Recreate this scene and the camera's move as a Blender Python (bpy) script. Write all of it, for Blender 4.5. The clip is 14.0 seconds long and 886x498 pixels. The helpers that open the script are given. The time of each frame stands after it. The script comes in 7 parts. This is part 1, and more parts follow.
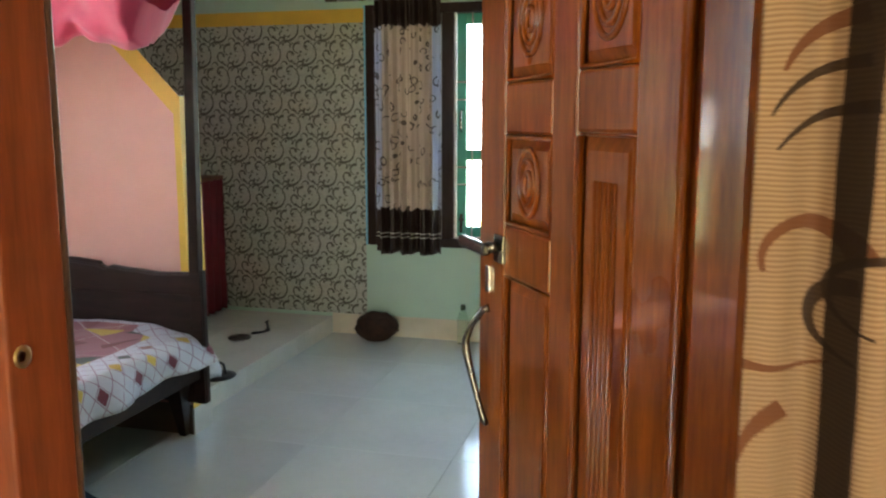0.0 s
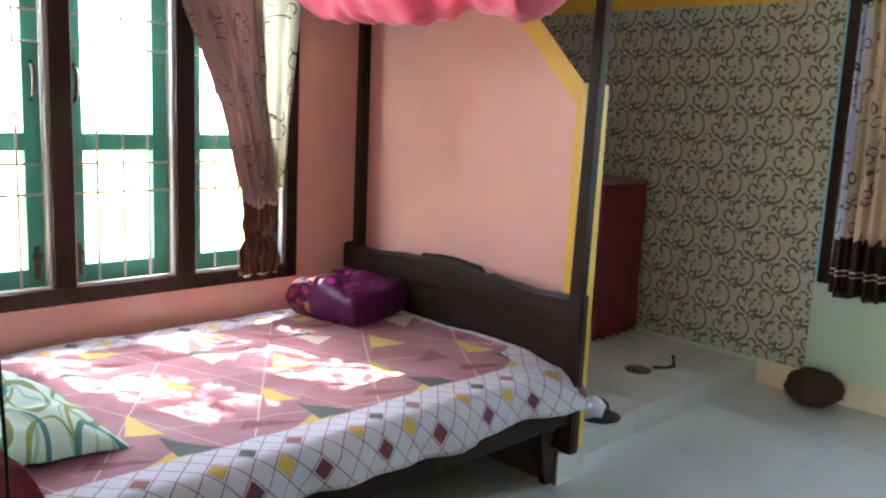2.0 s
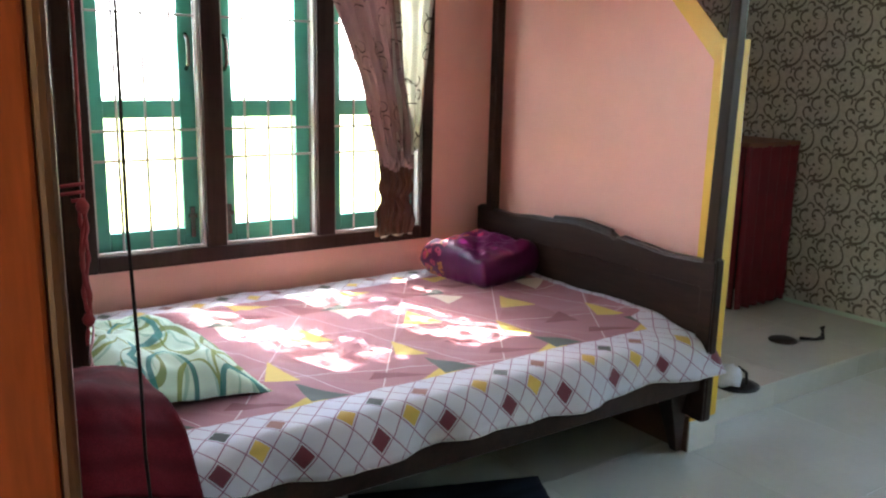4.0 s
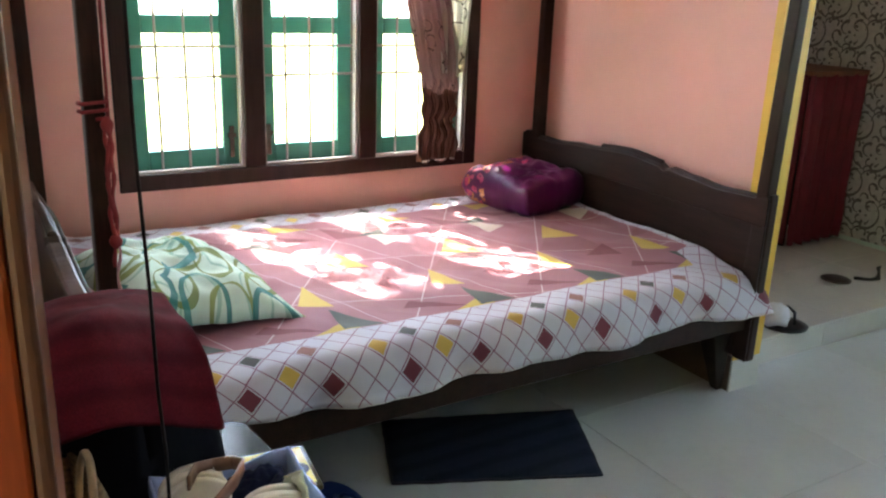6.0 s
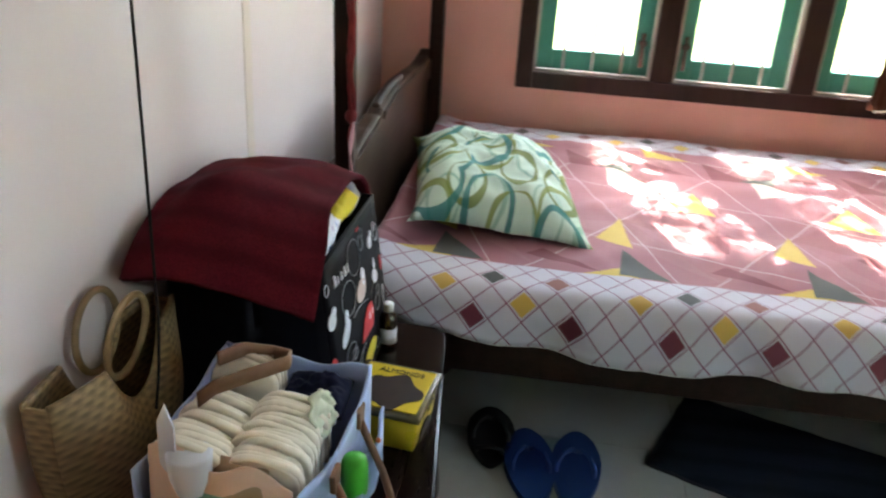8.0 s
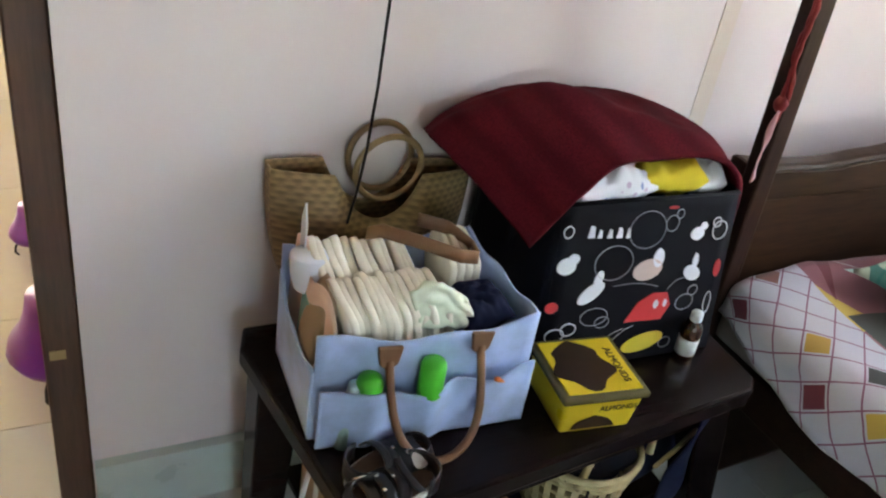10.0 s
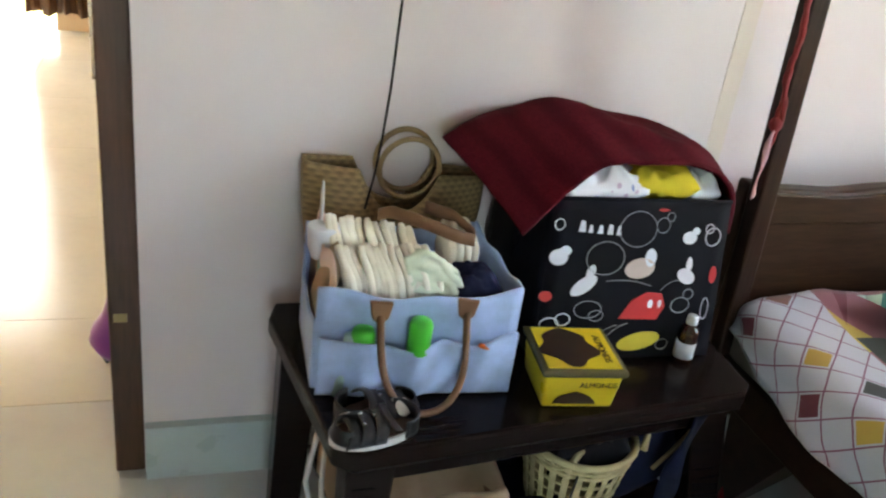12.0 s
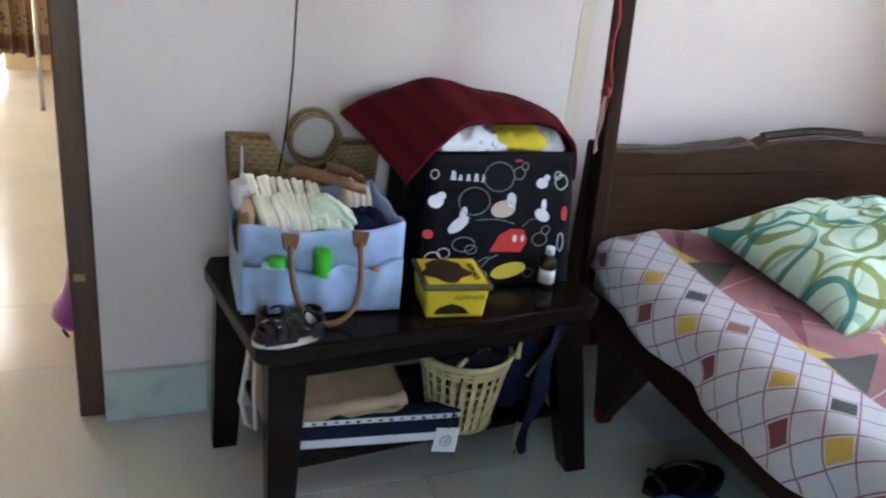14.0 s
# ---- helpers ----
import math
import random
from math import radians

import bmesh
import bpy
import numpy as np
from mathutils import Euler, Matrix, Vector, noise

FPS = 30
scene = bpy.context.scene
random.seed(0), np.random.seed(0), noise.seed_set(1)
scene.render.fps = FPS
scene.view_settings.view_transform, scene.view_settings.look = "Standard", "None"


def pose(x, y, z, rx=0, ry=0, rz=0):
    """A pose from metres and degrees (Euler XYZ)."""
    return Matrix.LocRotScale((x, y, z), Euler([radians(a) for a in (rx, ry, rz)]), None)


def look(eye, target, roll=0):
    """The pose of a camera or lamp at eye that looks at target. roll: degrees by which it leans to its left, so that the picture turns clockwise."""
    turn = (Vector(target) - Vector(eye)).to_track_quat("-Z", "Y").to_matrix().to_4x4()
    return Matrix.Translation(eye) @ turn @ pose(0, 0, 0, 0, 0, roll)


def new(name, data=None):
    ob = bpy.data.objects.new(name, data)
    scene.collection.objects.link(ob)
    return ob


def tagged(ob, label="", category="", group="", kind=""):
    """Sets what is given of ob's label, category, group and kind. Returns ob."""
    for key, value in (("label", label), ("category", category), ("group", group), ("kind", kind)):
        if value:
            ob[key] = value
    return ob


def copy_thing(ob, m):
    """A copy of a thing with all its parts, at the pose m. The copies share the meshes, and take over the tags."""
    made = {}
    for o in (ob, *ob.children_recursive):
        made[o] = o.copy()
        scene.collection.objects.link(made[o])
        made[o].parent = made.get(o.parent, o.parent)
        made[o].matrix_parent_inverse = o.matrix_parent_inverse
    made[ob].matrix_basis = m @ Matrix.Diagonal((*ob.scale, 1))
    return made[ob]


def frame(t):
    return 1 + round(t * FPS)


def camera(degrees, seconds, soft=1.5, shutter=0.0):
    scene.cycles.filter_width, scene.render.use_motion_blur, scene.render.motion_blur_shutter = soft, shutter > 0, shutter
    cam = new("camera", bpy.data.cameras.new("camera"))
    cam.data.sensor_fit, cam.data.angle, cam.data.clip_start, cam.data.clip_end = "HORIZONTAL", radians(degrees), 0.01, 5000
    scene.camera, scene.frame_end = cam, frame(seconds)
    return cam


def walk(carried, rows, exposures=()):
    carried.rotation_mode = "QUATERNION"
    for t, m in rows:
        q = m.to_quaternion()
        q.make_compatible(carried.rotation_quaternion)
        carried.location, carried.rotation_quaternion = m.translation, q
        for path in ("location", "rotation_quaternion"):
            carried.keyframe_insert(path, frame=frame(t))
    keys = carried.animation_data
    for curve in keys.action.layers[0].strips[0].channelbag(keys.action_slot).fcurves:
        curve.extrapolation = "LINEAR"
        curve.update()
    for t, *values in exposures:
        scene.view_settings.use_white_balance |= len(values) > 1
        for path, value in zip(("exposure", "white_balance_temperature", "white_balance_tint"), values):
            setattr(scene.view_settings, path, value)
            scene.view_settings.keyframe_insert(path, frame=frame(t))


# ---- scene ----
cam = camera(55.6, 14.0, soft=2.2, shutter=0.25)
PATH = [
    (0, (0.384, 0.306, 1.305), (-0.126, 2.216, 0.998), 0.0),
    (0.5, (0.299, 0.567, 1.307), (-0.36, 2.428, 0.984), -0.7),
    (1, (0.268, 0.797, 1.31), (-0.753, 2.492, 1.019), -1.1),
    (1.5, (0.229, 0.949, 1.299), (-1.085, 2.42, 0.965), 1.2),
    (2, (0.186, 1.009, 1.299), (-1.214, 2.397, 0.963), 2.6),
    (2.5, (0.208, 1.033, 1.296), (-1.292, 2.295, 0.9), 1.8),
    (3, (0.204, 1.018, 1.283), (-1.378, 2.177, 0.887), 0.6),
    (3.2, (0.244, 1.035, 1.268), (-1.366, 2.157, 0.878), 0.3),
    (5.3, (0.255, 1.031, 1.308), (-1.339, 2.147, 0.845), 2.7),
    (5.5, (0.267, 1.039, 1.299), (-1.353, 2.108, 0.814), 2.9),
    (6, (0.206, 1.092, 1.279), (-1.421, 2.088, 0.679), 2.1),
    (6.5, (0.141, 1.189, 1.288), (-1.472, 2.168, 0.624), 0.8),
    (7, (0.15, 1.341, 1.273), (-1.587, 2.031, 0.56), 2.5),
    (7.5, (0.184, 1.524, 1.258), (-1.636, 1.816, 0.483), 2.3),
    (8, (0.101, 1.697, 1.239), (-1.704, 1.489, 0.404), 3.6),
    (8.5, (0.016, 1.904, 1.234), (-1.639, 1.171, 0.383), 6.7),
    (9, (-0.079, 2.025, 1.228), (-1.411, 0.895, 0.253), 10.5),
    (11.3, (-0.479, 2.402, 1.185), (-1.133, 0.767, 0.237), 6.9),
    (11.5, (-0.479, 2.417, 1.167), (-1.15, 0.769, 0.255), 7.6),
    (12, (-0.402, 2.479, 1.161), (-1.004, 0.779, 0.296), 8.0),
    (12.5, (-0.346, 2.608, 1.155), (-0.887, 0.879, 0.307), 8.5),
    (13, (-0.383, 2.768, 1.165), (-0.906, 1.032, 0.322), 8.6),
    (13.5, (-0.403, 2.848, 1.152), (-0.955, 1.109, 0.331), 6.9),
    (14, (-0.403, 2.86, 1.156), (-1.104, 1.155, 0.381), 6.1),
]
walk(cam, [(t, look(eye, target, roll)) for t, eye, target, roll in PATH], exposures=((0.0, 3.93, 6550, 9), (0.5, 4.24, 6100, 10), (1.0, 4.25, 6200, 14), (2.0, 4.08, 6450, 15), (3.0, 3.98, 6500, 13), (5.5, 3.98, 6600, 12), (6.5, 4.08, 6950, 12), (7.5, 3.95, 7000, 12), (8.2, 3.93, 7050, 10),
      (9.0, 4.03, 7100, 13), (11.5, 4.12, 7000, 11), (12.0, 4.1, 7100, 9), (12.5, 3.97, 6850, 9), (13.0, 3.95, 6800, 9), (14.0, 3.95, 6350, 10)))

# ---- world, sun, sky ----
SUN_WAY = Vector((0.60, 0.20, -0.80)).normalized()      # the way the sunlight travels
world = bpy.data.worlds.new("sky")
scene.world = world
world.use_nodes = True
wn = world.node_tree.nodes
sky = wn.new("ShaderNodeTexSky")
sky.sky_type, sky.sun_disc = "NISHITA", False
sky.sun_elevation = math.asin(-SUN_WAY.z)
sky.sun_rotation = math.atan2(-SUN_WAY.x, -SUN_WAY.y)
world.node_tree.links.new(sky.outputs[0], wn["Background"].inputs[0])
wn["Background"].inputs[1].default_value = 0.15
sun = new("sun", bpy.data.lights.new("sun", "SUN"))
sun.data.energy, sun.data.angle, sun.data.color = 5.0, radians(0.5), (1.0, 0.95, 0.86)
sun.matrix_world = look((0, 0, 12), Vector((0, 0, 12)) + SUN_WAY)


def sky_light(name, m, w, h, watts, colour=(0.77, 0.88, 1.0)):
    """The sky's light through an opening."""
    ob = new(name, bpy.data.lights.new(name, "AREA"))
    ob.data.shape, ob.data.size, ob.data.size_y, ob.data.energy, ob.data.color = "RECTANGLE", w, h, watts, colour
    ob.matrix_world = m
    return ob


sky_light("window_sky_light", look((-2.95, 2.28, 1.55), (0, 2.28, 1.3)), 1.3, 0.8, 2.9)
sky_light("window_sky_light", look((-0.62, 5.03 + 0.26, 1.30), (-0.62, 0, 1.0)), 1.35, 1.25, 2.3)
sky_light("hall_door_sky_light", look((0.85, -2.75, 0.98), (0.85, 0, 0.9)), 1.25, 1.9, 4.6, (1.0, 0.75, 0.42))

# ---- materials ----
def nodes_of(name):
    m = bpy.data.materials.new(name)
    m.use_nodes = True
    nt = m.node_tree
    return m, nt, nt.nodes["Principled BSDF"]


def add(nt, kind, **kw):
    n = nt.nodes.new(kind)
    for k, v in kw.items():
        if k == "op":
            n.operation = v
        elif k == "ins":
            for i, x in v.items():
                if isinstance(x, bpy.types.NodeSocket):
                    nt.links.new(x, n.inputs[i])
                else:
                    n.inputs[i].default_value = x
    return n


def M(nt, op, a, b=0.0, c=0.0):
    return add(nt, "ShaderNodeMath", op=op, ins={0: a, 1: b, 2: c}).outputs[0]


def mixc(nt, f, a, b, blend="MIX"):
    n = nt.nodes.new("ShaderNodeMix")
    n.data_type, n.blend_type = "RGBA", blend
    for sock, x in ((n.inputs[0], f), (n.inputs[6], a), (n.inputs[7], b)):
        if isinstance(x, bpy.types.NodeSocket):
            nt.links.new(x, sock)
        elif isinstance(x, (int, float)):
            sock.default_value = x
        else:
            sock.default_value = (*x[:3], 1)
    return n.outputs[2]


def coords(nt, kind="Object", scale=(1, 1, 1)):
    tc = nt.nodes.new("ShaderNodeTexCoord")
    mp = add(nt, "ShaderNodeMapping", ins={0: tc.outputs[kind]})
    mp.inputs[3].default_value = scale
    return mp.outputs[0]


def noise_tex(nt, vec, scale, detail=4.0, rough=0.55):
    return add(nt, "ShaderNodeTexNoise", ins={0: vec, 2: scale, 3: detail, 4: rough}).outputs[0]


def ramp(nt, f, lo, hi):
    n = add(nt, "ShaderNodeMapRange", ins={0: f, 1: lo, 2: hi, 3: 0.0, 4: 1.0})
    return n.outputs[0]


def bump(nt, bsdf, h, strength=0.2, dist=0.002):
    b = add(nt, "ShaderNodeBump", ins={0: strength, 1: dist, 2: h})
    nt.links.new(b.outputs[0], bsdf.inputs["Normal"])


def plain(name, col, rough=0.5, metal=0.0, var=0.18, scale=6.0, fine=90.0, bumps=0.15, sheen=0.0, coat=0.0, spec=0.5):
    """A painted, cloth or plastic surface with stains at one scale and grain at another."""
    m, nt, b = nodes_of(name)
    v = coords(nt)
    big, small = noise_tex(nt, v, scale, 5), noise_tex(nt, v, fine, 3)
    dark = [c * (1 - var) for c in col]
    light = [min(1, c * (1 + var * 0.6)) for c in col]
    c = mixc(nt, ramp(nt, big, 0.3, 0.7), dark, light)
    c = mixc(nt, M(nt, "MULTIPLY", small, var * 0.8), c, [x * 0.6 for x in col])
    nt.links.new(c, b.inputs["Base Color"])
    r = M(nt, "ADD", M(nt, "MULTIPLY", big, 0.2), rough - 0.1)
    nt.links.new(r, b.inputs["Roughness"])
    b.inputs["Metallic"].default_value = metal
    b.inputs["Specular IOR Level"].default_value = spec
    b.inputs["Sheen Weight"].default_value = sheen
    b.inputs["Coat Weight"].default_value = coat
    b.inputs["Coat Roughness"].default_value = 0.1
    bump(nt, b, small, bumps, 0.002)
    return m


def timber(name, dark, light, rough=0.35, grain=(9, 9, 0.8), coat=0.0, worn=0.0, spec=0.5):
    m, nt, b = nodes_of(name)
    v = coords(nt, scale=grain)
    n1 = noise_tex(nt, v, 4.0, 8, 0.65)
    n2 = noise_tex(nt, v, 22.0, 4)
    n3 = noise_tex(nt, coords(nt), 3.0, 4)
    f = M(nt, "ADD", M(nt, "MULTIPLY", n1, 0.7), M(nt, "MULTIPLY", n2, 0.3))
    c = mixc(nt, ramp(nt, f, 0.35, 0.68), dark, light)
    c = mixc(nt, M(nt, "MULTIPLY", ramp(nt, n3, 0.45, 0.75), 0.35), c, [x * 0.55 for x in dark])
    if worn:
        c = mixc(nt, M(nt, "MULTIPLY", ramp(nt, noise_tex(nt, coords(nt), 14.0, 6), 0.58, 0.72), worn), c, [min(1, x * 2.2) for x in light])
    nt.links.new(c, b.inputs["Base Color"])
    nt.links.new(M(nt, "ADD", M(nt, "MULTIPLY", n3, 0.2), rough - 0.1), b.inputs["Roughness"])
    b.inputs["Coat Weight"].default_value = coat
    b.inputs["Specular IOR Level"].default_value = spec
    b.inputs["Coat Roughness"].default_value = 0.07
    bump(nt, b, f, 0.12, 0.001)
    return m


def tile_mat(name, col, rough=0.1):
    m, nt, b = nodes_of(name)
    v = coords(nt)
    rnd = nt.nodes.new("ShaderNodeObjectInfo").outputs["Random"]
    n1, n2 = noise_tex(nt, v, 2.2, 6, 0.6), noise_tex(nt, v, 30.0, 4)
    c = mixc(nt, ramp(nt, n1, 0.3, 0.7), [x * 0.86 for x in col], col)
    c = mixc(nt, M(nt, "MULTIPLY", rnd, 0.12), c, [x * 0.75 for x in col])
    c = mixc(nt, M(nt, "MULTIPLY", ramp(nt, n2, 0.5, 0.8), 0.12), c, [x * 0.6 for x in col])
    nt.links.new(c, b.inputs["Base Color"])
    nt.links.new(M(nt, "ADD", M(nt, "MULTIPLY", ramp(nt, n1, 0.2, 0.8), 0.12), rough), b.inputs["Roughness"])
    bump(nt, b, noise_tex(nt, v, 5.0, 2), 0.02, 0.004)
    return m


def glass_mat(name, col=(0.93, 0.97, 0.95), rough=0.02):
    m, nt, b = nodes_of(name)
    b.inputs["Base Color"].default_value = (*col, 1)
    b.inputs["Transmission Weight"].default_value = 1.0
    b.inputs["Roughness"].default_value = rough
    b.inputs["IOR"].default_value = 1.1
    return m


PINK = plain("pink_wall_paint", (0.80, 0.44, 0.365), 0.62, var=0.09, scale=2.5, fine=160, bumps=0.06)
WHITE_WALL = plain("lavender_white_wall_paint", (0.74, 0.655, 0.635), 0.6, var=0.07, scale=1.8, fine=150, bumps=0.06)
GREEN_WALL = plain("pale_green_wall_paint", (0.50, 0.68, 0.56), 0.6, var=0.08, scale=2.0, fine=150, bumps=0.06)
YELLOW = plain("yellow_paint", (0.80, 0.50, 0.06), 0.5, var=0.12, scale=5, bumps=0.06)
CREAM = plain("cream_skirting", (0.70, 0.62, 0.48), 0.35, var=0.1)
SKIRT = plain("pale_green_skirting_tile", (0.52, 0.60, 0.56), 0.3, var=0.1)
CEIL = plain("white_ceiling_paint", (0.78, 0.78, 0.76), 0.8, var=0.05)
HALL_WALL = plain("hall_cream_paint", (0.74, 0.55, 0.33), 0.6, var=0.07)
BLUE_GLOW = plain("sky_blue_glow_colour", (0.25, 0.62, 0.85), 0.5, var=0.1)
FLOOR_TILE = tile_mat("pale_vitrified_tile", (0.61, 0.635, 0.63), 0.08)
HALL_TILE = tile_mat("cream_vitrified_tile", (0.63, 0.61, 0.54), 0.13)
GROUT = plain("grout", (0.54, 0.56, 0.555), 0.5)
STEP_TILE = tile_mat("cream_step_tile", (0.66, 0.65, 0.59), 0.16)
DARKWOOD = timber("dark_brown_bed_wood", (0.012, 0.005, 0.003), (0.036, 0.015, 0.009), 0.42, (1.0, 9, 9), worn=0.03, spec=0.22)
HEADWOOD = timber("reddish_brown_headboard_wood", (0.022, 0.010, 0.005), (0.062, 0.029, 0.015), 0.42, (1.0, 9, 9), worn=0.06, spec=0.2)
POSTWOOD = timber("dark_brown_post_wood", (0.014, 0.006, 0.004), (0.042, 0.018, 0.011), 0.45, (9, 9, 0.8), worn=0.03, spec=0.15)
BENCHWOOD = timber("black_brown_bench_wood", (0.008, 0.005, 0.0045), (0.015, 0.009, 0.0075), 0.2, (0.9, 9, 9), coat=0.0, spec=0.13)
FRAMEWOOD = timber("dark_brown_window_wood", (0.018, 0.008, 0.006), (0.042, 0.020, 0.015), 0.42, (9, 9, 0.9), spec=0.25)
DOORWOOD = timber("varnished_teak_door", (0.10, 0.020, 0.0025), (0.31, 0.078, 0.008), 0.3, (10, 10, 0.9), coat=0.48, spec=0.08)
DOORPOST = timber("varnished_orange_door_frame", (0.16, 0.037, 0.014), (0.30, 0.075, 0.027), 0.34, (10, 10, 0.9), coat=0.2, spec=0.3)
JAMBDARK = timber("dark_brown_door_frame", (0.045, 0.02, 0.011), (0.105, 0.05, 0.028), 0.4, (10, 10, 0.9))
SASH = plain("green_window_enamel", (0.07, 0.36, 0.27), 0.32, var=0.15, scale=8, bumps=0.08)
IRON = plain("cream_painted_iron_bar", (0.50, 0.47, 0.44), 0.45, var=0.15)
STEEL = plain("brushed_steel", (0.55, 0.54, 0.52), 0.28, metal=1.0, var=0.1, bumps=0.03)
# chrome with the dark surroundings it mirrors put into its base colour
CHROME = plain("dark_chrome", (0.17, 0.16, 0.14), 0.26, metal=1.0, var=0.25, bumps=0.05)
BRASS = plain("aged_brass", (0.45, 0.33, 0.16), 0.35, metal=1.0, var=0.2)
GLASS = glass_mat("window_glass")


# ---- building helpers ----
ORG = {}


def thing(name, at, label="", category="", group="", kind=""):
    """An Empty at the base of a thing."""
    ob = new(name)
    ob.location = at
    ob.empty_display_size = 0.05
    ORG[ob.name] = Vector(at)
    return tagged(ob, label, category, group, kind)


def part(name, bm, mat, parent=None, label="", smooth=False, solid=0.0, bevel=0.0, local=False, kind="", category="", group=""):
    """One mesh object from a bmesh in world places, under a thing or a part (or on its own)."""
    org = ORG[parent.name] if parent else Vector((0, 0, 0))
    if parent and not local:
        bm.transform(Matrix.Translation(-org))
    elif not parent and not local and bm.verts:
        c = Vector([sum(v.co[i] for v in bm.verts) / len(bm.verts) for i in range(3)])
        c.z = min(v.co.z for v in bm.verts)
        org = c
        bm.transform(Matrix.Translation(-c))
    me = bpy.data.meshes.new(name)
    bmesh.ops.recalc_face_normals(bm, faces=bm.faces)
    bm.to_mesh(me)
    bm.free()
    for mm in (mat if isinstance(mat, (list, tuple)) else [mat]):
        me.materials.append(mm)
    if smooth:
        me.polygons.foreach_set("use_smooth", [True] * len(me.polygons))
    ob = new(name, me)
    ob.parent = parent
    if not parent:
        ob.location = org
    ORG[ob.name] = org
    if solid:
        md = ob.modifiers.new("thickness", "SOLIDIFY")
        md.thickness, md.offset = solid, 0
    if bevel:
        md = ob.modifiers.new("edges", "BEVEL")
        md.width, md.segments, md.limit_method = bevel, 2, "ANGLE"
    return tagged(ob, label, category, group, kind)


def box(bm, x0, x1, y0, y1, z0, z1, m=None):
    vs = [bm.verts.new((x, y, z)) for x in (x0, x1) for y in (y0, y1) for z in (z0, z1)]
    if m:
        for v in vs:
            v.co = m @ v.co
    for f in ((0, 1, 3, 2), (4, 6, 7, 5), (0, 4, 5, 1), (2, 3, 7, 6), (0, 2, 6, 4), (1, 5, 7, 3)):
        bm.faces.new([vs[i] for i in f])
    return bm


def boxes(*bs, m=None):
    bm = bmesh.new()
    for b in bs:
        box(bm, *b, m=m)
    return bm


def tube(bm, pts, r, n=8, closed=False):
    """A round bar along points; r may be one radius or one for each point."""
    pts = [Vector(p) for p in pts]
    rs = r if isinstance(r, (list, tuple)) else [r] * len(pts)
    rings, up = [], Vector((0.13, 0.21, 0.97))
    k = len(pts)
    for i, p in enumerate(pts):
        a = pts[i - 1] if i or closed else p
        b = pts[(i + 1) % k] if i < k - 1 or closed else p
        d = (b - a).normalized()
        s = d.cross(up)
        s = s.normalized() if s.length > 1e-4 else d.cross(Vector((1, 0, 0))).normalized()
        q = s.cross(d)
        rings.append([bm.verts.new(p + rs[i] * (math.cos(2 * math.pi * j / n) * s + math.sin(2 * math.pi * j / n) * q)) for j in range(n)])
        up = q
    for i in range(k if closed else k - 1):
        A, B = rings[i], rings[(i + 1) % k]
        for j in range(n):
            bm.faces.new((A[j], A[(j + 1) % n], B[(j + 1) % n], B[j]))
    if not closed:
        bm.faces.new(rings[0][::-1])
        bm.faces.new(rings[-1])
    return bm


def lathe(bm, prof, at=(0, 0, 0), n=20, sx=1.0, sy=1.0, m=None):
    """A turned shape: prof holds (radius, height), from the bottom up."""
    at = Vector(at)
    rings = []
    for r, z in prof:
        ring = [bm.verts.new(at + Vector((sx * max(r, 1e-4) * math.cos(2 * math.pi * j / n), sy * max(r, 1e-4) * math.sin(2 * math.pi * j / n), z))) for j in range(n)]
        if m:
            for v in ring:
                v.co = m @ v.co
        rings.append(ring)
    for A, B in zip(rings, rings[1:]):
        for j in range(n):
            bm.faces.new((A[j], A[(j + 1) % n], B[(j + 1) % n], B[j]))
    bm.faces.new(rings[0][::-1])
    bm.faces.new(rings[-1])
    return bm


def sheet(f, nu, nv, uv=None):
    """A surface f(u, v), u and v from 0 to 1; uv(u, v) gives the cloth's own measure."""
    bm = bmesh.new()
    lay = bm.loops.layers.uv.new("cloth")
    g = [[bm.verts.new(f(i / nu, j / nv)) for j in range(nv + 1)] for i in range(nu + 1)]
    for i in range(nu):
        for j in range(nv):
            fc = bm.faces.new((g[i][j], g[i + 1][j], g[i + 1][j + 1], g[i][j + 1]))
            if uv:
                for lp, (a, b) in zip(fc.loops, ((i, j), (i + 1, j), (i + 1, j + 1), (i, j + 1))):
                    lp[lay].uv = uv(a / nu, b / nv)
    return bm


def prism(pts, axis, a, b):
    """A flat outline pushed through from a to b along an axis; the outline lies in the other two, in order."""
    bm = bmesh.new()

    def at(p, w):
        q = list(p)
        q.insert("xyz".index(axis), w)
        return q
    A, B = [bm.verts.new(at(p, a)) for p in pts], [bm.verts.new(at(p, b)) for p in pts]
    bm.faces.new(A)
    bm.faces.new(B[::-1])
    for i in range(len(pts)):
        j = (i + 1) % len(pts)
        bm.faces.new((A[j], A[i], B[i], B[j]))
    return bm


def soften(bm, w, seg=2):
    bmesh.ops.bevel(bm, geom=bm.edges[:], offset=w, segments=seg, affect="EDGES", profile=0.6)
    return bm


def wob(x, y, z, s=1.0):
    return noise.noise(Vector((x * s, y * s, z * s)))


# ---- the room's shell ----
XL, XR, YN, YF, ZC = -2.65, 1.75, 1.135, 5.03, 2.70
W1 = (1.583, 2.968, 0.584, 2.00)         # the window in the pink wall: y, y, z, z
W2 = (-1.342, 0.11, 0.556, 1.95)          # the window in the far wall: x, x, z, z
DX0, DX1, DZ = -0.338, 0.55, 2.05        # the doorway
XA, PY0, PY1 = -3.25, 3.28, 3.41         # the alcove behind the partition reaches further west
S = "structure"

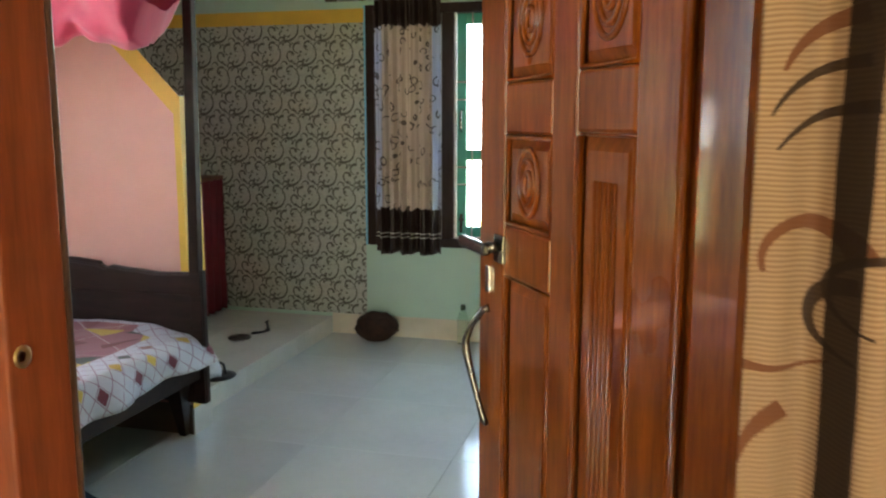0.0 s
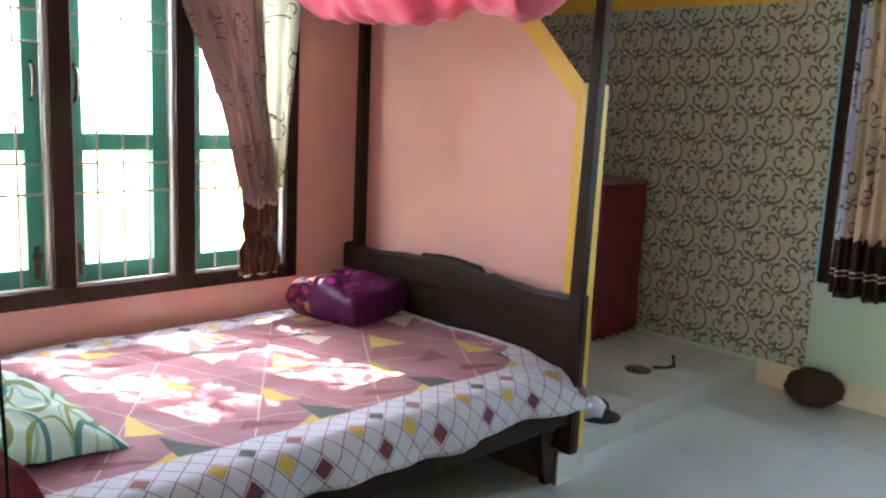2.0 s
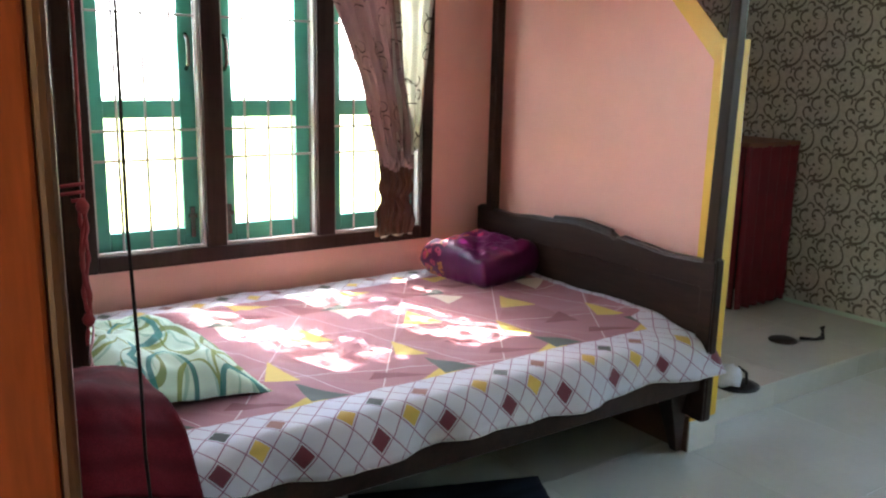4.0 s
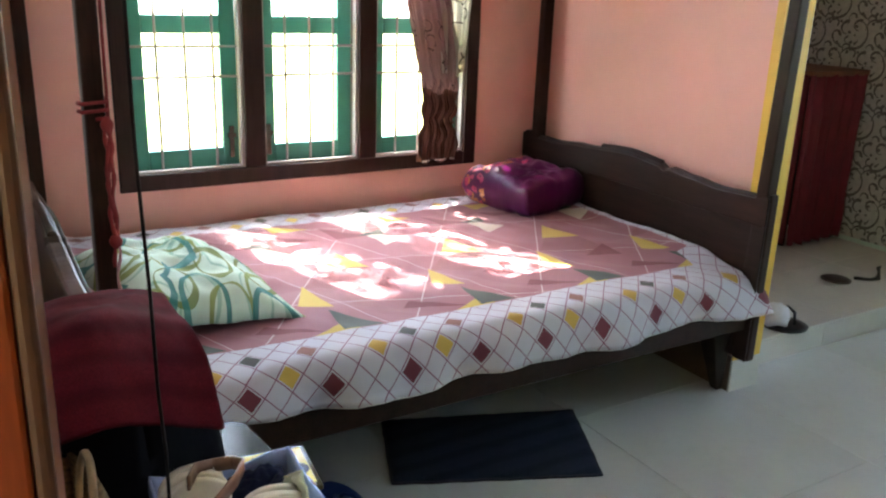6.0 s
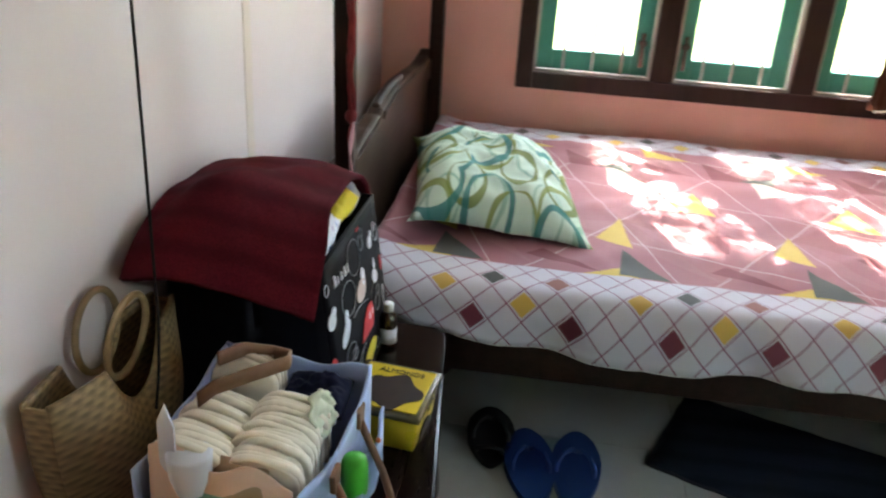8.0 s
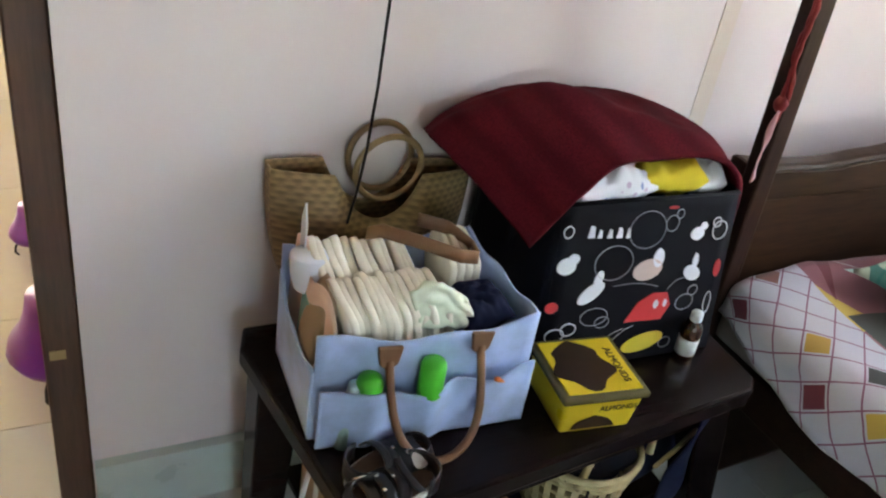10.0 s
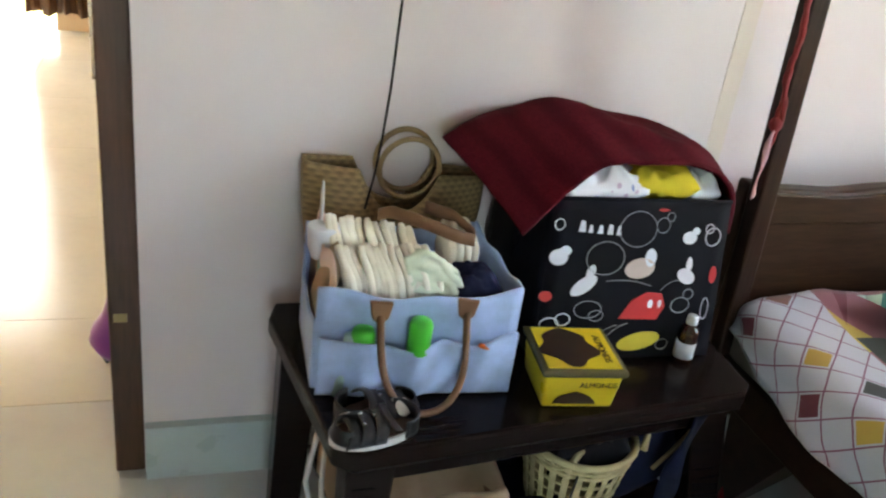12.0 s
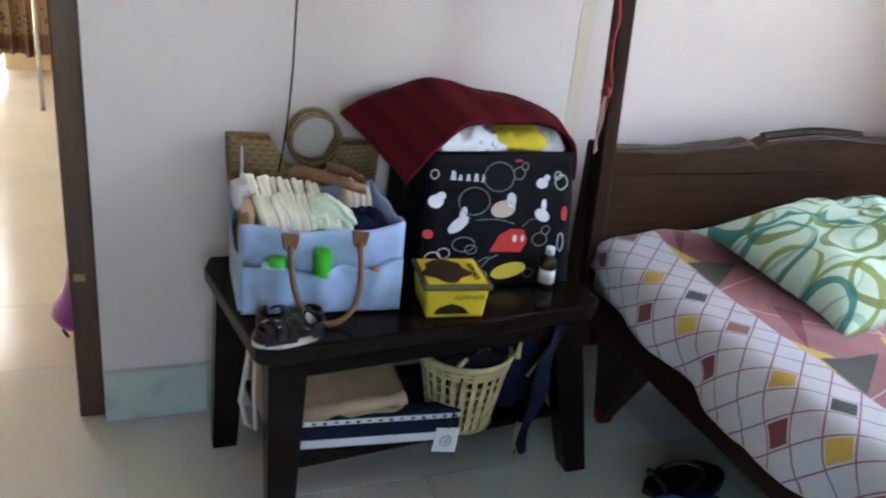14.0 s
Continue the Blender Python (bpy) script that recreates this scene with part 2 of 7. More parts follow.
part("wall_west", boxes((XL - 0.2, XL, YN - 0.24, W1[0], 0, ZC), (XL - 0.2, XL, W1[1], PY1, 0, ZC),
                        (XL - 0.2, XL, W1[0], W1[1], 0, W1[2]), (XL - 0.2, XL, W1[0], W1[1], W1[3], ZC)), PINK, kind=S, label="matt salmon pink painted plaster wall", category="wall")
part("alcove_wall", boxes((XA - 0.2, XA, PY1 - 0.2, YF + 0.2, 0, ZC), (XA, XL - 0.2, PY1 - 0.2, PY1, 0, ZC)), PINK, kind=S, label="pink painted wall of the alcove behind the partition", category="wall")
part("wall_south", boxes((XL, DX0, YN - 0.24, YN, 0, ZC), (DX1, XR, YN - 0.24, YN, 0, ZC), (DX0, DX1, YN - 0.24, YN, DZ, ZC)), WHITE_WALL,
     kind=S, label="off-white painted wall with a faint lavender cast", category="wall")
part("wall_north", boxes((XA, W2[0], YF, YF + 0.2, 0, ZC), (W2[1], XR, YF, YF + 0.2, 0, ZC), (W2[0], W2[1], YF, YF + 0.2, 0, W2[2]),
                         (W2[0], W2[1], YF, YF + 0.2, W2[3], ZC)), GREEN_WALL, kind=S, label="pale mint green painted wall", category="wall")
part("wall_east", boxes((XR, XR + 0.2, YN - 0.24, YF + 0.2, 0, ZC)), GREEN_WALL, kind=S, label="pale mint green painted wall", category="wall")
part("ceiling", boxes((XL - 0.2, XR + 0.2, YN - 0.24, YF + 0.2, ZC, ZC + 0.15), (XA - 0.2, XL - 0.2, PY1 - 0.2, YF + 0.2, ZC, ZC + 0.15)), CEIL, kind=S, label="white painted ceiling slab", category="ceiling")

# partition with the cut corner, beyond the bed's head
PEDGE = -1.485
slab = prism([(XL, 0), (PEDGE, 0), (PEDGE, 1.392), (-1.95, 1.872), (-1.95, ZC), (XL, ZC)], "y", PY0, PY1)
for v in slab.verts:                      # the slope is cut back behind its front edge
    if v.co.y > PY0 + 0.01 and 1.3 < v.co.z < 1.5:
        v.co.z = 1.275
    elif v.co.y > PY0 + 0.01 and v.co.z > 1.5 and v.co.x > XL + 0.1:
        v.co.x = -2.07
part("wall_partition", slab, PINK,
     kind=S, label="pink partition wall with a slanting upper corner", category="wall")
trimband = prism([(PEDGE - 0.026, 0.45), (PEDGE, 0.45), (PEDGE, 1.392), (-1.95, 1.872), (-1.95, 1.775), (PEDGE - 0.026, 1.322)], "y", PY0 - 0.004, PY0)
part("trim", trimband, YELLOW, kind=S, label="yellow painted band along the partition's edge", category="trim")
part("trim", prism([(PEDGE, 0.113), (PEDGE + 0.004, 0.113), (PEDGE + 0.004, 1.392), (PEDGE, 1.392)], "y", PY0 - 0.004, PY1), YELLOW,
     kind=S, label="yellow painted end of the partition wall", category="trim")

# floor: joints below, tiles above
part("floor", boxes((XL, XR, YN - 0.24, YF, -0.12, -0.004)), GROUT, kind=S, label="glossy pale grey-white vitrified tile floor", category="floor")
part("hall_floor", boxes((-2.2, 2.4, -2.65, YN - 0.24, -0.12, -0.004)), GROUT, kind=S, label="glossy cream vitrified tile floor of the hall", category="floor")
part("ground", boxes((-60, 60, -60, 60, -0.5, -0.35)), plain("dry_grass_garden", (0.34, 0.34, 0.11), 0.9, var=0.3, scale=1.5, fine=30), kind=S,
     label="sandy garden ground with dry grass", category="ground")

# raised platform behind the partition
SX = -1.578
part("platform", boxes((XL, SX - 0.012, PY1 - 0.1, YF, 0, 0.088), (XA, XL, PY1, YF, 0, 0.088)), GROUT, kind=S, label="low raised platform with cream tiles", category="platform")
part("skirting_north", boxes((SX, XR, YF - 0.015, YF, 0, 0.122)), CREAM, kind=S, label="cream tiled skirting", category="skirting")
part("skirting_south", boxes((XL, DX0 - 0.002, YN, YN + 0.02, 0, 0.120)), SKIRT, kind=S, label="pale green tiled skirting", category="skirting")
part("skirting_west", boxes((XL, XL + 0.012, YN + 0.02, PY0, 0, 0.118)), SKIRT, kind=S, label="pale green tiled skirting", category="skirting")
part("trim", boxes((XA, -1.352, YF - 0.006, YF, 1.855, 1.934)), YELLOW, kind=S, label="orange-yellow painted band above the wallpaper", category="trim")
# thin blue strip put in for the daylight glow on the frame's edge
part("trim", boxes((W2[0] - 0.013, W2[0] - 0.001, YF - 0.004, YF, W2[2], W2[3])), BLUE_GLOW, kind=S, label="sky blue strip coloured as the glow beside the window frame", category="trim")


def stroke(nt, lx, lz, cx, cz, r, a0, a1, w):
    """1 on a brush stroke: the part of a circle from a0 to a1 degrees, thinning towards its end."""
    dx, dz = M(nt, "SUBTRACT", lx, cx), M(nt, "SUBTRACT", lz, cz)
    d = M(nt, "SQRT", M(nt, "ADD", M(nt, "MULTIPLY", dx, dx), M(nt, "MULTIPLY", dz, dz)))
    span = radians(a1 - a0)
    th = M(nt, "FLOORED_MODULO", M(nt, "SUBTRACT", M(nt, "ARCTAN2", dz, dx), radians(a0)), 2 * math.pi)
    wide = M(nt, "MULTIPLY", M(nt, "SUBTRACT", 1.25, M(nt, "DIVIDE", th, span)), w)
    line = M(nt, "LESS_THAN", M(nt, "ABSOLUTE", M(nt, "SUBTRACT", d, r)), wide)
    return M(nt, "MULTIPLY", line, M(nt, "LESS_THAN", th, span))


def blob(nt, lx, lz, cx, cz, r):
    dx, dz = M(nt, "SUBTRACT", lx, cx), M(nt, "SUBTRACT", lz, cz)
    return M(nt, "LESS_THAN", M(nt, "ADD", M(nt, "MULTIPLY", dx, dx), M(nt, "MULTIPLY", dz, dz)), r * r)


def paper():
    """Wallpaper: pale ground with heart-shaped dark scrolls in staggered rows."""
    m, nt, b = nodes_of("scroll_wallpaper")
    v = coords(nt)
    warp = add(nt, "ShaderNodeTexNoise", ins={0: v, 2: 9.0, 3: 1.0})
    off = add(nt, "ShaderNodeVectorMath", op="MULTIPLY_ADD", ins={0: warp.outputs[1], 1: (0.014, 0.0, 0.014), 2: v}).outputs[0]
    s = add(nt, "ShaderNodeSeparateXYZ", ins={0: off})
    x, z = s.outputs[0], s.outputs[2]
    W, H = 0.231, 0.286
    t = None
    for sx, sz in ((0.0, 0.0), (0.5, 0.5)):
        lx = M(nt, "MULTIPLY", M(nt, "SUBTRACT", M(nt, "FRACT", M(nt, "ADD", M(nt, "DIVIDE", x, W), sx)), 0.5), W)
        lz = M(nt, "MULTIPLY", M(nt, "SUBTRACT", M(nt, "FRACT", M(nt, "ADD", M(nt, "DIVIDE", z, H), sz)), 0.5), H)
        # the heart's side, its inner curl, the hooked curl beside it, hooks above and outside, the stem to the next row
        for cx, cz, r, a0, a1, w in ((0.010, 0.0, 0.070, -105, 80, 0.0062), (0.030, 0.043, 0.025, 55, 285, 0.0062), (-0.034, 0.030, 0.030, 70, 275, 0.0074), (-0.012, 0.080, 0.019, -10, 205, 0.0052),
                                     (-0.088, -0.008, 0.020, -10, 200, 0.0070), (-0.052, -0.004, 0.056, 180, 250, 0.0050), (0.0, -0.118, 0.050, 85, 185, 0.0050), (0.004, -0.018, 0.030, 285, 345, 0.0055),
                                     (0.092, 0.075, 0.020, 20, 230, 0.0060), (0.075, 0.105, 0.030, 200, 280, 0.0050), (-0.02, -0.03, 0.018, 90, 250, 0.0050), (-0.10, 0.05, 0.016, -60, 140, 0.0050)):
            k = stroke(nt, lx, lz, cx, cz, r, a0, a1, w * 1.02)
            t = k if t is None else M(nt, "MAXIMUM", t, k)
        for cx, cz, r in ((-0.004, -0.040, 0.0085), (0.014, -0.006, 0.006), (-0.078, -0.044, 0.0085), (0.0, -0.074, 0.0095), (0.018, 0.038, 0.008), (-0.018, 0.008, 0.008), (0.10, 0.055, 0.009), (0.045, -0.085, 0.007)):
            t = M(nt, "MAXIMUM", t, blob(nt, lx, lz, cx, cz, r))
    g = noise_tex(nt, v, 40.0, 4)
    ground = mixc(nt, ramp(nt, g, 0.3, 0.7), (0.41, 0.425, 0.36), (0.53, 0.545, 0.465))
    c = mixc(nt, M(nt, "MULTIPLY", t, 0.86), ground, mixc(nt, noise_tex(nt, v, 16.0, 2), (0.025, 0.022, 0.016), (0.10, 0.085, 0.06)))
    nt.links.new(c, b.inputs["Base Color"])
    b.inputs["Roughness"].default_value = 0.55
    bump(nt, b, t, 0.12, 0.001)
    return m


PAPER = paper()
part("wallpaper", boxes((XA, -1.356, YF - 0.004, YF, 0.122, 1.855)), PAPER, kind=S, label="grey-green wallpaper with dark scrolling vines", category="wallpaper")


# ---- windows ----
def window(name, along, wall, inward, a0, a1, z0, z1, posts, label, handles=True):
    """A wooden window with posts, iron grille and green glazed shutters. along: the axis of its width; wall: the place of the wall's
    room face; inward: the sign of the way into the room."""
    at = (wall, (a0 + a1) / 2, z0) if along == "y" else ((a0 + a1) / 2, wall, z0)
    w = thing(name, at, label, "window", kind=S)

    def bx(u0, u1, d0, d1, p0, p1):
        """u along, d depth out of the room from the wall face."""
        e = sorted((wall - inward * d0, wall - inward * d1))
        return (*e, u0, u1, p0, p1) if along == "y" else (u0, u1, *e, p0, p1)

    def pt(u, d, z):
        return (wall - inward * d, u, z) if along == "y" else (u, wall - inward * d, z)
    fw = 0.055
    fr = boxes(bx(a0, a0 + fw, -0.012, 0.10, z0, z1), bx(a1 - fw, a1, -0.012, 0.10, z0, z1),
               bx(a0 + fw, a1 - fw, -0.012, 0.10, z0, z0 + fw), bx(a0 + fw, a1 - fw, -0.012, 0.10, z1 - fw, z1))
    part("window_frame", fr, FRAMEWOOD, w, bevel=0.004)
    edges = [a0 + fw] + [p for q in posts for p in (q - 0.036, q + 0.036)] + [a1 - fw]
    for q in posts:
        part("post", boxes(bx(q - 0.036, q + 0.036, -0.012, 0.10, z0 + fw, z1 - fw)), FRAMEWOOD, w, bevel=0.004)
    for k in range(0, len(edges), 2):
        u0, u1 = edges[k], edges[k + 1]
        zb, zt = z0 + fw, z1 - fw
        # pale edging inside each light
        e = 0.008
        part("edging", boxes(bx(u0, u0 + e, 0.004, 0.03, zb, zt), bx(u1 - e, u1, 0.004, 0.03, zb, zt), bx(u0 + e, u1 - e, 0.004, 0.03, zb, zb + e)), IRON, w)
        for i in range(1, 4):
            u = u0 + (u1 - u0) * i / 4
            part("grille_bar", tube(bmesh.new(), [pt(u, 0.022, zb), pt(u, 0.022, zt)], 0.0045, 6), IRON, w, smooth=True)
        zz = zb + 0.315
        while zz < zt - 0.05:
            for dz in (0, 0.1):
                part("grille_bar", tube(bmesh.new(), [pt(u0, 0.028, zz + dz), pt(u1, 0.028, zz + dz)], 0.0045, 6), IRON, w, smooth=True)
            zz += 0.485
        # shutter
        sl, s0, s1 = 0.055, u0 + 0.004, u1 - 0.004
        zm = zb + 0.485
        sash = part("sash", boxes(bx(s0, s0 + sl, 0.055, 0.085, zb, zt), bx(s1 - sl, s1, 0.055, 0.085, zb, zt), bx(s0 + sl, s1 - sl, 0.055, 0.085, zb, zb + 0.065),
                                  bx(s0 + sl, s1 - sl, 0.055, 0.085, zt - 0.06, zt), bx(s0 + sl, s1 - sl, 0.055, 0.085, zm - 0.03, zm + 0.03)), SASH, w, "green enamelled shutter", bevel=0.004)
        for p0, p1 in ((zb + 0.065, zm - 0.03), (zm + 0.03, zt - 0.06)):
            g = part("pane", boxes(bx(s0 + sl, s1 - sl, 0.068, 0.072, p0, p1)), GLASS, sash)
            g.visible_shadow = False
        side = s1 - sl / 2 if k % 4 == 0 else s0 + sl / 2
        latch = boxes(bx(side - 0.008, side + 0.008, 0.044, 0.055, zb + 0.03, zb + 0.14), bx(side - 0.014, side + 0.014, 0.040, 0.055, zb + 0.1, zb + 0.115))
        part("latch", latch, CHROME, sash, "worn metal tower bolt")
        hook = tube(bmesh.new(), [pt(side, 0.054, zb + 0.62), pt(side, 0.028, zb + 0.64), pt(side, 0.024, zb + 0.68), pt(side, 0.030, zb + 0.72), pt(side, 0.054, zb + 0.74)], 0.007, 6)
        part("handle", hook, CHROME, sash, "curved metal pull", smooth=True)
    return w


window("window_1", "y", XL, 1, *W1, (2.047, 2.482), "dark brown wooden window with white iron grille and green shutters")
window("window_2", "x", YF, -1, *W2, (-0.847, -0.37), "dark brown wooden window with an iron grille and green shutters")

# ---- doorway and door ----
fr = thing("door_frame", (DX0, YN - 0.12, 0), "varnished orange-brown wooden door frame, dark towards the room", "door frame", kind=S)
part("jamb", boxes((DX0, DX0 + 0.054, YN - 0.115, YN - 0.020, 0, DZ)), DOORPOST, fr, bevel=0.004)
part("jamb", boxes((DX0, DX0 + 0.0535, YN - 0.020, YN - 0.008, 0, DZ)), JAMBDARK, fr, "dark brown inner face", bevel=0.004)
part("jamb", boxes((DX1 - 0.07, DX1, YN - 0.115, YN - 0.022, 0, DZ)), DOORPOST, fr, bevel=0.004)
part("head", boxes((DX0 + 0.054, DX1 - 0.07, YN - 0.115, YN - 0.022, DZ - 0.07, DZ)), DOORPOST, fr, bevel=0.004)
part("bolt_hole", lathe(bmesh.new(), [(0.013, 0), (0.013, 0.004), (0.008, 0.005), (0.006, 0.002)], m=pose(DX0 + 0.052, YN - 0.095, 1.05, 0, 90, 0), n=14), BRASS, fr, "small brass strike hole", smooth=True)
part("strike", boxes((DX0 + 0.022, DX0 + 0.045, YN - 0.010, YN - 0.005, 0.338, 0.354)), BRASS, fr, "small dull strike plate")

HINGE, LOCK = Vector((0.497, 1.145, 0)), Vector((0.040, 1.865, 0))
LEAF_W = (LOCK - HINGE).length
LEAF = Matrix.Translation(LOCK) @ Matrix.Rotation(math.atan2(*(HINGE - LOCK).yx), 4, "Z")   # x: from lock to hinge; -y: towards the hall


def door_leaf():
    d = thing("door_1", (0, 0, 0), "open varnished teak panel door with carved ovals and steel handles", "door", kind=S)
    d.matrix_world = LEAF
    ORG[d.name] = Vector((0, 0, 0))
    h = DZ - 0.075
    cols = [(0.0, 0.125), (0.318, 0.402), (0.565, 0.665), (0.805, LEAF_W)]
    st = bmesh.new()
    for a, b in cols:
        box(st, a, b, 0.0, 0.036, 0.01, h)
    rails = {0: [(0.01, 0.16), (1.03, 1.12), (1.278, 1.366), (1.56, 1.63), (h - 0.1, h)], 1: [(0.01, 0.16), (1.285, 1.373), (1.56, 1.63), (h - 0.1, h)], 2: [(0.01, 0.16), (h - 0.1, h)]}
    for c, rs in rails.items():
        for a, b in rs:
            box(st, cols[c][1], cols[c + 1][0], 0.0, 0.036, a, b)
    part("door_frame_rails", st, DOORWOOD, d, bevel=0.006)
    for c, rs in rails.items():
        x0, x1 = cols[c][1], cols[c + 1][0]
        for (a0, a1), (b0, b1) in zip(rs, rs[1:]):
            p = bmesh.new()
            box(p, x0, x1, 0.014, 0.022, a1, b0)
            # raised field with sloping border on both faces
            for y, s in ((0.014, -1), (0.022, 1)):
                i = 0.024 if c < 2 else 0.03
                q = [(x0 + 0.006, a1 + 0.006), (x1 - 0.006, a1 + 0.006), (x1 - 0.006, b0 - 0.006), (x0 + 0.006, b0 - 0.006)]
                r = [(x0 + i, a1 + i), (x1 - i, a1 + i), (x1 - i, b0 - i), (x0 + i, b0 - i)]
                A = [p.verts.new((u, y, z)) for u, z in q]
                B = [p.verts.new((u, y + s * 0.009, z)) for u, z in r]
                for k in range(4):
                    p.faces.new((A[k], A[(k + 1) % 4], B[(k + 1) % 4], B[k]))
                p.faces.new(B)
            part("panel", p, DOORWOOD, d)
            # beading round the panel
            t = bmesh.new()
            for y in (0.006, 0.030):
                tube(t, [(x0 + 0.004, y, a1 + 0.004), (x1 - 0.004, y, a1 + 0.004), (x1 - 0.004, y, b0 - 0.004), (x0 + 0.004, y, b0 - 0.004)], 0.006, 6, closed=True)
            part("beading", t, DOORWOOD, d, smooth=True)
            if c < 2 and b0 - a1 < 0.35 and a1 > 1.0:
                cx, cz = (x0 + x1) / 2, (a1 + b0) / 2
                o = bmesh.new()
                for k, rr in enumerate((0.043, 0.029, 0.014)):
                    ring = [(cx + rr * math.cos(2 * math.pi * j / 28), 0.004, cz + rr * 1.3 * math.sin(2 * math.pi * j / 28)) for j in range(28)]
                    tube(o, ring, 0.0052, 6, closed=True)
                part("carved_oval", o, DOORWOOD, d, "oval carving of three rings", smooth=True)
    # fluted long panel: slim reeds
    reeds = bmesh.new()
    for k in range(5):
        x = 0.455 + k * 0.014
        tube(reeds, [(x, 0.005, 0.24), (x, 0.005, 1.22)], 0.0045, 6)
    part("reeding", reeds, DOORWOOD, d, smooth=True)
    # handle: flat bar on a plate, and a curved pull
    part("lever_handle", soften(boxes((-0.012, 0.125, -0.040, -0.024, 1.064, 1.086)), 0.006, 3), CHROME, d, "flat brushed steel lever")
    part("lever_neck", tube(bmesh.new(), [(0.115, -0.03, 1.078), (0.115, 0.001, 1.078)], 0.010, 10), CHROME, d, smooth=True)
    part("lever_plate", soften(boxes((0.094, 0.136, -0.007, 0.001, 1.050, 1.100)), 0.002), CHROME, d, "square lever plate")
    part("key_plate", soften(boxes((0.046, 0.070, -0.006, 0.001, 0.985, 1.035)), 0.002), STEEL, d, "small steel keyhole plate")
    pull = [(0.058, 0.0, 0.955), (0.050, -0.010, 0.950), (0.024, -0.024, 0.915), (0.010, -0.030, 0.885), (0.010, -0.030, 0.865), (0.024, -0.024, 0.82), (0.040, -0.014, 0.765), (0.048, -0.008, 0.735), (0.050, 0.0, 0.725)]
    part("pull_handle", tube(bmesh.new(), pull, [0.008, 0.007, 0.0065, 0.008, 0.009, 0.007, 0.006, 0.008, 0.008], 10), CHROME, d, "bowed dark chrome pull", smooth=True)
    for z in (0.25, 1.05, 1.8):
        part("hinge", tube(bmesh.new(), [(LEAF_W + 0.006, 0.04, z), (LEAF_W + 0.006, 0.04, z + 0.1)], 0.007, 8), BRASS, d, smooth=True)
    return d


door_leaf()

# ---- the bed ----
bed = thing("bed", (-1.95, 2.42, 0), "dark brown wooden four-poster bed with wavy headboards", "bed")
BX0, BX1, BY0, BY1 = -2.625, -1.375, 1.268, 3.242


def headboard(y0, y1, mirrored):
    n = 48
    knots = [(0, 0.712), (0.06, 0.700), (0.16, 0.696), (0.26, 0.706), (0.345, 0.716), (0.5, 0.730), (0.7, 0.715), (0.85, 0.700), (0.93, 0.703), (1, 0.712)]
    top = []
    for i in range(n + 1):
        u = i / n
        k = max(j for j in range(len(knots) - 1) if knots[j][0] <= u)
        (u0, z0), (u1, z1) = knots[k], knots[k + 1]
        s = (u - u0) / (u1 - u0)
        z = z0 + (z1 - z0) * s * s * (3 - 2 * s)
        if 0.345 <= u <= 0.365:
            z -= 0.012
        top.append((BX1 + (BX0 - BX1) * u, z))
    wood = HEADWOOD if mirrored else DARKWOOD
    if mirrored:
        top = [(x, z - 0.024) for x, z in top]
    hb = part("headboard", prism([(BX1, 0.165)] + top + [(BX0, 0.165)], "y", y0, y1), wood, bed, bevel=0.008)
    s = -1 if y0 > 2.4 else 1
    yy = y0 if s < 0 else y1
    lo = sorted((yy, yy + s * 0.009))
    # proud top rail along the wave, and stiles: the panel lies back between them
    part("top_rail", prism([(BX1 - 0.002, 0.612)] + [(min(max(x, BX0 + 0.002), BX1 - 0.002), z - 0.007) for x, z in top] + [(BX0 + 0.002, 0.612)], "y", *lo), wood, hb, bevel=0.003)
    for a, b in ((BX1 - 0.05, BX1 - 0.002), (BX0 + 0.002, BX0 + 0.05)):
        part("stile", boxes((a, b, *lo, 0.168, 0.611)), wood, hb, bevel=0.003)
    # beaded crest in the middle
    crest = [Vector((x, (y0 + y1) / 2, z + 0.001)) for x, z in top if BX1 + (BX0 - BX1) * 0.64 < x < BX1 + (BX0 - BX1) * 0.37]
    fine = [crest[0].lerp(crest[-1], k / 80) for k in range(81)]
    for k, p in enumerate(fine):
        q = k / 80 * (len(crest) - 1)
        p.z = crest[int(q)].z + (crest[min(int(q) + 1, len(crest) - 1)].z - crest[int(q)].z) * (q - int(q))
    part("crest", tube(bmesh.new(), fine, [0.010 + 0.0022 * (k % 2) for k in range(81)], 8), wood, hb, "beaded crest", smooth=True)
    return hb


headboard(3.205, BY1, False)
headboard(BY0, 1.308, True)
for x, y, lean in ((-1.416, 3.218, 0.02), (-2.545, 3.218, 0.0), (-1.412, 1.329, 0.05), (-2.56, 1.329, 0.0)):
    b = 0.019 if lean > 0.04 else 0.022
    p = bmesh.new()
    for z0, z1 in ((0.20, 1.98),):
        vs = []
        for z in (z0, z1):
            s = b if z < 1 else b * 0.85
            o = lean * (z - 0.2)
            vs.append([p.verts.new((x + o + dx * s, y + dy * s, z)) for dx, dy in ((-1, -1), (1, -1), (1, 1), (-1, 1))])
        for k in range(4):
            p.faces.new((vs[0][k], vs[0][(k + 1) % 4], vs[1][(k + 1) % 4], vs[1][k]))
        p.faces.new(vs[0][::-1])
        p.faces.new(vs[1])
    part("post", p, POSTWOOD, bed, bevel=0.004)
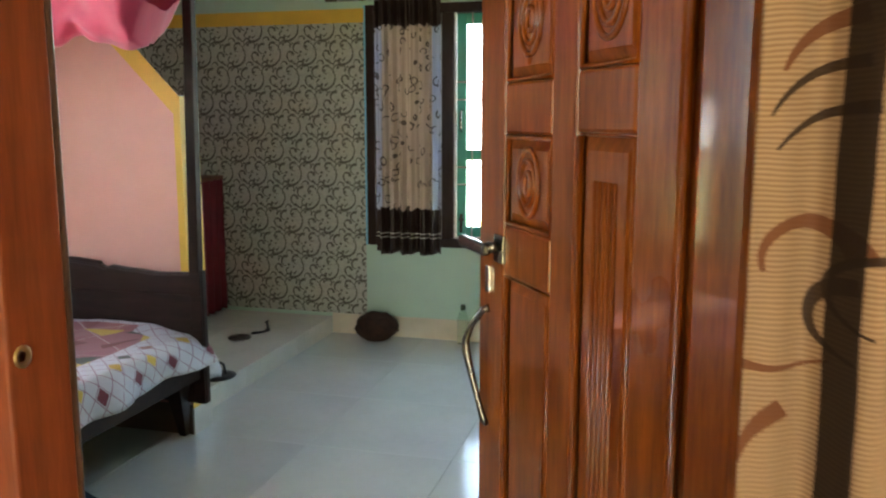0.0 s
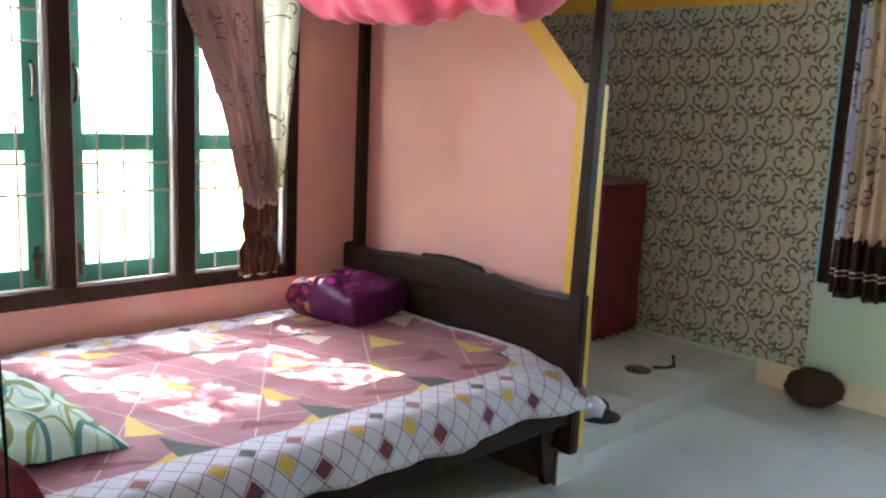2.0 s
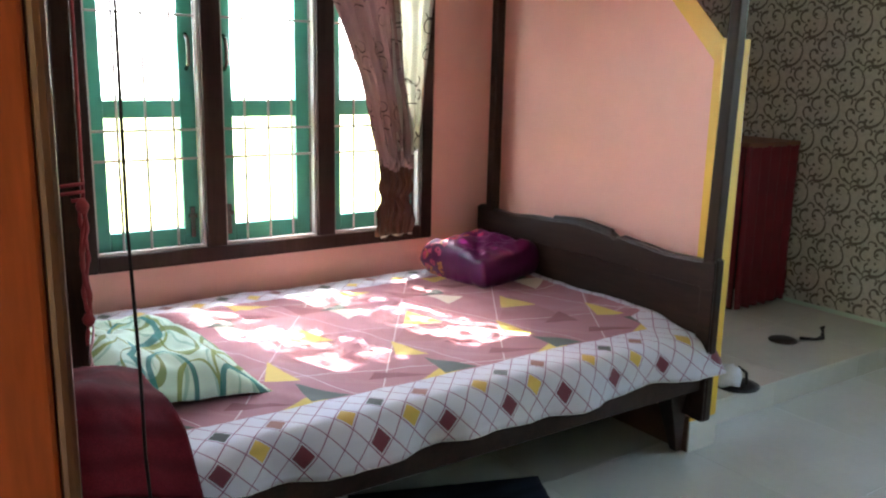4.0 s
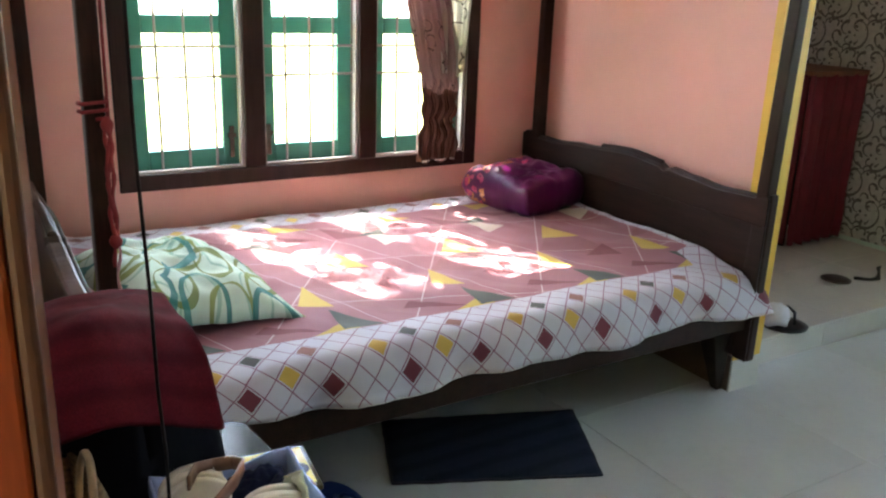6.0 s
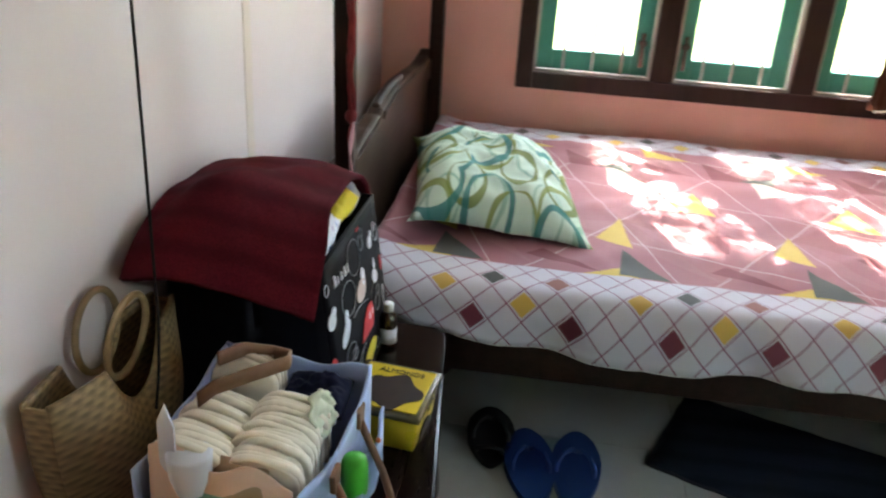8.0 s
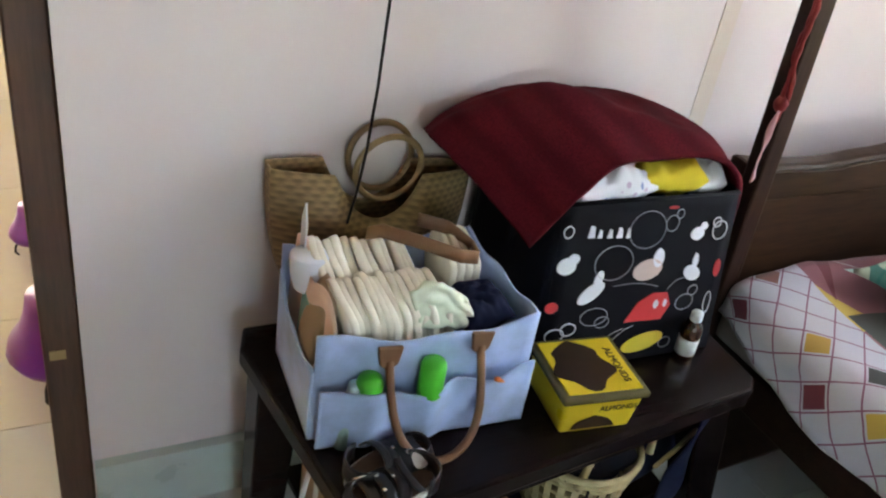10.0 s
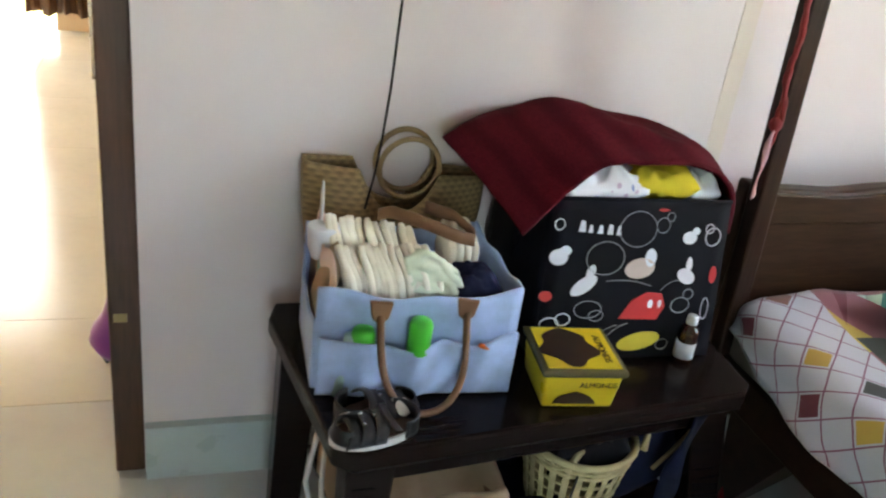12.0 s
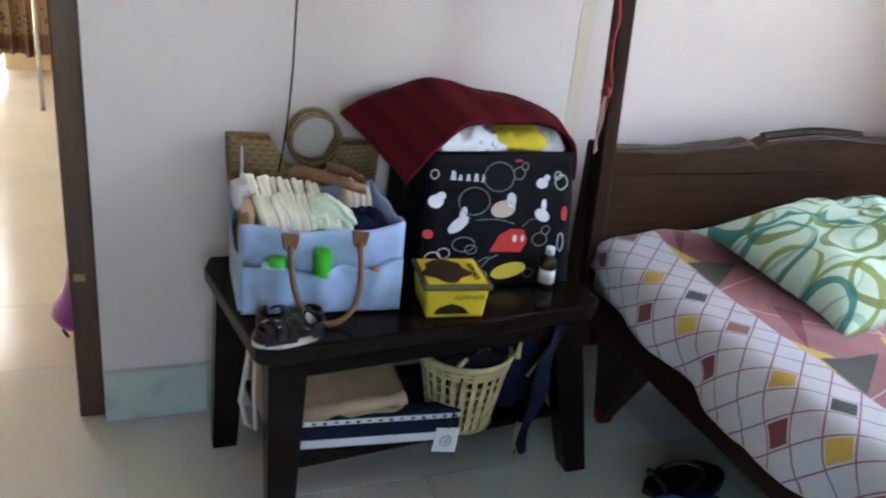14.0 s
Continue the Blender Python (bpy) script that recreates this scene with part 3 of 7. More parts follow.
for x, y, sx, sy, top_w in ((-1.475, 3.150, 0.045, 0.036, 0.05), (-2.5, 3.150, -0.02, 0.036, 0.05), (-1.455, 1.485, 0.025, -0.034, 0.10), (-2.5, 1.485, -0.02, -0.034, 0.10)):
    p = bmesh.new()
    vs = [[p.verts.new((x + o * dx + q, y + o2 * dy + q2, z)) for dx, dy in ((-1, -1), (1, -1), (1, 1), (-1, 1))]
          for z, o, o2, q, q2 in ((0.0, 0.015, 0.013, -sx, sy * 3), (0.30, 0.040, top_w, 0, 0))]
    for k in range(4):
        p.faces.new((vs[0][k], vs[0][(k + 1) % 4], vs[1][(k + 1) % 4], vs[1][k]))
    p.faces.new(vs[0][::-1])
    p.faces.new(vs[1])
    part("leg", p, DARKWOOD, bed, bevel=0.003)
part("side_rail", boxes((BX1 - 0.05, BX1 - 0.02, 1.3085, 3.205, 0.272, 0.35)), DARKWOOD, bed, bevel=0.004)
part("side_rail", boxes((BX0 + 0.02, BX0 + 0.05, 1.3085, 3.205, 0.272, 0.35)), DARKWOOD, bed, bevel=0.004)
for k in range(11):
    y = 1.385 + k * 0.165
    part("slat", boxes((BX0 + 0.05, BX1 - 0.05, y, y + 0.14, 0.315, 0.335)), DARKWOOD, bed)
part("canopy_rail", boxes((-1.385, -1.355, 1.33, 3.22, 1.945, 1.975)), POSTWOOD, bed)
part("canopy_rail", boxes((-2.575, -2.545, 1.33, 3.22, 1.945, 1.975)), POSTWOOD, bed)
for y in (1.314, 3.205):
    part("canopy_rail", boxes((-2.545, -1.385, y, y + 0.03, 1.945, 1.975)), POSTWOOD, bed)

MAT_TOP = 0.455
part("mattress", soften(boxes((BX0 + 0.03, BX1 - 0.03, 1.335, 3.2, 0.337, MAT_TOP - 0.008)), 0.03, 3), plain("mattress_ticking", (0.5, 0.45, 0.42), 0.9),
     label="thin mattress under the printed bedsheet", category="mattress", smooth=True)
# ---- bench ----
bench = thing("bench", (-0.95, 1.42, 0), "low dark brown wooden bench with splayed legs and a lower shelf", "bench")
BZ = 0.42
part("top", prism([(-0.545, 1.262), (-0.596, 1.60), (-0.625, 1.622), (-1.285, 1.555), (-1.31, 1.53), (-1.322, 1.215), (-0.56, 1.215)], "z", BZ - 0.036, BZ), BENCHWOOD, bench, bevel=0.006)
for x, y, fx, fy in ((-0.60, 1.27, 0.02, 0.01), (-0.655, 1.565, 0.0, -0.02), (-1.25, 1.26, -0.03, 0), (-1.24, 1.50, -0.075, 0.03)):
    p = bmesh.new()
    vs = [[p.verts.new((x + o * dx + q, y + o * dy + q2, z)) for dx, dy in ((-1, -1), (1, -1), (1, 1), (-1, 1))]
          for z, o, q, q2 in ((0.0, 0.026, fx, fy), (BZ - 0.037, 0.036, 0, 0))]
    for k in range(4):
        p.faces.new((vs[0][k], vs[0][(k + 1) % 4], vs[1][(k + 1) % 4], vs[1][k]))
    p.faces.new(vs[0][::-1])
    p.faces.new(vs[1])
    part("leg", p, BENCHWOOD, bench, bevel=0.004)
part("apron", prism([(-0.68, 1.575), (-0.68, 1.59), (-1.21, 1.535), (-1.21, 1.52)], "z", BZ - 0.08, BZ - 0.037), BENCHWOOD, bench, bevel=0.003)
part("apron", boxes((-1.22, -0.63, 1.24, 1.26, BZ - 0.08, BZ - 0.037)), BENCHWOOD, bench, bevel=0.003)
SHELF = 0.126
part("shelf", prism([(-0.63, 1.24), (-0.665, 1.545), (-1.27, 1.485), (-1.28, 1.24)], "z", SHELF - 0.022, SHELF), BENCHWOOD, bench, bevel=0.003)


# the front face carries its shade under the bed as a dark brown colour
part("base_cladding", boxes((XL + 0.012, PEDGE, PY0 - 0.008, PY0, 0, 0.128)), plain("shade_brown_tile", (0.13, 0.088, 0.062), 0.35, var=0.2), kind=S, label="tile cladding along the foot of the partition, coloured brown for shade", category="skirting")
part("base_cladding", boxes((PEDGE, PEDGE + 0.008, PY0 - 0.008, PY1, 0, 0.112)), STEP_TILE, kind=S, label="cream tile closing the partition's foot", category="skirting")

# ---- cloth materials ----
def uvmap(nt):
    n = nt.nodes.new("ShaderNodeUVMap")
    n.uv_map = "cloth"
    s = add(nt, "ShaderNodeSeparateXYZ", ins={0: n.outputs[0]})
    return n.outputs[0], s.outputs[0], s.outputs[1]


def tri_mask(nt, u, v, a, b, c):
    """1 inside the triangle a b c."""
    pts = [a, b, c]
    area = (b[0] - a[0]) * (c[1] - a[1]) - (b[1] - a[1]) * (c[0] - a[0])
    if area < 0:
        pts = [a, c, b]
    out = None
    for p, q in zip(pts, pts[1:] + pts[:1]):
        A, B = -(q[1] - p[1]), q[0] - p[0]
        e = M(nt, "ADD", M(nt, "MULTIPLY", u, A), M(nt, "MULTIPLY", v, B))
        g = M(nt, "GREATER_THAN", e, A * p[0] + B * p[1])
        out = g if out is None else M(nt, "MULTIPLY", out, g)
    return out


def weave(nt, b, strength=0.15, scale=900):
    bump(nt, b, noise_tex(nt, coords(nt), scale, 2), strength, 0.0006)


def sheet_mat(length_v):
    """Printed cotton: a dusty rose field of triangles inside a white border with a maroon lattice."""
    m, nt, b = nodes_of("printed_cotton_bedsheet")
    _, u, v = uvmap(nt)
    u = M(nt, "ADD", u, 0.042)
    # border lattice
    k, kv = 1 / 0.0667, 1 / 0.072
    vo = M(nt, "ADD", v, 0.018)
    A = M(nt, "ADD", M(nt, "MULTIPLY", u, k), M(nt, "MULTIPLY", vo, kv))
    B = M(nt, "SUBTRACT", M(nt, "MULTIPLY", u, k), M(nt, "MULTIPLY", vo, kv))
    i, j = M(nt, "FLOOR", A), M(nt, "FLOOR", B)
    dif, tot = M(nt, "SUBTRACT", i, j), M(nt, "ADD", i, j)
    lines = None
    for q in (A, B):
        f = M(nt, "ABSOLUTE", M(nt, "SUBTRACT", M(nt, "FRACT", q), 0.5))
        g = M(nt, "GREATER_THAN", f, 0.470)
        lines = g if lines is None else M(nt, "MAXIMUM", lines, g)

    core = [M(nt, "LESS_THAN", M(nt, "ABSOLUTE", M(nt, "SUBTRACT", M(nt, "FRACT", q), 0.5)), 0.40) for q in (A, B)]
    inner = M(nt, "MULTIPLY", *core)

    def cell(d, t, mod):
        e = M(nt, "COMPARE", dif, float(d), 0.1)
        w = M(nt, "FLOORED_MODULO", M(nt, "SUBTRACT", tot, float(t)), float(mod))
        return M(nt, "MULTIPLY", M(nt, "MULTIPLY", e, inner), M(nt, "LESS_THAN", w, 0.5))
    col = mixc(nt, lines, (0.55, 0.545, 0.62), (0.25, 0.08, 0.15))
    for d, t, mod, c in ((2, 0, 6, (0.17, 0.022, 0.045)), (3, 3, 12, (0.60, 0.40, 0.07)), (4, 10, 12, (0.52, 0.32, 0.05)), (5, 1, 12, (0.03, 0.04, 0.035)), (5, 5, 12, (0.25, 0.09, 0.07)),
                         (0, 5, 12, (0.58, 0.36, 0.06)),
                         (35, 1, 12, (0.03, 0.04, 0.035)), (35, 7, 12, (0.20, 0.06, 0.06)), (34, 4, 12, (0.60, 0.42, 0.08)), (34, 10, 24, (0.52, 0.32, 0.05))):
        col = mixc(nt, cell(d, t, mod), col, c)
    # field
    P = 0.405
    fu = M(nt, "MULTIPLY", M(nt, "FRACT", M(nt, "DIVIDE", M(nt, "SUBTRACT", u, 1.392), P)), P)
    fv = M(nt, "SUBTRACT", v, 0.232)
    big = noise_tex(nt, coords(nt), 5.0, 3)
    field = mixc(nt, big, (0.29, 0.102, 0.128), (0.35, 0.132, 0.160))
    white = (0.70, 0.60, 0.58)
    # broad paler and darker facets
    for t, c in (([(0.0, 0.30), (0.15, 0.31), (0.36, 0.02)], (0.345, 0.145, 0.165)), ([(0.15, 0.31), (0.40, 0.56), (0.38, 0.20)], (0.27, 0.085, 0.10)), ([(0.02, 0.86), (0.22, 0.62), (0.36, 0.88)], (0.345, 0.145, 0.165))):
        field = mixc(nt, tri_mask(nt, fu, fv, *t), field, c)
    ul = M(nt, "SUBTRACT", u, 1.392 + 0.148)
    vl = M(nt, "SUBTRACT", fv, 0.31)
    for su, sv, per, wd in ((1.0, -0.70, P, 0.0024), (1.0, 0.36, P, 0.0016), (0.30, 1.0, 0.37, 0.0018)):
        f = M(nt, "DIVIDE", M(nt, "ADD", M(nt, "MULTIPLY", ul, su), M(nt, "MULTIPLY", vl, sv)), per)
        g = M(nt, "GREATER_THAN", M(nt, "ABSOLUTE", M(nt, "SUBTRACT", M(nt, "FRACT", f), 0.5)), 0.5 - wd / per)
        field = mixc(nt, M(nt, "MULTIPLY", g, 0.65), field, white)
    yel, grn, mar, pale = (0.58, 0.42, 0.07), (0.045, 0.06, 0.05), (0.19, 0.035, 0.05), (0.66, 0.60, 0.50)
    for a, bb, c, hue in (((0.06, 0.0), (0.17, 0.0), (0.15, 0.045), yel), ((0.15, 0.12), (0.235, 0.012), (0.14, 0.012), grn), ((0.148, 0.31), (0.095, 0.20), (0.165, 0.16), yel), ((-0.027, 0.105), (-0.06, 0.072), (0.084, 0.022), mar),
                          ((0.378, 0.105), (0.345, 0.072), (0.489, 0.022), mar), ((0.290, 0.225), (0.405, 0.289), (0.385, 0.185), mar), ((0.134, 0.74), (0.222, 0.63), (0.138, 0.585), pale), ((0.353, 0.55), (0.387, 0.415), (0.272, 0.440), yel),
                          ((0.02, 0.84), (0.03, 0.72), (0.13, 0.715), mar), ((0.11, 0.72), (0.20, 0.755), (0.19, 0.70), grn), ((0.25, 0.92), (0.37, 0.865), (0.26, 0.85), yel), ((0.24, 0.80), (0.37, 0.73), (0.27, 0.74), mar)):
        mid = [(a[i] + bb[i] + c[i]) / 3 for i in (0, 1)]
        a, bb, c = ([mid[i] + 1.18 * (q[i] - mid[i]) for i in (0, 1)] for q in (a, bb, c))
        field = mixc(nt, tri_mask(nt, fu, fv, a, bb, c), field, hue)
    inside = M(nt, "MULTIPLY", M(nt, "GREATER_THAN", v, 0.232), M(nt, "LESS_THAN", v, length_v - 0.175))
    inside = M(nt, "MULTIPLY", inside, M(nt, "LESS_THAN", u, 3.2 + 0.042 - 0.022))
    corner = M(nt, "MULTIPLY", M(nt, "GREATER_THAN", M(nt, "SUBTRACT", u, M(nt, "MULTIPLY", v, 0.35)), 3.055), M(nt, "LESS_THAN", v, 0.34))
    inside = M(nt, "MULTIPLY", inside, M(nt, "SUBTRACT", 1.0, corner))
    col = mixc(nt, inside, col, field)
    col = mixc(nt, M(nt, "MULTIPLY", noise_tex(nt, coords(nt), 350, 2), 0.15), col, (0.2, 0.15, 0.15))
    nt.links.new(col, b.inputs["Base Color"])
    b.inputs["Roughness"].default_value = 0.85
    b.inputs["Sheen Weight"].default_value = 0.15
    v3 = coords(nt)
    soft = M(nt, "ADD", noise_tex(nt, v3, 22.0, 4), M(nt, "ADD", M(nt, "MULTIPLY", noise_tex(nt, v3, 60.0, 3), 0.4), M(nt, "MULTIPLY", noise_tex(nt, v3, 900.0, 2), 0.03)))
    bump(nt, b, soft, 0.35, 0.010)
    return m


def rings_mat():
    """White pillowcase with teal and olive rings."""
    m, nt, b = nodes_of("ring_print_pillowcase")
    vec, u, v = uvmap(nt)
    col = mixc(nt, noise_tex(nt, coords(nt), 9.0, 3), (0.50, 0.68, 0.55), (0.68, 0.82, 0.70))
    for sc, r, w, sh, hue in ((9.0, 0.34, 0.055, 2.9, (0.30, 0.52, 0.40)), (6.2, 0.38, 0.055, 1.3, (0.24, 0.31, 0.06)), (6.8, 0.30, 0.065, 4.3, (0.17, 0.23, 0.04)), (6.6, 0.36, 0.075, 0.0, (0.015, 0.21, 0.20))):
        p = add(nt, "ShaderNodeVectorMath", op="MULTIPLY_ADD", ins={0: vec, 1: (0.62, 1.0, 1.0), 2: (sh, sh * 0.37, 0)}).outputs[0]
        vo = nt.nodes.new("ShaderNodeTexVoronoi")
        nt.links.new(p, vo.inputs["Vector"])
        vo.voronoi_dimensions = "2D"
        vo.inputs["Scale"].default_value = sc
        vo.inputs["Randomness"].default_value = 0.6
        ring = M(nt, "LESS_THAN", M(nt, "ABSOLUTE", M(nt, "SUBTRACT", vo.outputs["Distance"], r)), M(nt, "MULTIPLY", ramp(nt, noise_tex(nt, p, 9.0, 1), 0.3, 0.68), w))
        col = mixc(nt, M(nt, "MULTIPLY", ring, 0.88), col, hue)
    nt.links.new(col, b.inputs["Base Color"])
    b.inputs["Roughness"].default_value = 0.8
    weave(nt, b)
    return m


def curtain_mat(name, body, dark, z0, lo, hi, lines, print_dark=(0.05, 0.035, 0.03), sheer=0.0, scroll=14.0, edges=None, curls=0.0):
    """Curtain with a dark foot and head, thin pale lines and scroll print. lo, hi: heights over its hem of the foot's top and the head's start."""
    m, nt, b = nodes_of(name)
    tc = nt.nodes.new("ShaderNodeTexCoord")
    s = add(nt, "ShaderNodeSeparateXYZ", ins={0: tc.outputs["Object"]})
    z = s.outputs[2]
    wav = M(nt, "MULTIPLY", M(nt, "SUBTRACT", noise_tex(nt, tc.outputs["Object"], 18.0, 3), 0.5), 0.10)
    zz = M(nt, "ADD", z, wav)
    vec, u, v = uvmap(nt)
    warp = add(nt, "ShaderNodeTexNoise", ins={0: vec, 2: 6.0, 3: 1.0})
    p = add(nt, "ShaderNodeVectorMath", op="MULTIPLY_ADD", ins={0: warp.outputs[1], 1: (0.08, 0.08, 0.0), 2: vec}).outputs[0]
    vo = nt.nodes.new("ShaderNodeTexVoronoi")
    nt.links.new(p, vo.inputs["Vector"])
    vo.inputs["Scale"].default_value = scroll
    ring = M(nt, "LESS_THAN", M(nt, "ABSOLUTE", M(nt, "SUBTRACT", vo.outputs["Distance"], 0.34)), 0.055)
    gap = M(nt, "GREATER_THAN", noise_tex(nt, vec, scroll * 0.6, 1), 0.44)
    if curls:
        # open brush curls in staggered repeats in place of the small rings
        ring = None
        for sx, sz in ((0.0, 0.0), (0.5, 0.5)):
            lx = M(nt, "MULTIPLY", M(nt, "SUBTRACT", M(nt, "FRACT", M(nt, "ADD", M(nt, "DIVIDE", M(nt, "MULTIPLY", u, 0.55), 0.20), sx)), 0.5), 0.20)
            lz = M(nt, "MULTIPLY", M(nt, "SUBTRACT", M(nt, "FRACT", M(nt, "ADD", M(nt, "DIVIDE", v, 0.46), sz)), 0.5), 0.46)
            for cx, cz, r, a0, a1, w in ((-0.030, 0.030, 0.030, 40, 300, 0.0030), (0.022, 0.052, 0.020, -150, 110, 0.0026), (0.030, -0.004, 0.022, -60, 210, 0.0028), (-0.004, 0.10, 0.055, 200, 290, 0.0024),
                                         (0.0, -0.10, 0.070, 60, 150, 0.0024), (-0.035, -0.08, 0.020, 90, 330, 0.0026)):
                k = stroke(nt, lx, lz, cx, cz, r, a0, a1, w * curls)
                ring = k if ring is None else M(nt, "MAXIMUM", ring, k)
        gap = 1.0
    col = mixc(nt, noise_tex(nt, tc.outputs["Object"], 7.0, 4), [c * 0.85 for c in body], body)
    if edges:
        pale = M(nt, "MAXIMUM", M(nt, "LESS_THAN", u, edges[0]), M(nt, "GREATER_THAN", u, edges[1]))
        col = mixc(nt, pale, col, (0.44, 0.46, 0.58))
    col = mixc(nt, M(nt, "MULTIPLY", M(nt, "MULTIPLY", ring, gap), 0.9), col, print_dark)
    foot = M(nt, "MAXIMUM", M(nt, "LESS_THAN", zz, lo), M(nt, "GREATER_THAN", zz, hi))
    col = mixc(nt, foot, col, dark)
    for h in lines:
        g = M(nt, "LESS_THAN", M(nt, "ABSOLUTE", M(nt, "SUBTRACT", z, h)), 0.0028)
        col = mixc(nt, g, col, (0.75, 0.70, 0.62))
    nt.links.new(col, b.inputs["Base Color"])
    nt.links.new(M(nt, "SUBTRACT", 0.58, M(nt, "MULTIPLY", foot, 0.28)), b.inputs["Roughness"])
    weave(nt, b, 0.1, 600)
    if sheer:
        tr = nt.nodes.new("ShaderNodeBsdfTranslucent")
        nt.links.new(col, tr.inputs[0])
        mx = nt.nodes.new("ShaderNodeMixShader")
        mx.inputs[0].default_value = sheer
        nt.links.new(b.outputs[0], mx.inputs[1])
        nt.links.new(tr.outputs[0], mx.inputs[2])
        nt.links.new(mx.outputs[0], nt.nodes["Material Output"].inputs[0])
    return m


def straw_mat(name, col, sx=120.0, sz=160.0):
    m, nt, b = nodes_of(name)
    tc = nt.nodes.new("ShaderNodeTexCoord")
    s = add(nt, "ShaderNodeSeparateXYZ", ins={0: tc.outputs["Object"]})
    along = M(nt, "ADD", s.outputs[0], M(nt, "MULTIPLY", s.outputs[1], 0.7))
    row = M(nt, "FLOOR", M(nt, "MULTIPLY", s.outputs[2], sz / 1.6))
    a = M(nt, "SINE", M(nt, "ADD", M(nt, "MULTIPLY", along, sx * 3.0), M(nt, "MULTIPLY", row, 3.14159)))
    c = M(nt, "SINE", M(nt, "MULTIPLY", s.outputs[2], sz * 3.93))
    h = M(nt, "ADD", M(nt, "MULTIPLY", a, 0.5), M(nt, "MULTIPLY", c, 0.5))
    n = noise_tex(nt, tc.outputs["Object"], 25.0, 5)
    cc = mixc(nt, ramp(nt, h, -0.8, 0.6), [x * 0.45 for x in col], col)
    cc = mixc(nt, M(nt, "MULTIPLY", n, 0.45), cc, [x * 0.55 for x in col])
    nt.links.new(cc, b.inputs["Base Color"])
    b.inputs["Roughness"].default_value = 0.7
    bump(nt, b, h, 0.6, 0.002)
    return m


def towel_mat(name, col):
    m, nt, b = nodes_of(name)
    v = coords(nt)
    n = noise_tex(nt, v, 420.0, 3)
    big = noise_tex(nt, v, 12.0, 4)
    c = mixc(nt, ramp(nt, n, 0.3, 0.7), [x * 0.6 for x in col], [min(1, x * 1.25) for x in col])
    c = mixc(nt, M(nt, "MULTIPLY", big, 0.3), c, [x * 0.55 for x in col])
    sep = add(nt, "ShaderNodeSeparateXYZ", ins={0: v})
    band = M(nt, "SINE", M(nt, "ADD", M(nt, "MULTIPLY", M(nt, "SUBTRACT", sep.outputs[0], sep.outputs[2]), 78.0), M(nt, "MULTIPLY", big, 3.0)))
    c = mixc(nt, M(nt, "MULTIPLY", ramp(nt, band, -0.3, 0.9), 0.5), c, [x * 0.42 for x in col])
    nt.links.new(c, b.inputs["Base Color"])
    b.inputs["Roughness"].default_value = 0.95
    b.inputs["Specular IOR Level"].default_value = 0.08
    bump(nt, b, n, 0.6, 0.003)
    return m


MAROON_TERRY = towel_mat("maroon_terry", (0.105, 0.009, 0.016))
NAVY_MAT = towel_mat("navy_doormat_pile", (0.024, 0.034, 0.060))
STRAW = straw_mat("woven_straw", (0.37, 0.25, 0.115))
PALM = plain("pale_palm_strip", (0.50, 0.42, 0.22), 0.6, var=0.3, scale=30, fine=200, bumps=0.3)
RING = plain("bound_straw_ring", (0.34, 0.23, 0.11), 0.55, var=0.3, scale=40, fine=300, bumps=0.4)
FELT = plain("pale_blue_felt", (0.40, 0.52, 0.80), 0.9, var=0.26, scale=16, fine=260, bumps=0.3, sheen=0.2)
LEATHER = plain("tan_leather", (0.20, 0.095, 0.045), 0.5, var=0.25, scale=20, fine=200, bumps=0.25)
DIAPER = plain("cream_white_nappy", (0.90, 0.845, 0.715), 0.8, var=0.12, scale=25, fine=220, bumps=0.3)
BLACKBAG = plain("black_canvas", (0.006, 0.006, 0.009), 0.7, var=0.3, scale=14, fine=350, bumps=0.2, spec=0.12)
WHITEPRINT = plain("white_print", (0.72, 0.74, 0.80), 0.6, var=0.08)
REDPRINT = plain("red_print", (0.55, 0.03, 0.03), 0.55, var=0.1)
YELLOWPRINT = plain("yellow_print", (0.62, 0.50, 0.05), 0.55, var=0.12)
GREYPRINT = plain("grey_print_line", (0.30, 0.31, 0.34), 0.6, var=0.1)
TUB_Y = plain("glossy_yellow_tub", (0.72, 0.52, 0.03), 0.3, var=0.06, spec=0.25)
BROWNPRINT = plain("dark_brown_print", (0.035, 0.018, 0.012), 0.4, var=0.25, scale=40, spec=0.2)
CLEARLID = plain("dark_amber_plastic_rim", (0.13, 0.11, 0.05), 0.25, var=0.1)
AMBER = plain("amber_medicine_bottle", (0.035, 0.012, 0.006), 0.12, var=0.1, coat=0.5)
LABEL = plain("white_paper_label", (0.72, 0.74, 0.78), 0.6, var=0.06)
GREENCAP = plain("bright_green_plastic", (0.06, 0.50, 0.035), 0.3, var=0.08)
NAVY = plain("navy_cloth", (0.012, 0.016, 0.045), 0.9, var=0.3, scale=30, spec=0.15)
PINKNET = plain("pink_net_cloth", (0.72, 0.06, 0.15), 0.7, var=0.15, scale=9, fine=260, bumps=0.3, sheen=0.3)
REDCLOTH = plain("dark_red_curtain_cloth", (0.19, 0.012, 0.02), 0.8, var=0.22, scale=12, fine=260, bumps=0.25)
REDRAG = plain("faded_red_rag", (0.24, 0.022, 0.022), 0.85, var=0.25, scale=30)
PINKRAG = plain("faded_pink_rag", (0.62, 0.36, 0.38), 0.85, var=0.2, scale=30)
BLUE_RUBBER = plain("blue_rubber", (0.013, 0.058, 0.25), 0.6, var=0.15)
BLACK_RUBBER = plain("black_rubber", (0.012, 0.012, 0.013), 0.5, var=0.2)
WHITE_SOLE = plain("white_sole", (0.68, 0.66, 0.62), 0.55, var=0.12)
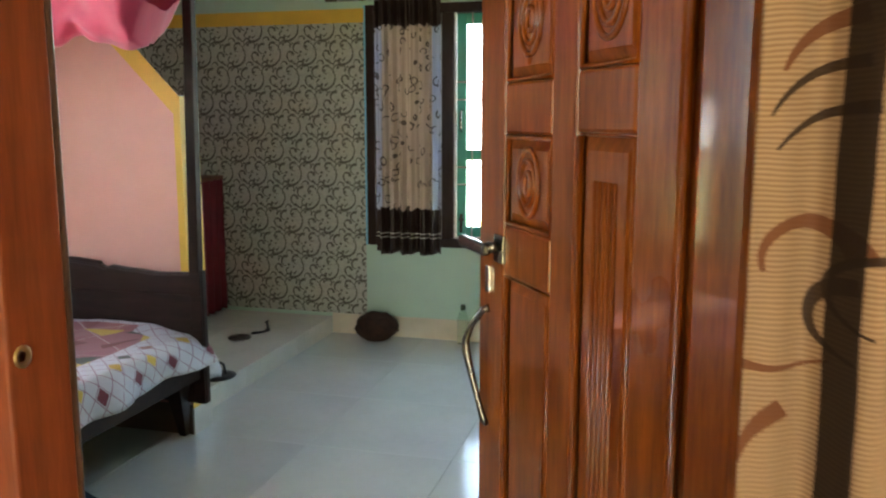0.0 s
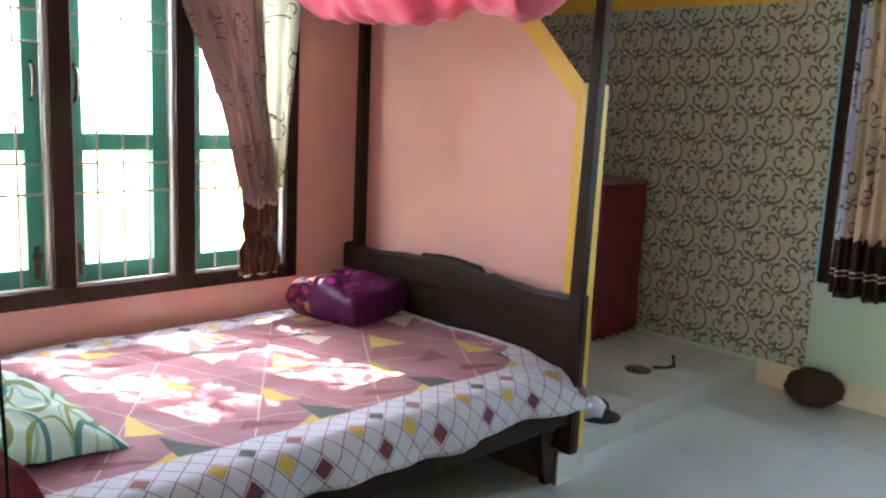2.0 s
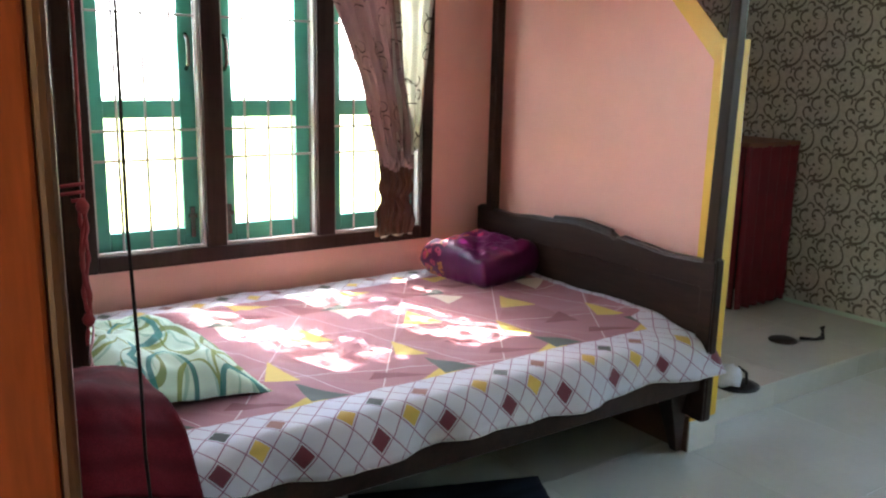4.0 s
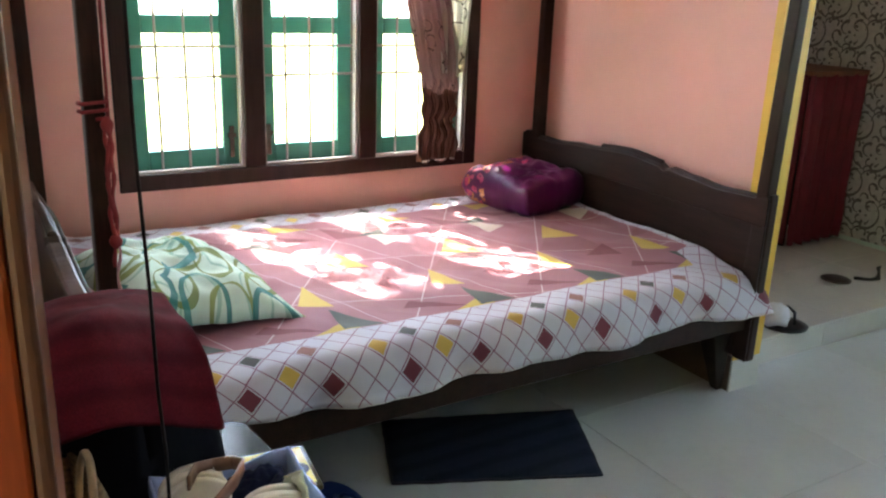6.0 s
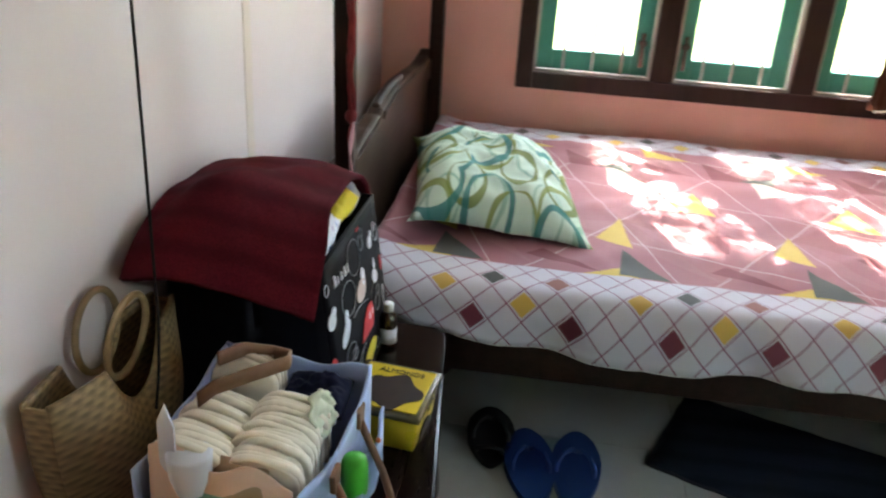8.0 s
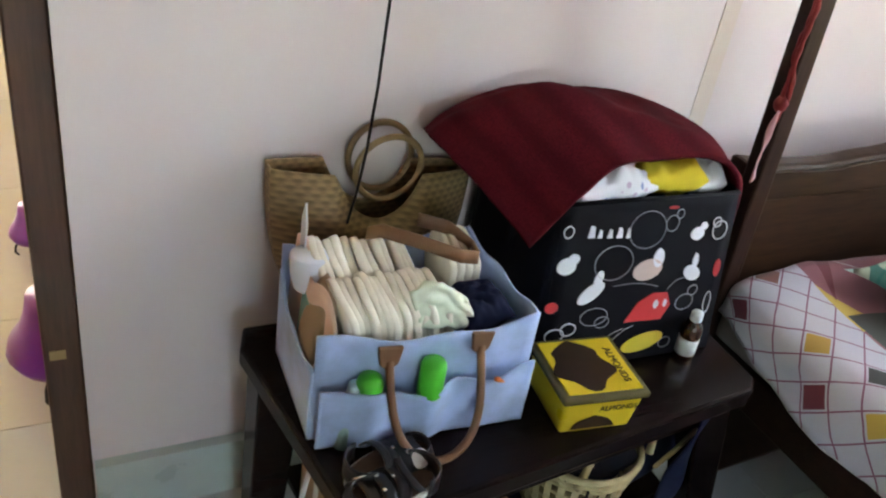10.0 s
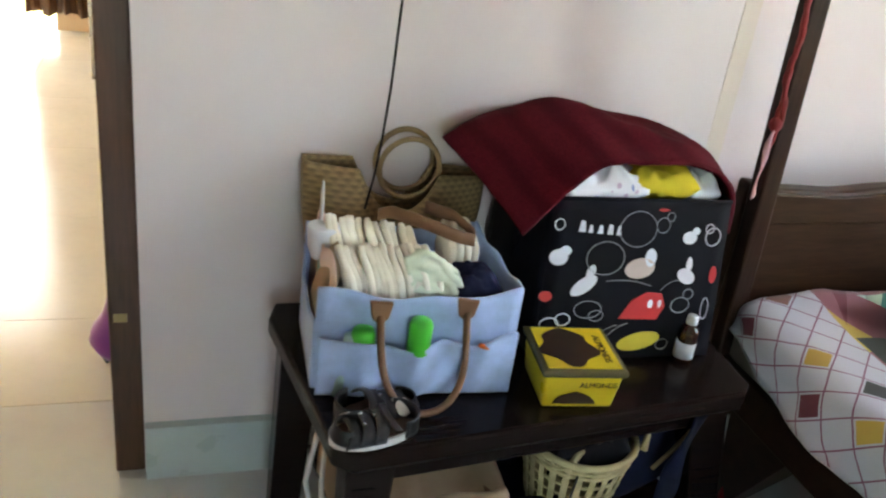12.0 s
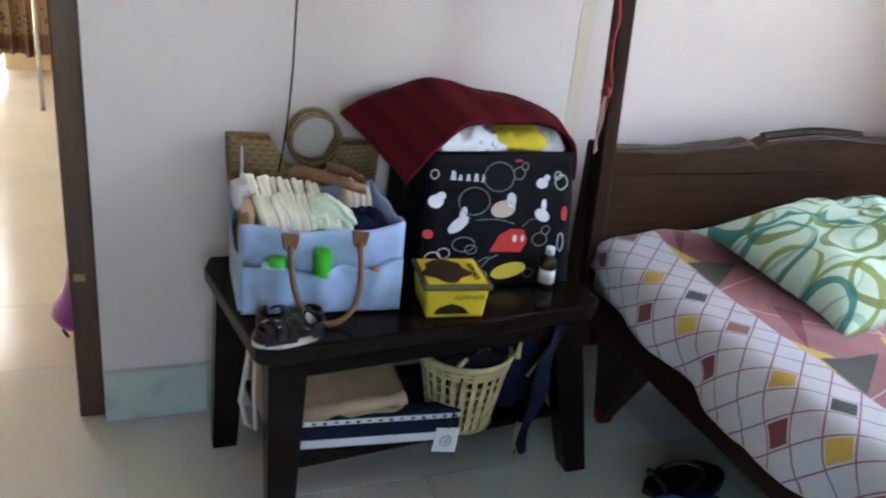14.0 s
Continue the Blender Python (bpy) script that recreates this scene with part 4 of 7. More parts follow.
KRAFT = plain("tan_paper", (0.42, 0.31, 0.20), 0.7, var=0.15, scale=12)
COIR = plain("dark_brown_coir", (0.055, 0.025, 0.015), 0.9, var=0.5, scale=25, fine=120, bumps=0.8)
WIRE = plain("black_cable", (0.012, 0.009, 0.008), 0.6, var=0.1, spec=0.1)
CONDUIT = plain("painted_cable_cover", (0.70, 0.61, 0.52), 0.5, var=0.08)
PET = glass_mat("clear_bottle_plastic", (0.80, 0.88, 0.80), 0.08)
YELLOWCLOTH = plain("yellow_terry", (0.70, 0.56, 0.03), 0.95, var=0.15, scale=20, bumps=0.4)
WHITECLOTH = plain("white_blue_cloth", (0.66, 0.70, 0.76), 0.9, var=0.2, scale=16, bumps=0.3)


def baby_print():
    """White muslin with small blue and rose prints."""
    m, nt, b = nodes_of("printed_white_muslin")
    v = coords(nt)
    col = mixc(nt, noise_tex(nt, v, 18.0, 3), (0.66, 0.68, 0.74), (0.80, 0.81, 0.84))
    for sc, r, hue, sh in ((42.0, 0.30, (0.22, 0.30, 0.55), 0.0), (55.0, 0.26, (0.52, 0.42, 0.55), 2.3)):
        p = add(nt, "ShaderNodeVectorMath", op="ADD", ins={0: v, 1: (sh, sh, sh)}).outputs[0]
        vo = nt.nodes.new("ShaderNodeTexVoronoi")
        nt.links.new(p, vo.inputs["Vector"])
        vo.inputs["Scale"].default_value = sc
        col = mixc(nt, M(nt, "MULTIPLY", M(nt, "LESS_THAN", vo.outputs["Distance"], r), M(nt, "GREATER_THAN", noise_tex(nt, p, 30.0, 1), 0.5)), col, hue)
    nt.links.new(col, b.inputs["Base Color"])
    b.inputs["Roughness"].default_value = 0.9
    weave(nt, b)
    return m


MUSLIN = baby_print()
TEAL = plain("teal_card", (0.20, 0.45, 0.45), 0.6, var=0.1)
PEACH = plain("peach_card", (0.84, 0.62, 0.50), 0.6, var=0.06)


# ---- bed linen ----
FRONT, BACK, Y0B, Y1B = -1.392, -2.605, 1.352, 3.20
HEM = 0.35


def sheet_profile():
    """Across the bed from the front hem, over the edge, to the wall side: places (x, z) and the cloth's length to each."""
    pts = [(FRONT + 0.006, HEM)] + [(FRONT + 0.004 - 0.001 * k, HEM + 0.012 * k) for k in range(1, 5)]
    r = 0.062
    cx, cz = FRONT - r, MAT_TOP + 0.004 - r
    pts += [(cx + r * math.cos(a), cz + r * math.sin(a)) for a in [math.pi / 2 * k / 8 for k in range(1, 9)]]
    x = cx
    while x > BACK + 0.02:
        x -= 0.02
        pts.append((x, MAT_TOP + 0.004))
    pts += [(BACK, MAT_TOP - 0.006), (BACK - 0.004, MAT_TOP - 0.04)]
    ls = [0.0]
    for p, q in zip(pts, pts[1:]):
        ls.append(ls[-1] + math.dist(p, q))
    return pts, ls


SP, SL = sheet_profile()
NY = 120


def sheet_at(i, w):
    x, z = SP[i]
    y = Y0B + (Y1B - Y0B) * w
    drop = max(0, 1 - SL[i] / 0.11)
    flat = min(1, max(0, SL[i] - 0.14) * 8)
    x += drop * (0.012 * math.sin(y * 17) + 0.008 * math.sin(y * 31 + 1)) + 0.01 * drop
    front = max(0, 1 - SL[i] / 0.2)
    x += front * (0.007 * wob(y * 1.6, SL[i] * 2.5, 3, 9.0) + 0.004 * wob(y, SL[i] * 2, 8, 26.0))
    sag = -0.010 * math.sin(math.pi * min(1, max(0, (y - 1.75) / 1.5))) + 0.035 * max(0, 1 - (y - Y0B) / 0.35) + 0.008 * math.sin(y * 9)
    z += drop * sag
    z += flat * (0.007 * wob(x, y, 0, 3.1) + 0.005 * wob(x + 4, y * 0.6, 2, 9.0) + 0.003 * max(0, wob(x * 0.8, y, 7, 16.0)))
    # creases that run slantwise from the ends and along the front edge
    crease = 0.0
    for ax, ay, ph, sc in ((0.8, 0.6, 0.4, 26), (-0.5, 0.86, 2.2, 34), (0.96, -0.25, 4.0, 19)):
        q = (x * ax + y * ay) * sc + ph + 1.4 * wob(x, y, ph, 2.3)
        crease += max(0, math.sin(q)) ** 6 * max(0, wob(x + ph, y, 5, 2.1))
    z += flat * 0.011 * crease + 0.004 * drop * crease
    end = max(0, (y - (Y1B - 0.16)) / 0.16)
    over = max(0, 1 - SL[i] / 0.17)
    y += 0.075 * end * over
    x += 0.034 * end * over
    # raised on the turned-up ends beside the headboards
    z += flat * (0.022 * math.exp(-((y - Y1B) / 0.05) ** 2) + 0.02 * math.exp(-((y - Y0B) / 0.06) ** 2))
    z += 0.03 * math.exp(-((y - Y0B) / 0.12) ** 2) * max(0, 1 - SL[i] / 0.35)
    z -= 0.018 * math.exp(-((y - Y1B) / 0.14) ** 2) * max(0, 1 - SL[i] / 0.3)
    return (x, y, z)


n_sp = len(SP) - 1
bs = sheet(lambda u, v: sheet_at(round(u * n_sp), v), n_sp, NY, uv=lambda u, v: (Y0B + (Y1B - Y0B) * v, SL[round(u * n_sp)]))
part("bedsheet", bs, sheet_mat(SL[-1]), label="dusty rose bedsheet with coloured triangles and a white maroon-lattice border", category="bedsheet", smooth=True, solid=0.004)

SHEET = bpy.data.objects["bedsheet"]
part("hem", tube(bmesh.new(), [Vector(sheet_at(0, k / 110)) for k in range(111)], 0.0022, 5), plain("white_cotton_hem", (0.72, 0.70, 0.70), 0.85), SHEET, "stitched white hem", smooth=True)


def cushion(name, w, d, h, m, mat, label, category, ears=0.25, lump=0.012, seed=0.0, n=26, boxy=2.6, fine=1.0, slump=0.0):
    """A filled bag of cloth, pinched at its seams, with wrinkles."""
    bm = bmesh.new()
    lay = bm.loops.layers.uv.new("cloth")
    for side in (1, -1):
        g = []
        for i in range(n + 1):
            row = []
            for j in range(n + 1):
                a, c = 2 * i / n - 1, 2 * j / n - 1
                full = ((1 - abs(a) ** boxy) * (1 - abs(c) ** boxy)) ** (0.55 if boxy < 4 else 0.42)
                pull = 1 - 0.07 * (1 - abs(c) ** ears) - 0.02 * c * c
                pull2 = 1 - 0.07 * (1 - abs(a) ** ears) - 0.02 * a * a
                x, y = a * w / 2 * pull2, c * d / 2 * pull
                if ears < 0.25:
                    horn = abs(a * c) ** 7
                    x, y = x * (1 + 0.14 * horn), y * (1 + 0.10 * horn)
                z = side * h / 2 * full + lump * full * (wob(x + seed, y, side, 7 * fine) + 0.5 * wob(x, y + seed, side * 3, 19 * fine))
                row.append(bm.verts.new(m @ Vector((x, y, z + h / 2 - slump * (1 - full)))))
            g.append(row)
        for i in range(n):
            for j in range(n):
                f = bm.faces.new((g[i][j], g[i + 1][j], g[i + 1][j + 1], g[i][j + 1]))
                for lp, (p, q) in zip(f.loops, ((i, j), (i + 1, j), (i + 1, j + 1), (i, j + 1))):
                    lp[lay].uv = (p / n * w, q / n * d)
    bmesh.ops.remove_doubles(bm, verts=bm.verts, dist=0.0006)
    return part(name, bm, mat, label=label, category=category, smooth=True)


cushion("pillow", 0.60, 0.405, 0.135, pose(-1.945, 1.578, 0.466, -8, -1, 9), rings_mat(), "white pillow printed with teal and olive rings on the bed", "pillow", ears=0.22, lump=0.024, seed=2.0, n=48, slump=0.052, fine=1.4)


def satin_print():
    """Dark purple satin, printed with rose and gold scrolls at one end."""
    m, nt, b = nodes_of("printed_purple_satin")
    vec, u, v = uvmap(nt)
    ob = coords(nt)
    col = mixc(nt, noise_tex(nt, ob, 16.0, 4), (0.055, 0.002, 0.042), (0.14, 0.006, 0.092))
    warp = add(nt, "ShaderNodeTexNoise", ins={0: ob, 2: 22.0, 3: 2.0})
    p = add(nt, "ShaderNodeVectorMath", op="MULTIPLY_ADD", ins={0: warp.outputs[1], 1: (0.05, 0.05, 0.05), 2: ob}).outputs[0]
    for sc, r, w, hue in ((20.0, 0.33, 0.10, (0.52, 0.20, 0.06)), (27.0, 0.25, 0.12, (0.48, 0.05, 0.13))):
        vo = nt.nodes.new("ShaderNodeTexVoronoi")
        nt.links.new(p, vo.inputs["Vector"])
        vo.inputs["Scale"].default_value = sc
        ring = M(nt, "LESS_THAN", M(nt, "ABSOLUTE", M(nt, "SUBTRACT", vo.outputs["Distance"], r)), w)
        edge = M(nt, "LESS_THAN", M(nt, "ADD", u, M(nt, "MULTIPLY", noise_tex(nt, ob, 12.0, 2), 0.08)), 0.175)
        col = mixc(nt, M(nt, "MULTIPLY", ring, edge), col, hue)
    nt.links.new(col, b.inputs["Base Color"])
    b.inputs["Roughness"].default_value = 0.33
    bump(nt, b, noise_tex(nt, ob, 30.0, 4), 0.35, 0.006)
    return m


cushion("folded_blanket", 0.38, 0.34, 0.155, pose(-2.385, 3.045, 0.458, 4, 0, 8), satin_print(), "shiny dark purple folded blanket with rose and gold print", "blanket", lump=0.024, seed=5.0, boxy=6.5, n=44, fine=1.5)

# ---- mosquito net on the canopy ----
def net_at(u, v):
    x = -1.24 - 1.36 * u
    lowest = 1.60 - 0.045 * max(0, math.cos((x + 1.315) / 0.22 * math.pi / 2)) - 0.04 * max(0, math.cos((x + 1.80) / 0.27 * math.pi / 2))
    if x < -2.0:
        lowest += (-2.0 - x) * 0.16
    if x > -1.30:
        lowest += (x + 1.30) * 2.0
    a = math.pi * 2 * v
    zc, zr = (lowest + 2.02) / 2, (2.02 - lowest) / 2
    y = 2.80 + 0.16 * math.cos(a) * (0.8 + 0.3 * math.sin(x * 9)) + 0.02 * wob(x, v * 3, 1, 6)
    return (x, y, zc + zr * math.sin(a) + 0.012 * wob(x * 2, math.cos(a) * 2, math.sin(a) * 2, 5) + 0.006 * math.sin(x * 46 + 2.2 * a + 3 * wob(x, v, 3, 3)) - 0.02)


net = sheet(net_at, 150, 48)
bmesh.ops.remove_doubles(net, verts=net.verts, dist=0.0005)
part("mosquito_net", net, PINKNET, label="bright pink mosquito net rolled up over the bed canopy", category="mosquito net", smooth=True)

# rags tied round the near post
rag = thing("tied_rag", (-1.36, 1.345, 0.68), "faded red and pink cloth strips tied round the bed post", "cloth strip")


def post_x(z):
    return -1.412 + 0.05 * (z - 0.2)


coil = []
for k in range(41):
    a, z = k * 2 * math.pi * 2.5 / 40, 1.035 + 0.0009 * k
    coil.append((post_x(z) + 0.0235 * max(-0.92, min(0.92, 1.35 * math.cos(a))), 1.329 + 0.0235 * max(-0.92, min(0.92, 1.35 * math.sin(a))), z))
part("binding", tube(bmesh.new(), coil, 0.0036, 6), REDRAG, rag, "twisted red cord wound round the post", smooth=True)
for z in (1.025, 0.81):
    part("knot", lathe(bmesh.new(), [(0.003, -0.014), (0.010, -0.007), (0.012, 0.002), (0.008, 0.010), (0.002, 0.015)], (post_x(z) + 0.026, 1.346, z), 10), REDRAG, rag, smooth=True)
for s0, z1, r in ((0.0, 0.81, 0.0042), (0.9, 0.76, 0.0034), (2.1, 0.81, 0.0038)):
    strand = []
    for k in range(25):
        z = 1.025 + (z1 - 1.025) * k / 24
        strand.append((post_x(z) + 0.024 + 0.004 * math.sin(k * 0.5 + s0), 1.346 + 0.005 * math.sin(k * 0.37 + s0 * 2), z))
    part("strip", tube(bmesh.new(), strand, [r * (1 + 0.25 * math.sin(k * 1.7 + s0)) for k in range(25)], 6), REDRAG, rag, smooth=True)
part("strip", sheet(lambda u, v: (post_x(0.80) + 0.026 + 0.004 * math.sin(v * 9) + 0.007 * u, 1.348 + 0.004 * math.sin(v * 7 + u * 2), 0.81 - 0.125 * v - 0.01 * u), 3, 20), PINKRAG, rag, "pale pink trailing end", smooth=True, solid=0.003)
part("strip", tube(bmesh.new(), [(post_x(z) + 0.020, 1.350, z) for z in (1.04, 1.15, 1.35, 1.6, 1.9)], 0.0030, 6), REDRAG, rag, "thin red cord running up the post", smooth=True)

# ---- curtains ----
def gathered_sides(t):
    """Sides of the knotted curtain from hem to rod."""
    ks = [(0.0, 2.668, 2.845), (0.045, 2.672, 2.850), (0.115, 2.688, 2.832), (0.16, 2.684, 2.842), (0.215, 2.690, 2.845), (0.28, 2.655, 2.85), (0.45, 2.60, 2.80), (0.70, 2.45, 2.77), (1.0, 2.36, 2.75)]
    for (t0, l0, r0), (t1, l1, r1) in zip(ks, ks[1:]):
        if t <= t1:
            s = (t - t0) / (t1 - t0)
            return l0 + (l1 - l0) * s, r0 + (r1 - r0) * s
    return ks[-1][1:]


def curtain(name, along, fixed, a0, a1, z0, z1, folds, depth, mat, label, nu=90, nv=40, shape=None, hem=0.008):
    """Pleated cloth; shape(t) gives, at the height share t, its two sides."""
    def f(u, v):
        t = v
        l, r = shape(t) if shape else (a0, a1)
        a = l + (r - l) * u
        ph = 2 * math.pi * folds * u
        d = depth * (math.sin(ph) + 0.4 * math.sin(2.3 * ph + 1.0 + 2 * t)) * (0.75 + 0.35 * (1 - t)) + 0.008 * wob(a * 3, t * 2, 1, 3)
        if shape is gathered_sides and t < 0.23:
            d = 0.16 * d + 0.020 * wob(a * 2.2, t * 11, 4, 4) + 0.012 * abs(wob(a * 5, t * 16, 8, 6)) + 0.010 * math.sin(t * 75 + u * 5 + 3 * wob(a, t, 6, 9))
        z = z0 + (z1 - z0) * t + (1 - t) * hem * math.sin(ph * 0.5 + 1)
        return (a, fixed + d, z) if along == "x" else (fixed + d, a, z)
    w = (a1 - a0) * 1.8
    return part(name, sheet(f, nu, nv, uv=lambda u, v: (u * w, v * (z1 - z0))), mat, label=label, category="curtain", smooth=True, solid=0.0015)


BEIGE = curtain_mat("beige_print_curtain", (0.50, 0.40, 0.33), (0.035, 0.016, 0.012), 0, 0.27, 1.30, (0.105, 0.128), sheer=0.4, scroll=17.0, edges=(0.085, 0.63))
curtain("curtain", "x", YF - 0.10, -1.255, -0.865, 0.525, 2.02, 6.5, 0.030, BEIGE, "beige printed curtain with dark brown hem on the far window")
MAUVE = curtain_mat("mauve_print_curtain", (0.36, 0.25, 0.24), (0.085, 0.036, 0.020), 0, 0.28, 9.0, (0.012,), sheer=0.35, scroll=11.0, curls=1.0)
curtain("curtain", "y", XL + 0.055, 2.36, 2.93, 0.615, 2.02, 5.0, 0.016, MAUVE, "mauve printed curtain knotted up beside the window", shape=gathered_sides, nv=60)
CREAMSHEER = curtain_mat("cream_sheer_curtain", (0.62, 0.60, 0.52), (0.055, 0.024, 0.016), 0, -1.0, 9.0, (), sheer=0.65, scroll=9.0, curls=1.3)


def sheer_sides(t):
    return (2.77 - 0.08 * t, 2.87 + 0.085 * min(1, t * 1.4))


curtain("curtain", "y", XL + 0.055, 2.76, 2.93, 0.95, 2.034, 2.0, 0.012, CREAMSHEER, "cream sheer curtain half with dark curls beside the window", shape=sheer_sides, nu=40)
part("curtain_rod", tube(bmesh.new(), [(-1.55, YF - 0.09, 1.975), (0.3, YF - 0.09, 1.975)], 0.011, 10), STEEL, label="thin steel curtain rod over the far window", category="curtain rod", smooth=True)
part("curtain_rod", tube(bmesh.new(), [(XL + 0.055, 1.5, 2.03), (XL + 0.055, 3.1, 2.03)], 0.011, 10), STEEL, label="thin steel curtain rod over the window", category="curtain rod", smooth=True)


def ribbed_curtain():
    """Beige ribbed cloth with brown curls."""
    m, nt, b = nodes_of("ribbed_beige_door_curtain")
    tc = nt.nodes.new("ShaderNodeTexCoord")
    s = add(nt, "ShaderNodeSeparateXYZ", ins={0: tc.outputs["Object"]})
    vec, u, v = uvmap(nt)
    rib = M(nt, "SINE", M(nt, "ADD", M(nt, "MULTIPLY", s.outputs[2], 1700.0), M(nt, "MULTIPLY", noise_tex(nt, tc.outputs["Object"], 9.0, 4), 22.0)))
    n = noise_tex(nt, tc.outputs["Object"], 14.0, 4)
    col = mixc(nt, ramp(nt, rib, -0.6, 0.8), (0.19, 0.115, 0.070), (0.30, 0.195, 0.125))
    col = mixc(nt, M(nt, "MULTIPLY", n, 0.3), col, (0.26, 0.17, 0.10))
    q = M(nt, "MULTIPLY", u, 0.48)
    w = M(nt, "MULTIPLY", M(nt, "SUBTRACT", M(nt, "FRACT", M(nt, "DIVIDE", M(nt, "SUBTRACT", v, 0.19), 0.40)), 0.5), 0.40)
    # broad brown brush curls, thin dark ones over them, in repeats down the cloth
    for cx, cz, r, a0, a1, wd, hue in ((0.033, -0.013, 0.026, 10, 200, 0.0060, 0), (0.018, -0.045, 0.046, 235, 310, 0.0030, 0), (0.050, -0.165, 0.052, 120, 175, 0.0060, 0), (0.062, 0.10, 0.050, 100, 165, 0.0050, 0),
                                       (0.060, 0.065, 0.055, 95, 160, 0.0034, 1), (0.066, 0.030, 0.062, 95, 150, 0.0034, 1), (0.070, -0.030, 0.026, -60, 260, 0.0040, 1), (0.062, -0.050, 0.026, 100, 260, 0.0046, 1),
                                       (0.088, -0.150, 0.020, -130, 90, 0.0040, 1), (0.112, 0.08, 0.03, 20, 230, 0.005, 0), (0.14, -0.06, 0.036, 60, 300, 0.005, 0), (0.17, 0.05, 0.03, -90, 140, 0.004, 1)):
        col = mixc(nt, M(nt, "MULTIPLY", stroke(nt, q, w, cx, cz, r, a0, a1, wd), 0.92), col, ((0.11, 0.038, 0.018), (0.022, 0.012, 0.009))[hue])
    # near-black upright strip painted in for the shade of a deep fold
    band = M(nt, "LESS_THAN", M(nt, "ABSOLUTE", M(nt, "SUBTRACT", M(nt, "ADD", u, M(nt, "MULTIPLY", noise_tex(nt, tc.outputs["Object"], 5.0, 2), 0.02)), 0.120)), 0.015)
    col = mixc(nt, M(nt, "MULTIPLY", band, 0.95), col, (0.016, 0.009, 0.007))
    nt.links.new(col, b.inputs["Base Color"])
    b.inputs["Roughness"].default_value = 0.8
    b.inputs["Specular IOR Level"].default_value = 0.1
    bump(nt, b, rib, 0.3, 0.001)
    return m


curtain("door_curtain", "x", 0.90, 0.440, 0.74, 0.03, 2.08, 2.6, 0.022, ribbed_curtain(), "ribbed beige door curtain with brown curls drawn to one side")
part("curtain_rod", tube(bmesh.new(), [(-0.5, 0.90, 2.10), (0.9, 0.90, 2.10)], 0.012, 10), STEEL, label="steel curtain rod over the doorway", category="curtain rod", smooth=True)

# ---- cupboard with a red curtain, on the platform ----
cup = thing("cupboard", (-2.48, 4.81, 0.1), "low wooden shelf unit closed with a dark red curtain", "cupboard")
part("top", boxes((XL, -2.295, 4.60, YF - 0.005, 0.93, 0.955)), plain("worn_orange_brown_board", (0.22, 0.08, 0.035), 0.55, var=0.3), cup, bevel=0.003)
part("side", boxes((XL, -2.33, 4.61, 4.63, 0.1, 0.93)), DARKWOOD, cup)
part("side", boxes((XL, -2.33, 4.99, 5.01, 0.1, 0.93)), DARKWOOD, cup)


def cup_curtain(u, v):
    y = 4.585 + 0.435 * u
    return (-2.30 + 0.016 * math.sin(u * 2 * math.pi * 5.5) * (1.2 - 0.5 * v) + 0.02 * (1 - v) * (0.5 - u), y + 0.02 * (1 - v) * wob(y, v, 1, 4), 0.115 + 0.82 * v + 0.006 * math.sin(u * 17))


part("curtain", sheet(cup_curtain, 70, 16), REDCLOTH, cup, "dark red gathered curtain", smooth=True, solid=0.002)
part("curtain", sheet(lambda u, v: (-2.31 - 0.3 * u, 4.59 + 0.01 * math.sin(u * 20), 0.115 + 0.82 * v), 30, 4), REDCLOTH, cup, "dark red gathered curtain", smooth=True, solid=0.002)

# ---- small things on the platform and the far floor ----
plug = thing("drain_plug", (-1.86, 4.43, 0.1), "dark round metal lid with a small upright hook", "lid")
part("disc", lathe(bmesh.new(), [(0.062, 0), (0.064, 0.006), (0.05, 0.012), (0.01, 0.014)], (-1.88, 4.40, 0.1), 24), plain("dull_dark_metal", (0.09, 0.075, 0.06), 0.5, metal=0.6, var=0.3), plug, smooth=True)
part("hook", tube(bmesh.new(), [(-1.84, 4.47, 0.112), (-1.80, 4.53, 0.108), (-1.785, 4.56, 0.115), (-1.79, 4.565, 0.14), (-1.80, 4.57, 0.155), (-1.79, 4.575, 0.165)], [0.008, 0.006, 0.012, 0.006, 0.010, 0.004], 8), BLACK_RUBBER, plug, smooth=True)

cup2 = thing("cloth_bundle", (-1.64, 3.72, 0.1), "small grey and white crumpled cloth bundle on a dark mat", "cloth bundle")
part("mat", lathe(bmesh.new(), [(0.085, 0), (0.088, 0.006), (0.06, 0.009)], (-1.635, 3.735, 0.1), 20), BLACK_RUBBER, cup2, smooth=True)
bm = bmesh.new()
lathe(bm, [(0.02, 0.008), (0.05, 0.015), (0.055, 0.04), (0.04, 0.07), (0.02, 0.085)], (-1.65, 3.70, 0.1), 18)
for v in bm.verts:
    v.co += Vector((wob(*v.co, 22), wob(*v.co, 25), wob(*v.co, 31))) * 0.016
part("cloth", bm, WHITECLOTH, cup2, smooth=True)
part("strap", tube(bmesh.new(), [(-1.68, 3.76, 0.12), (-1.66, 3.78, 0.16), (-1.62, 3.77, 0.15), (-1.60, 3.75, 0.11)], 0.006, 6), BLACK_RUBBER, cup2, smooth=True)

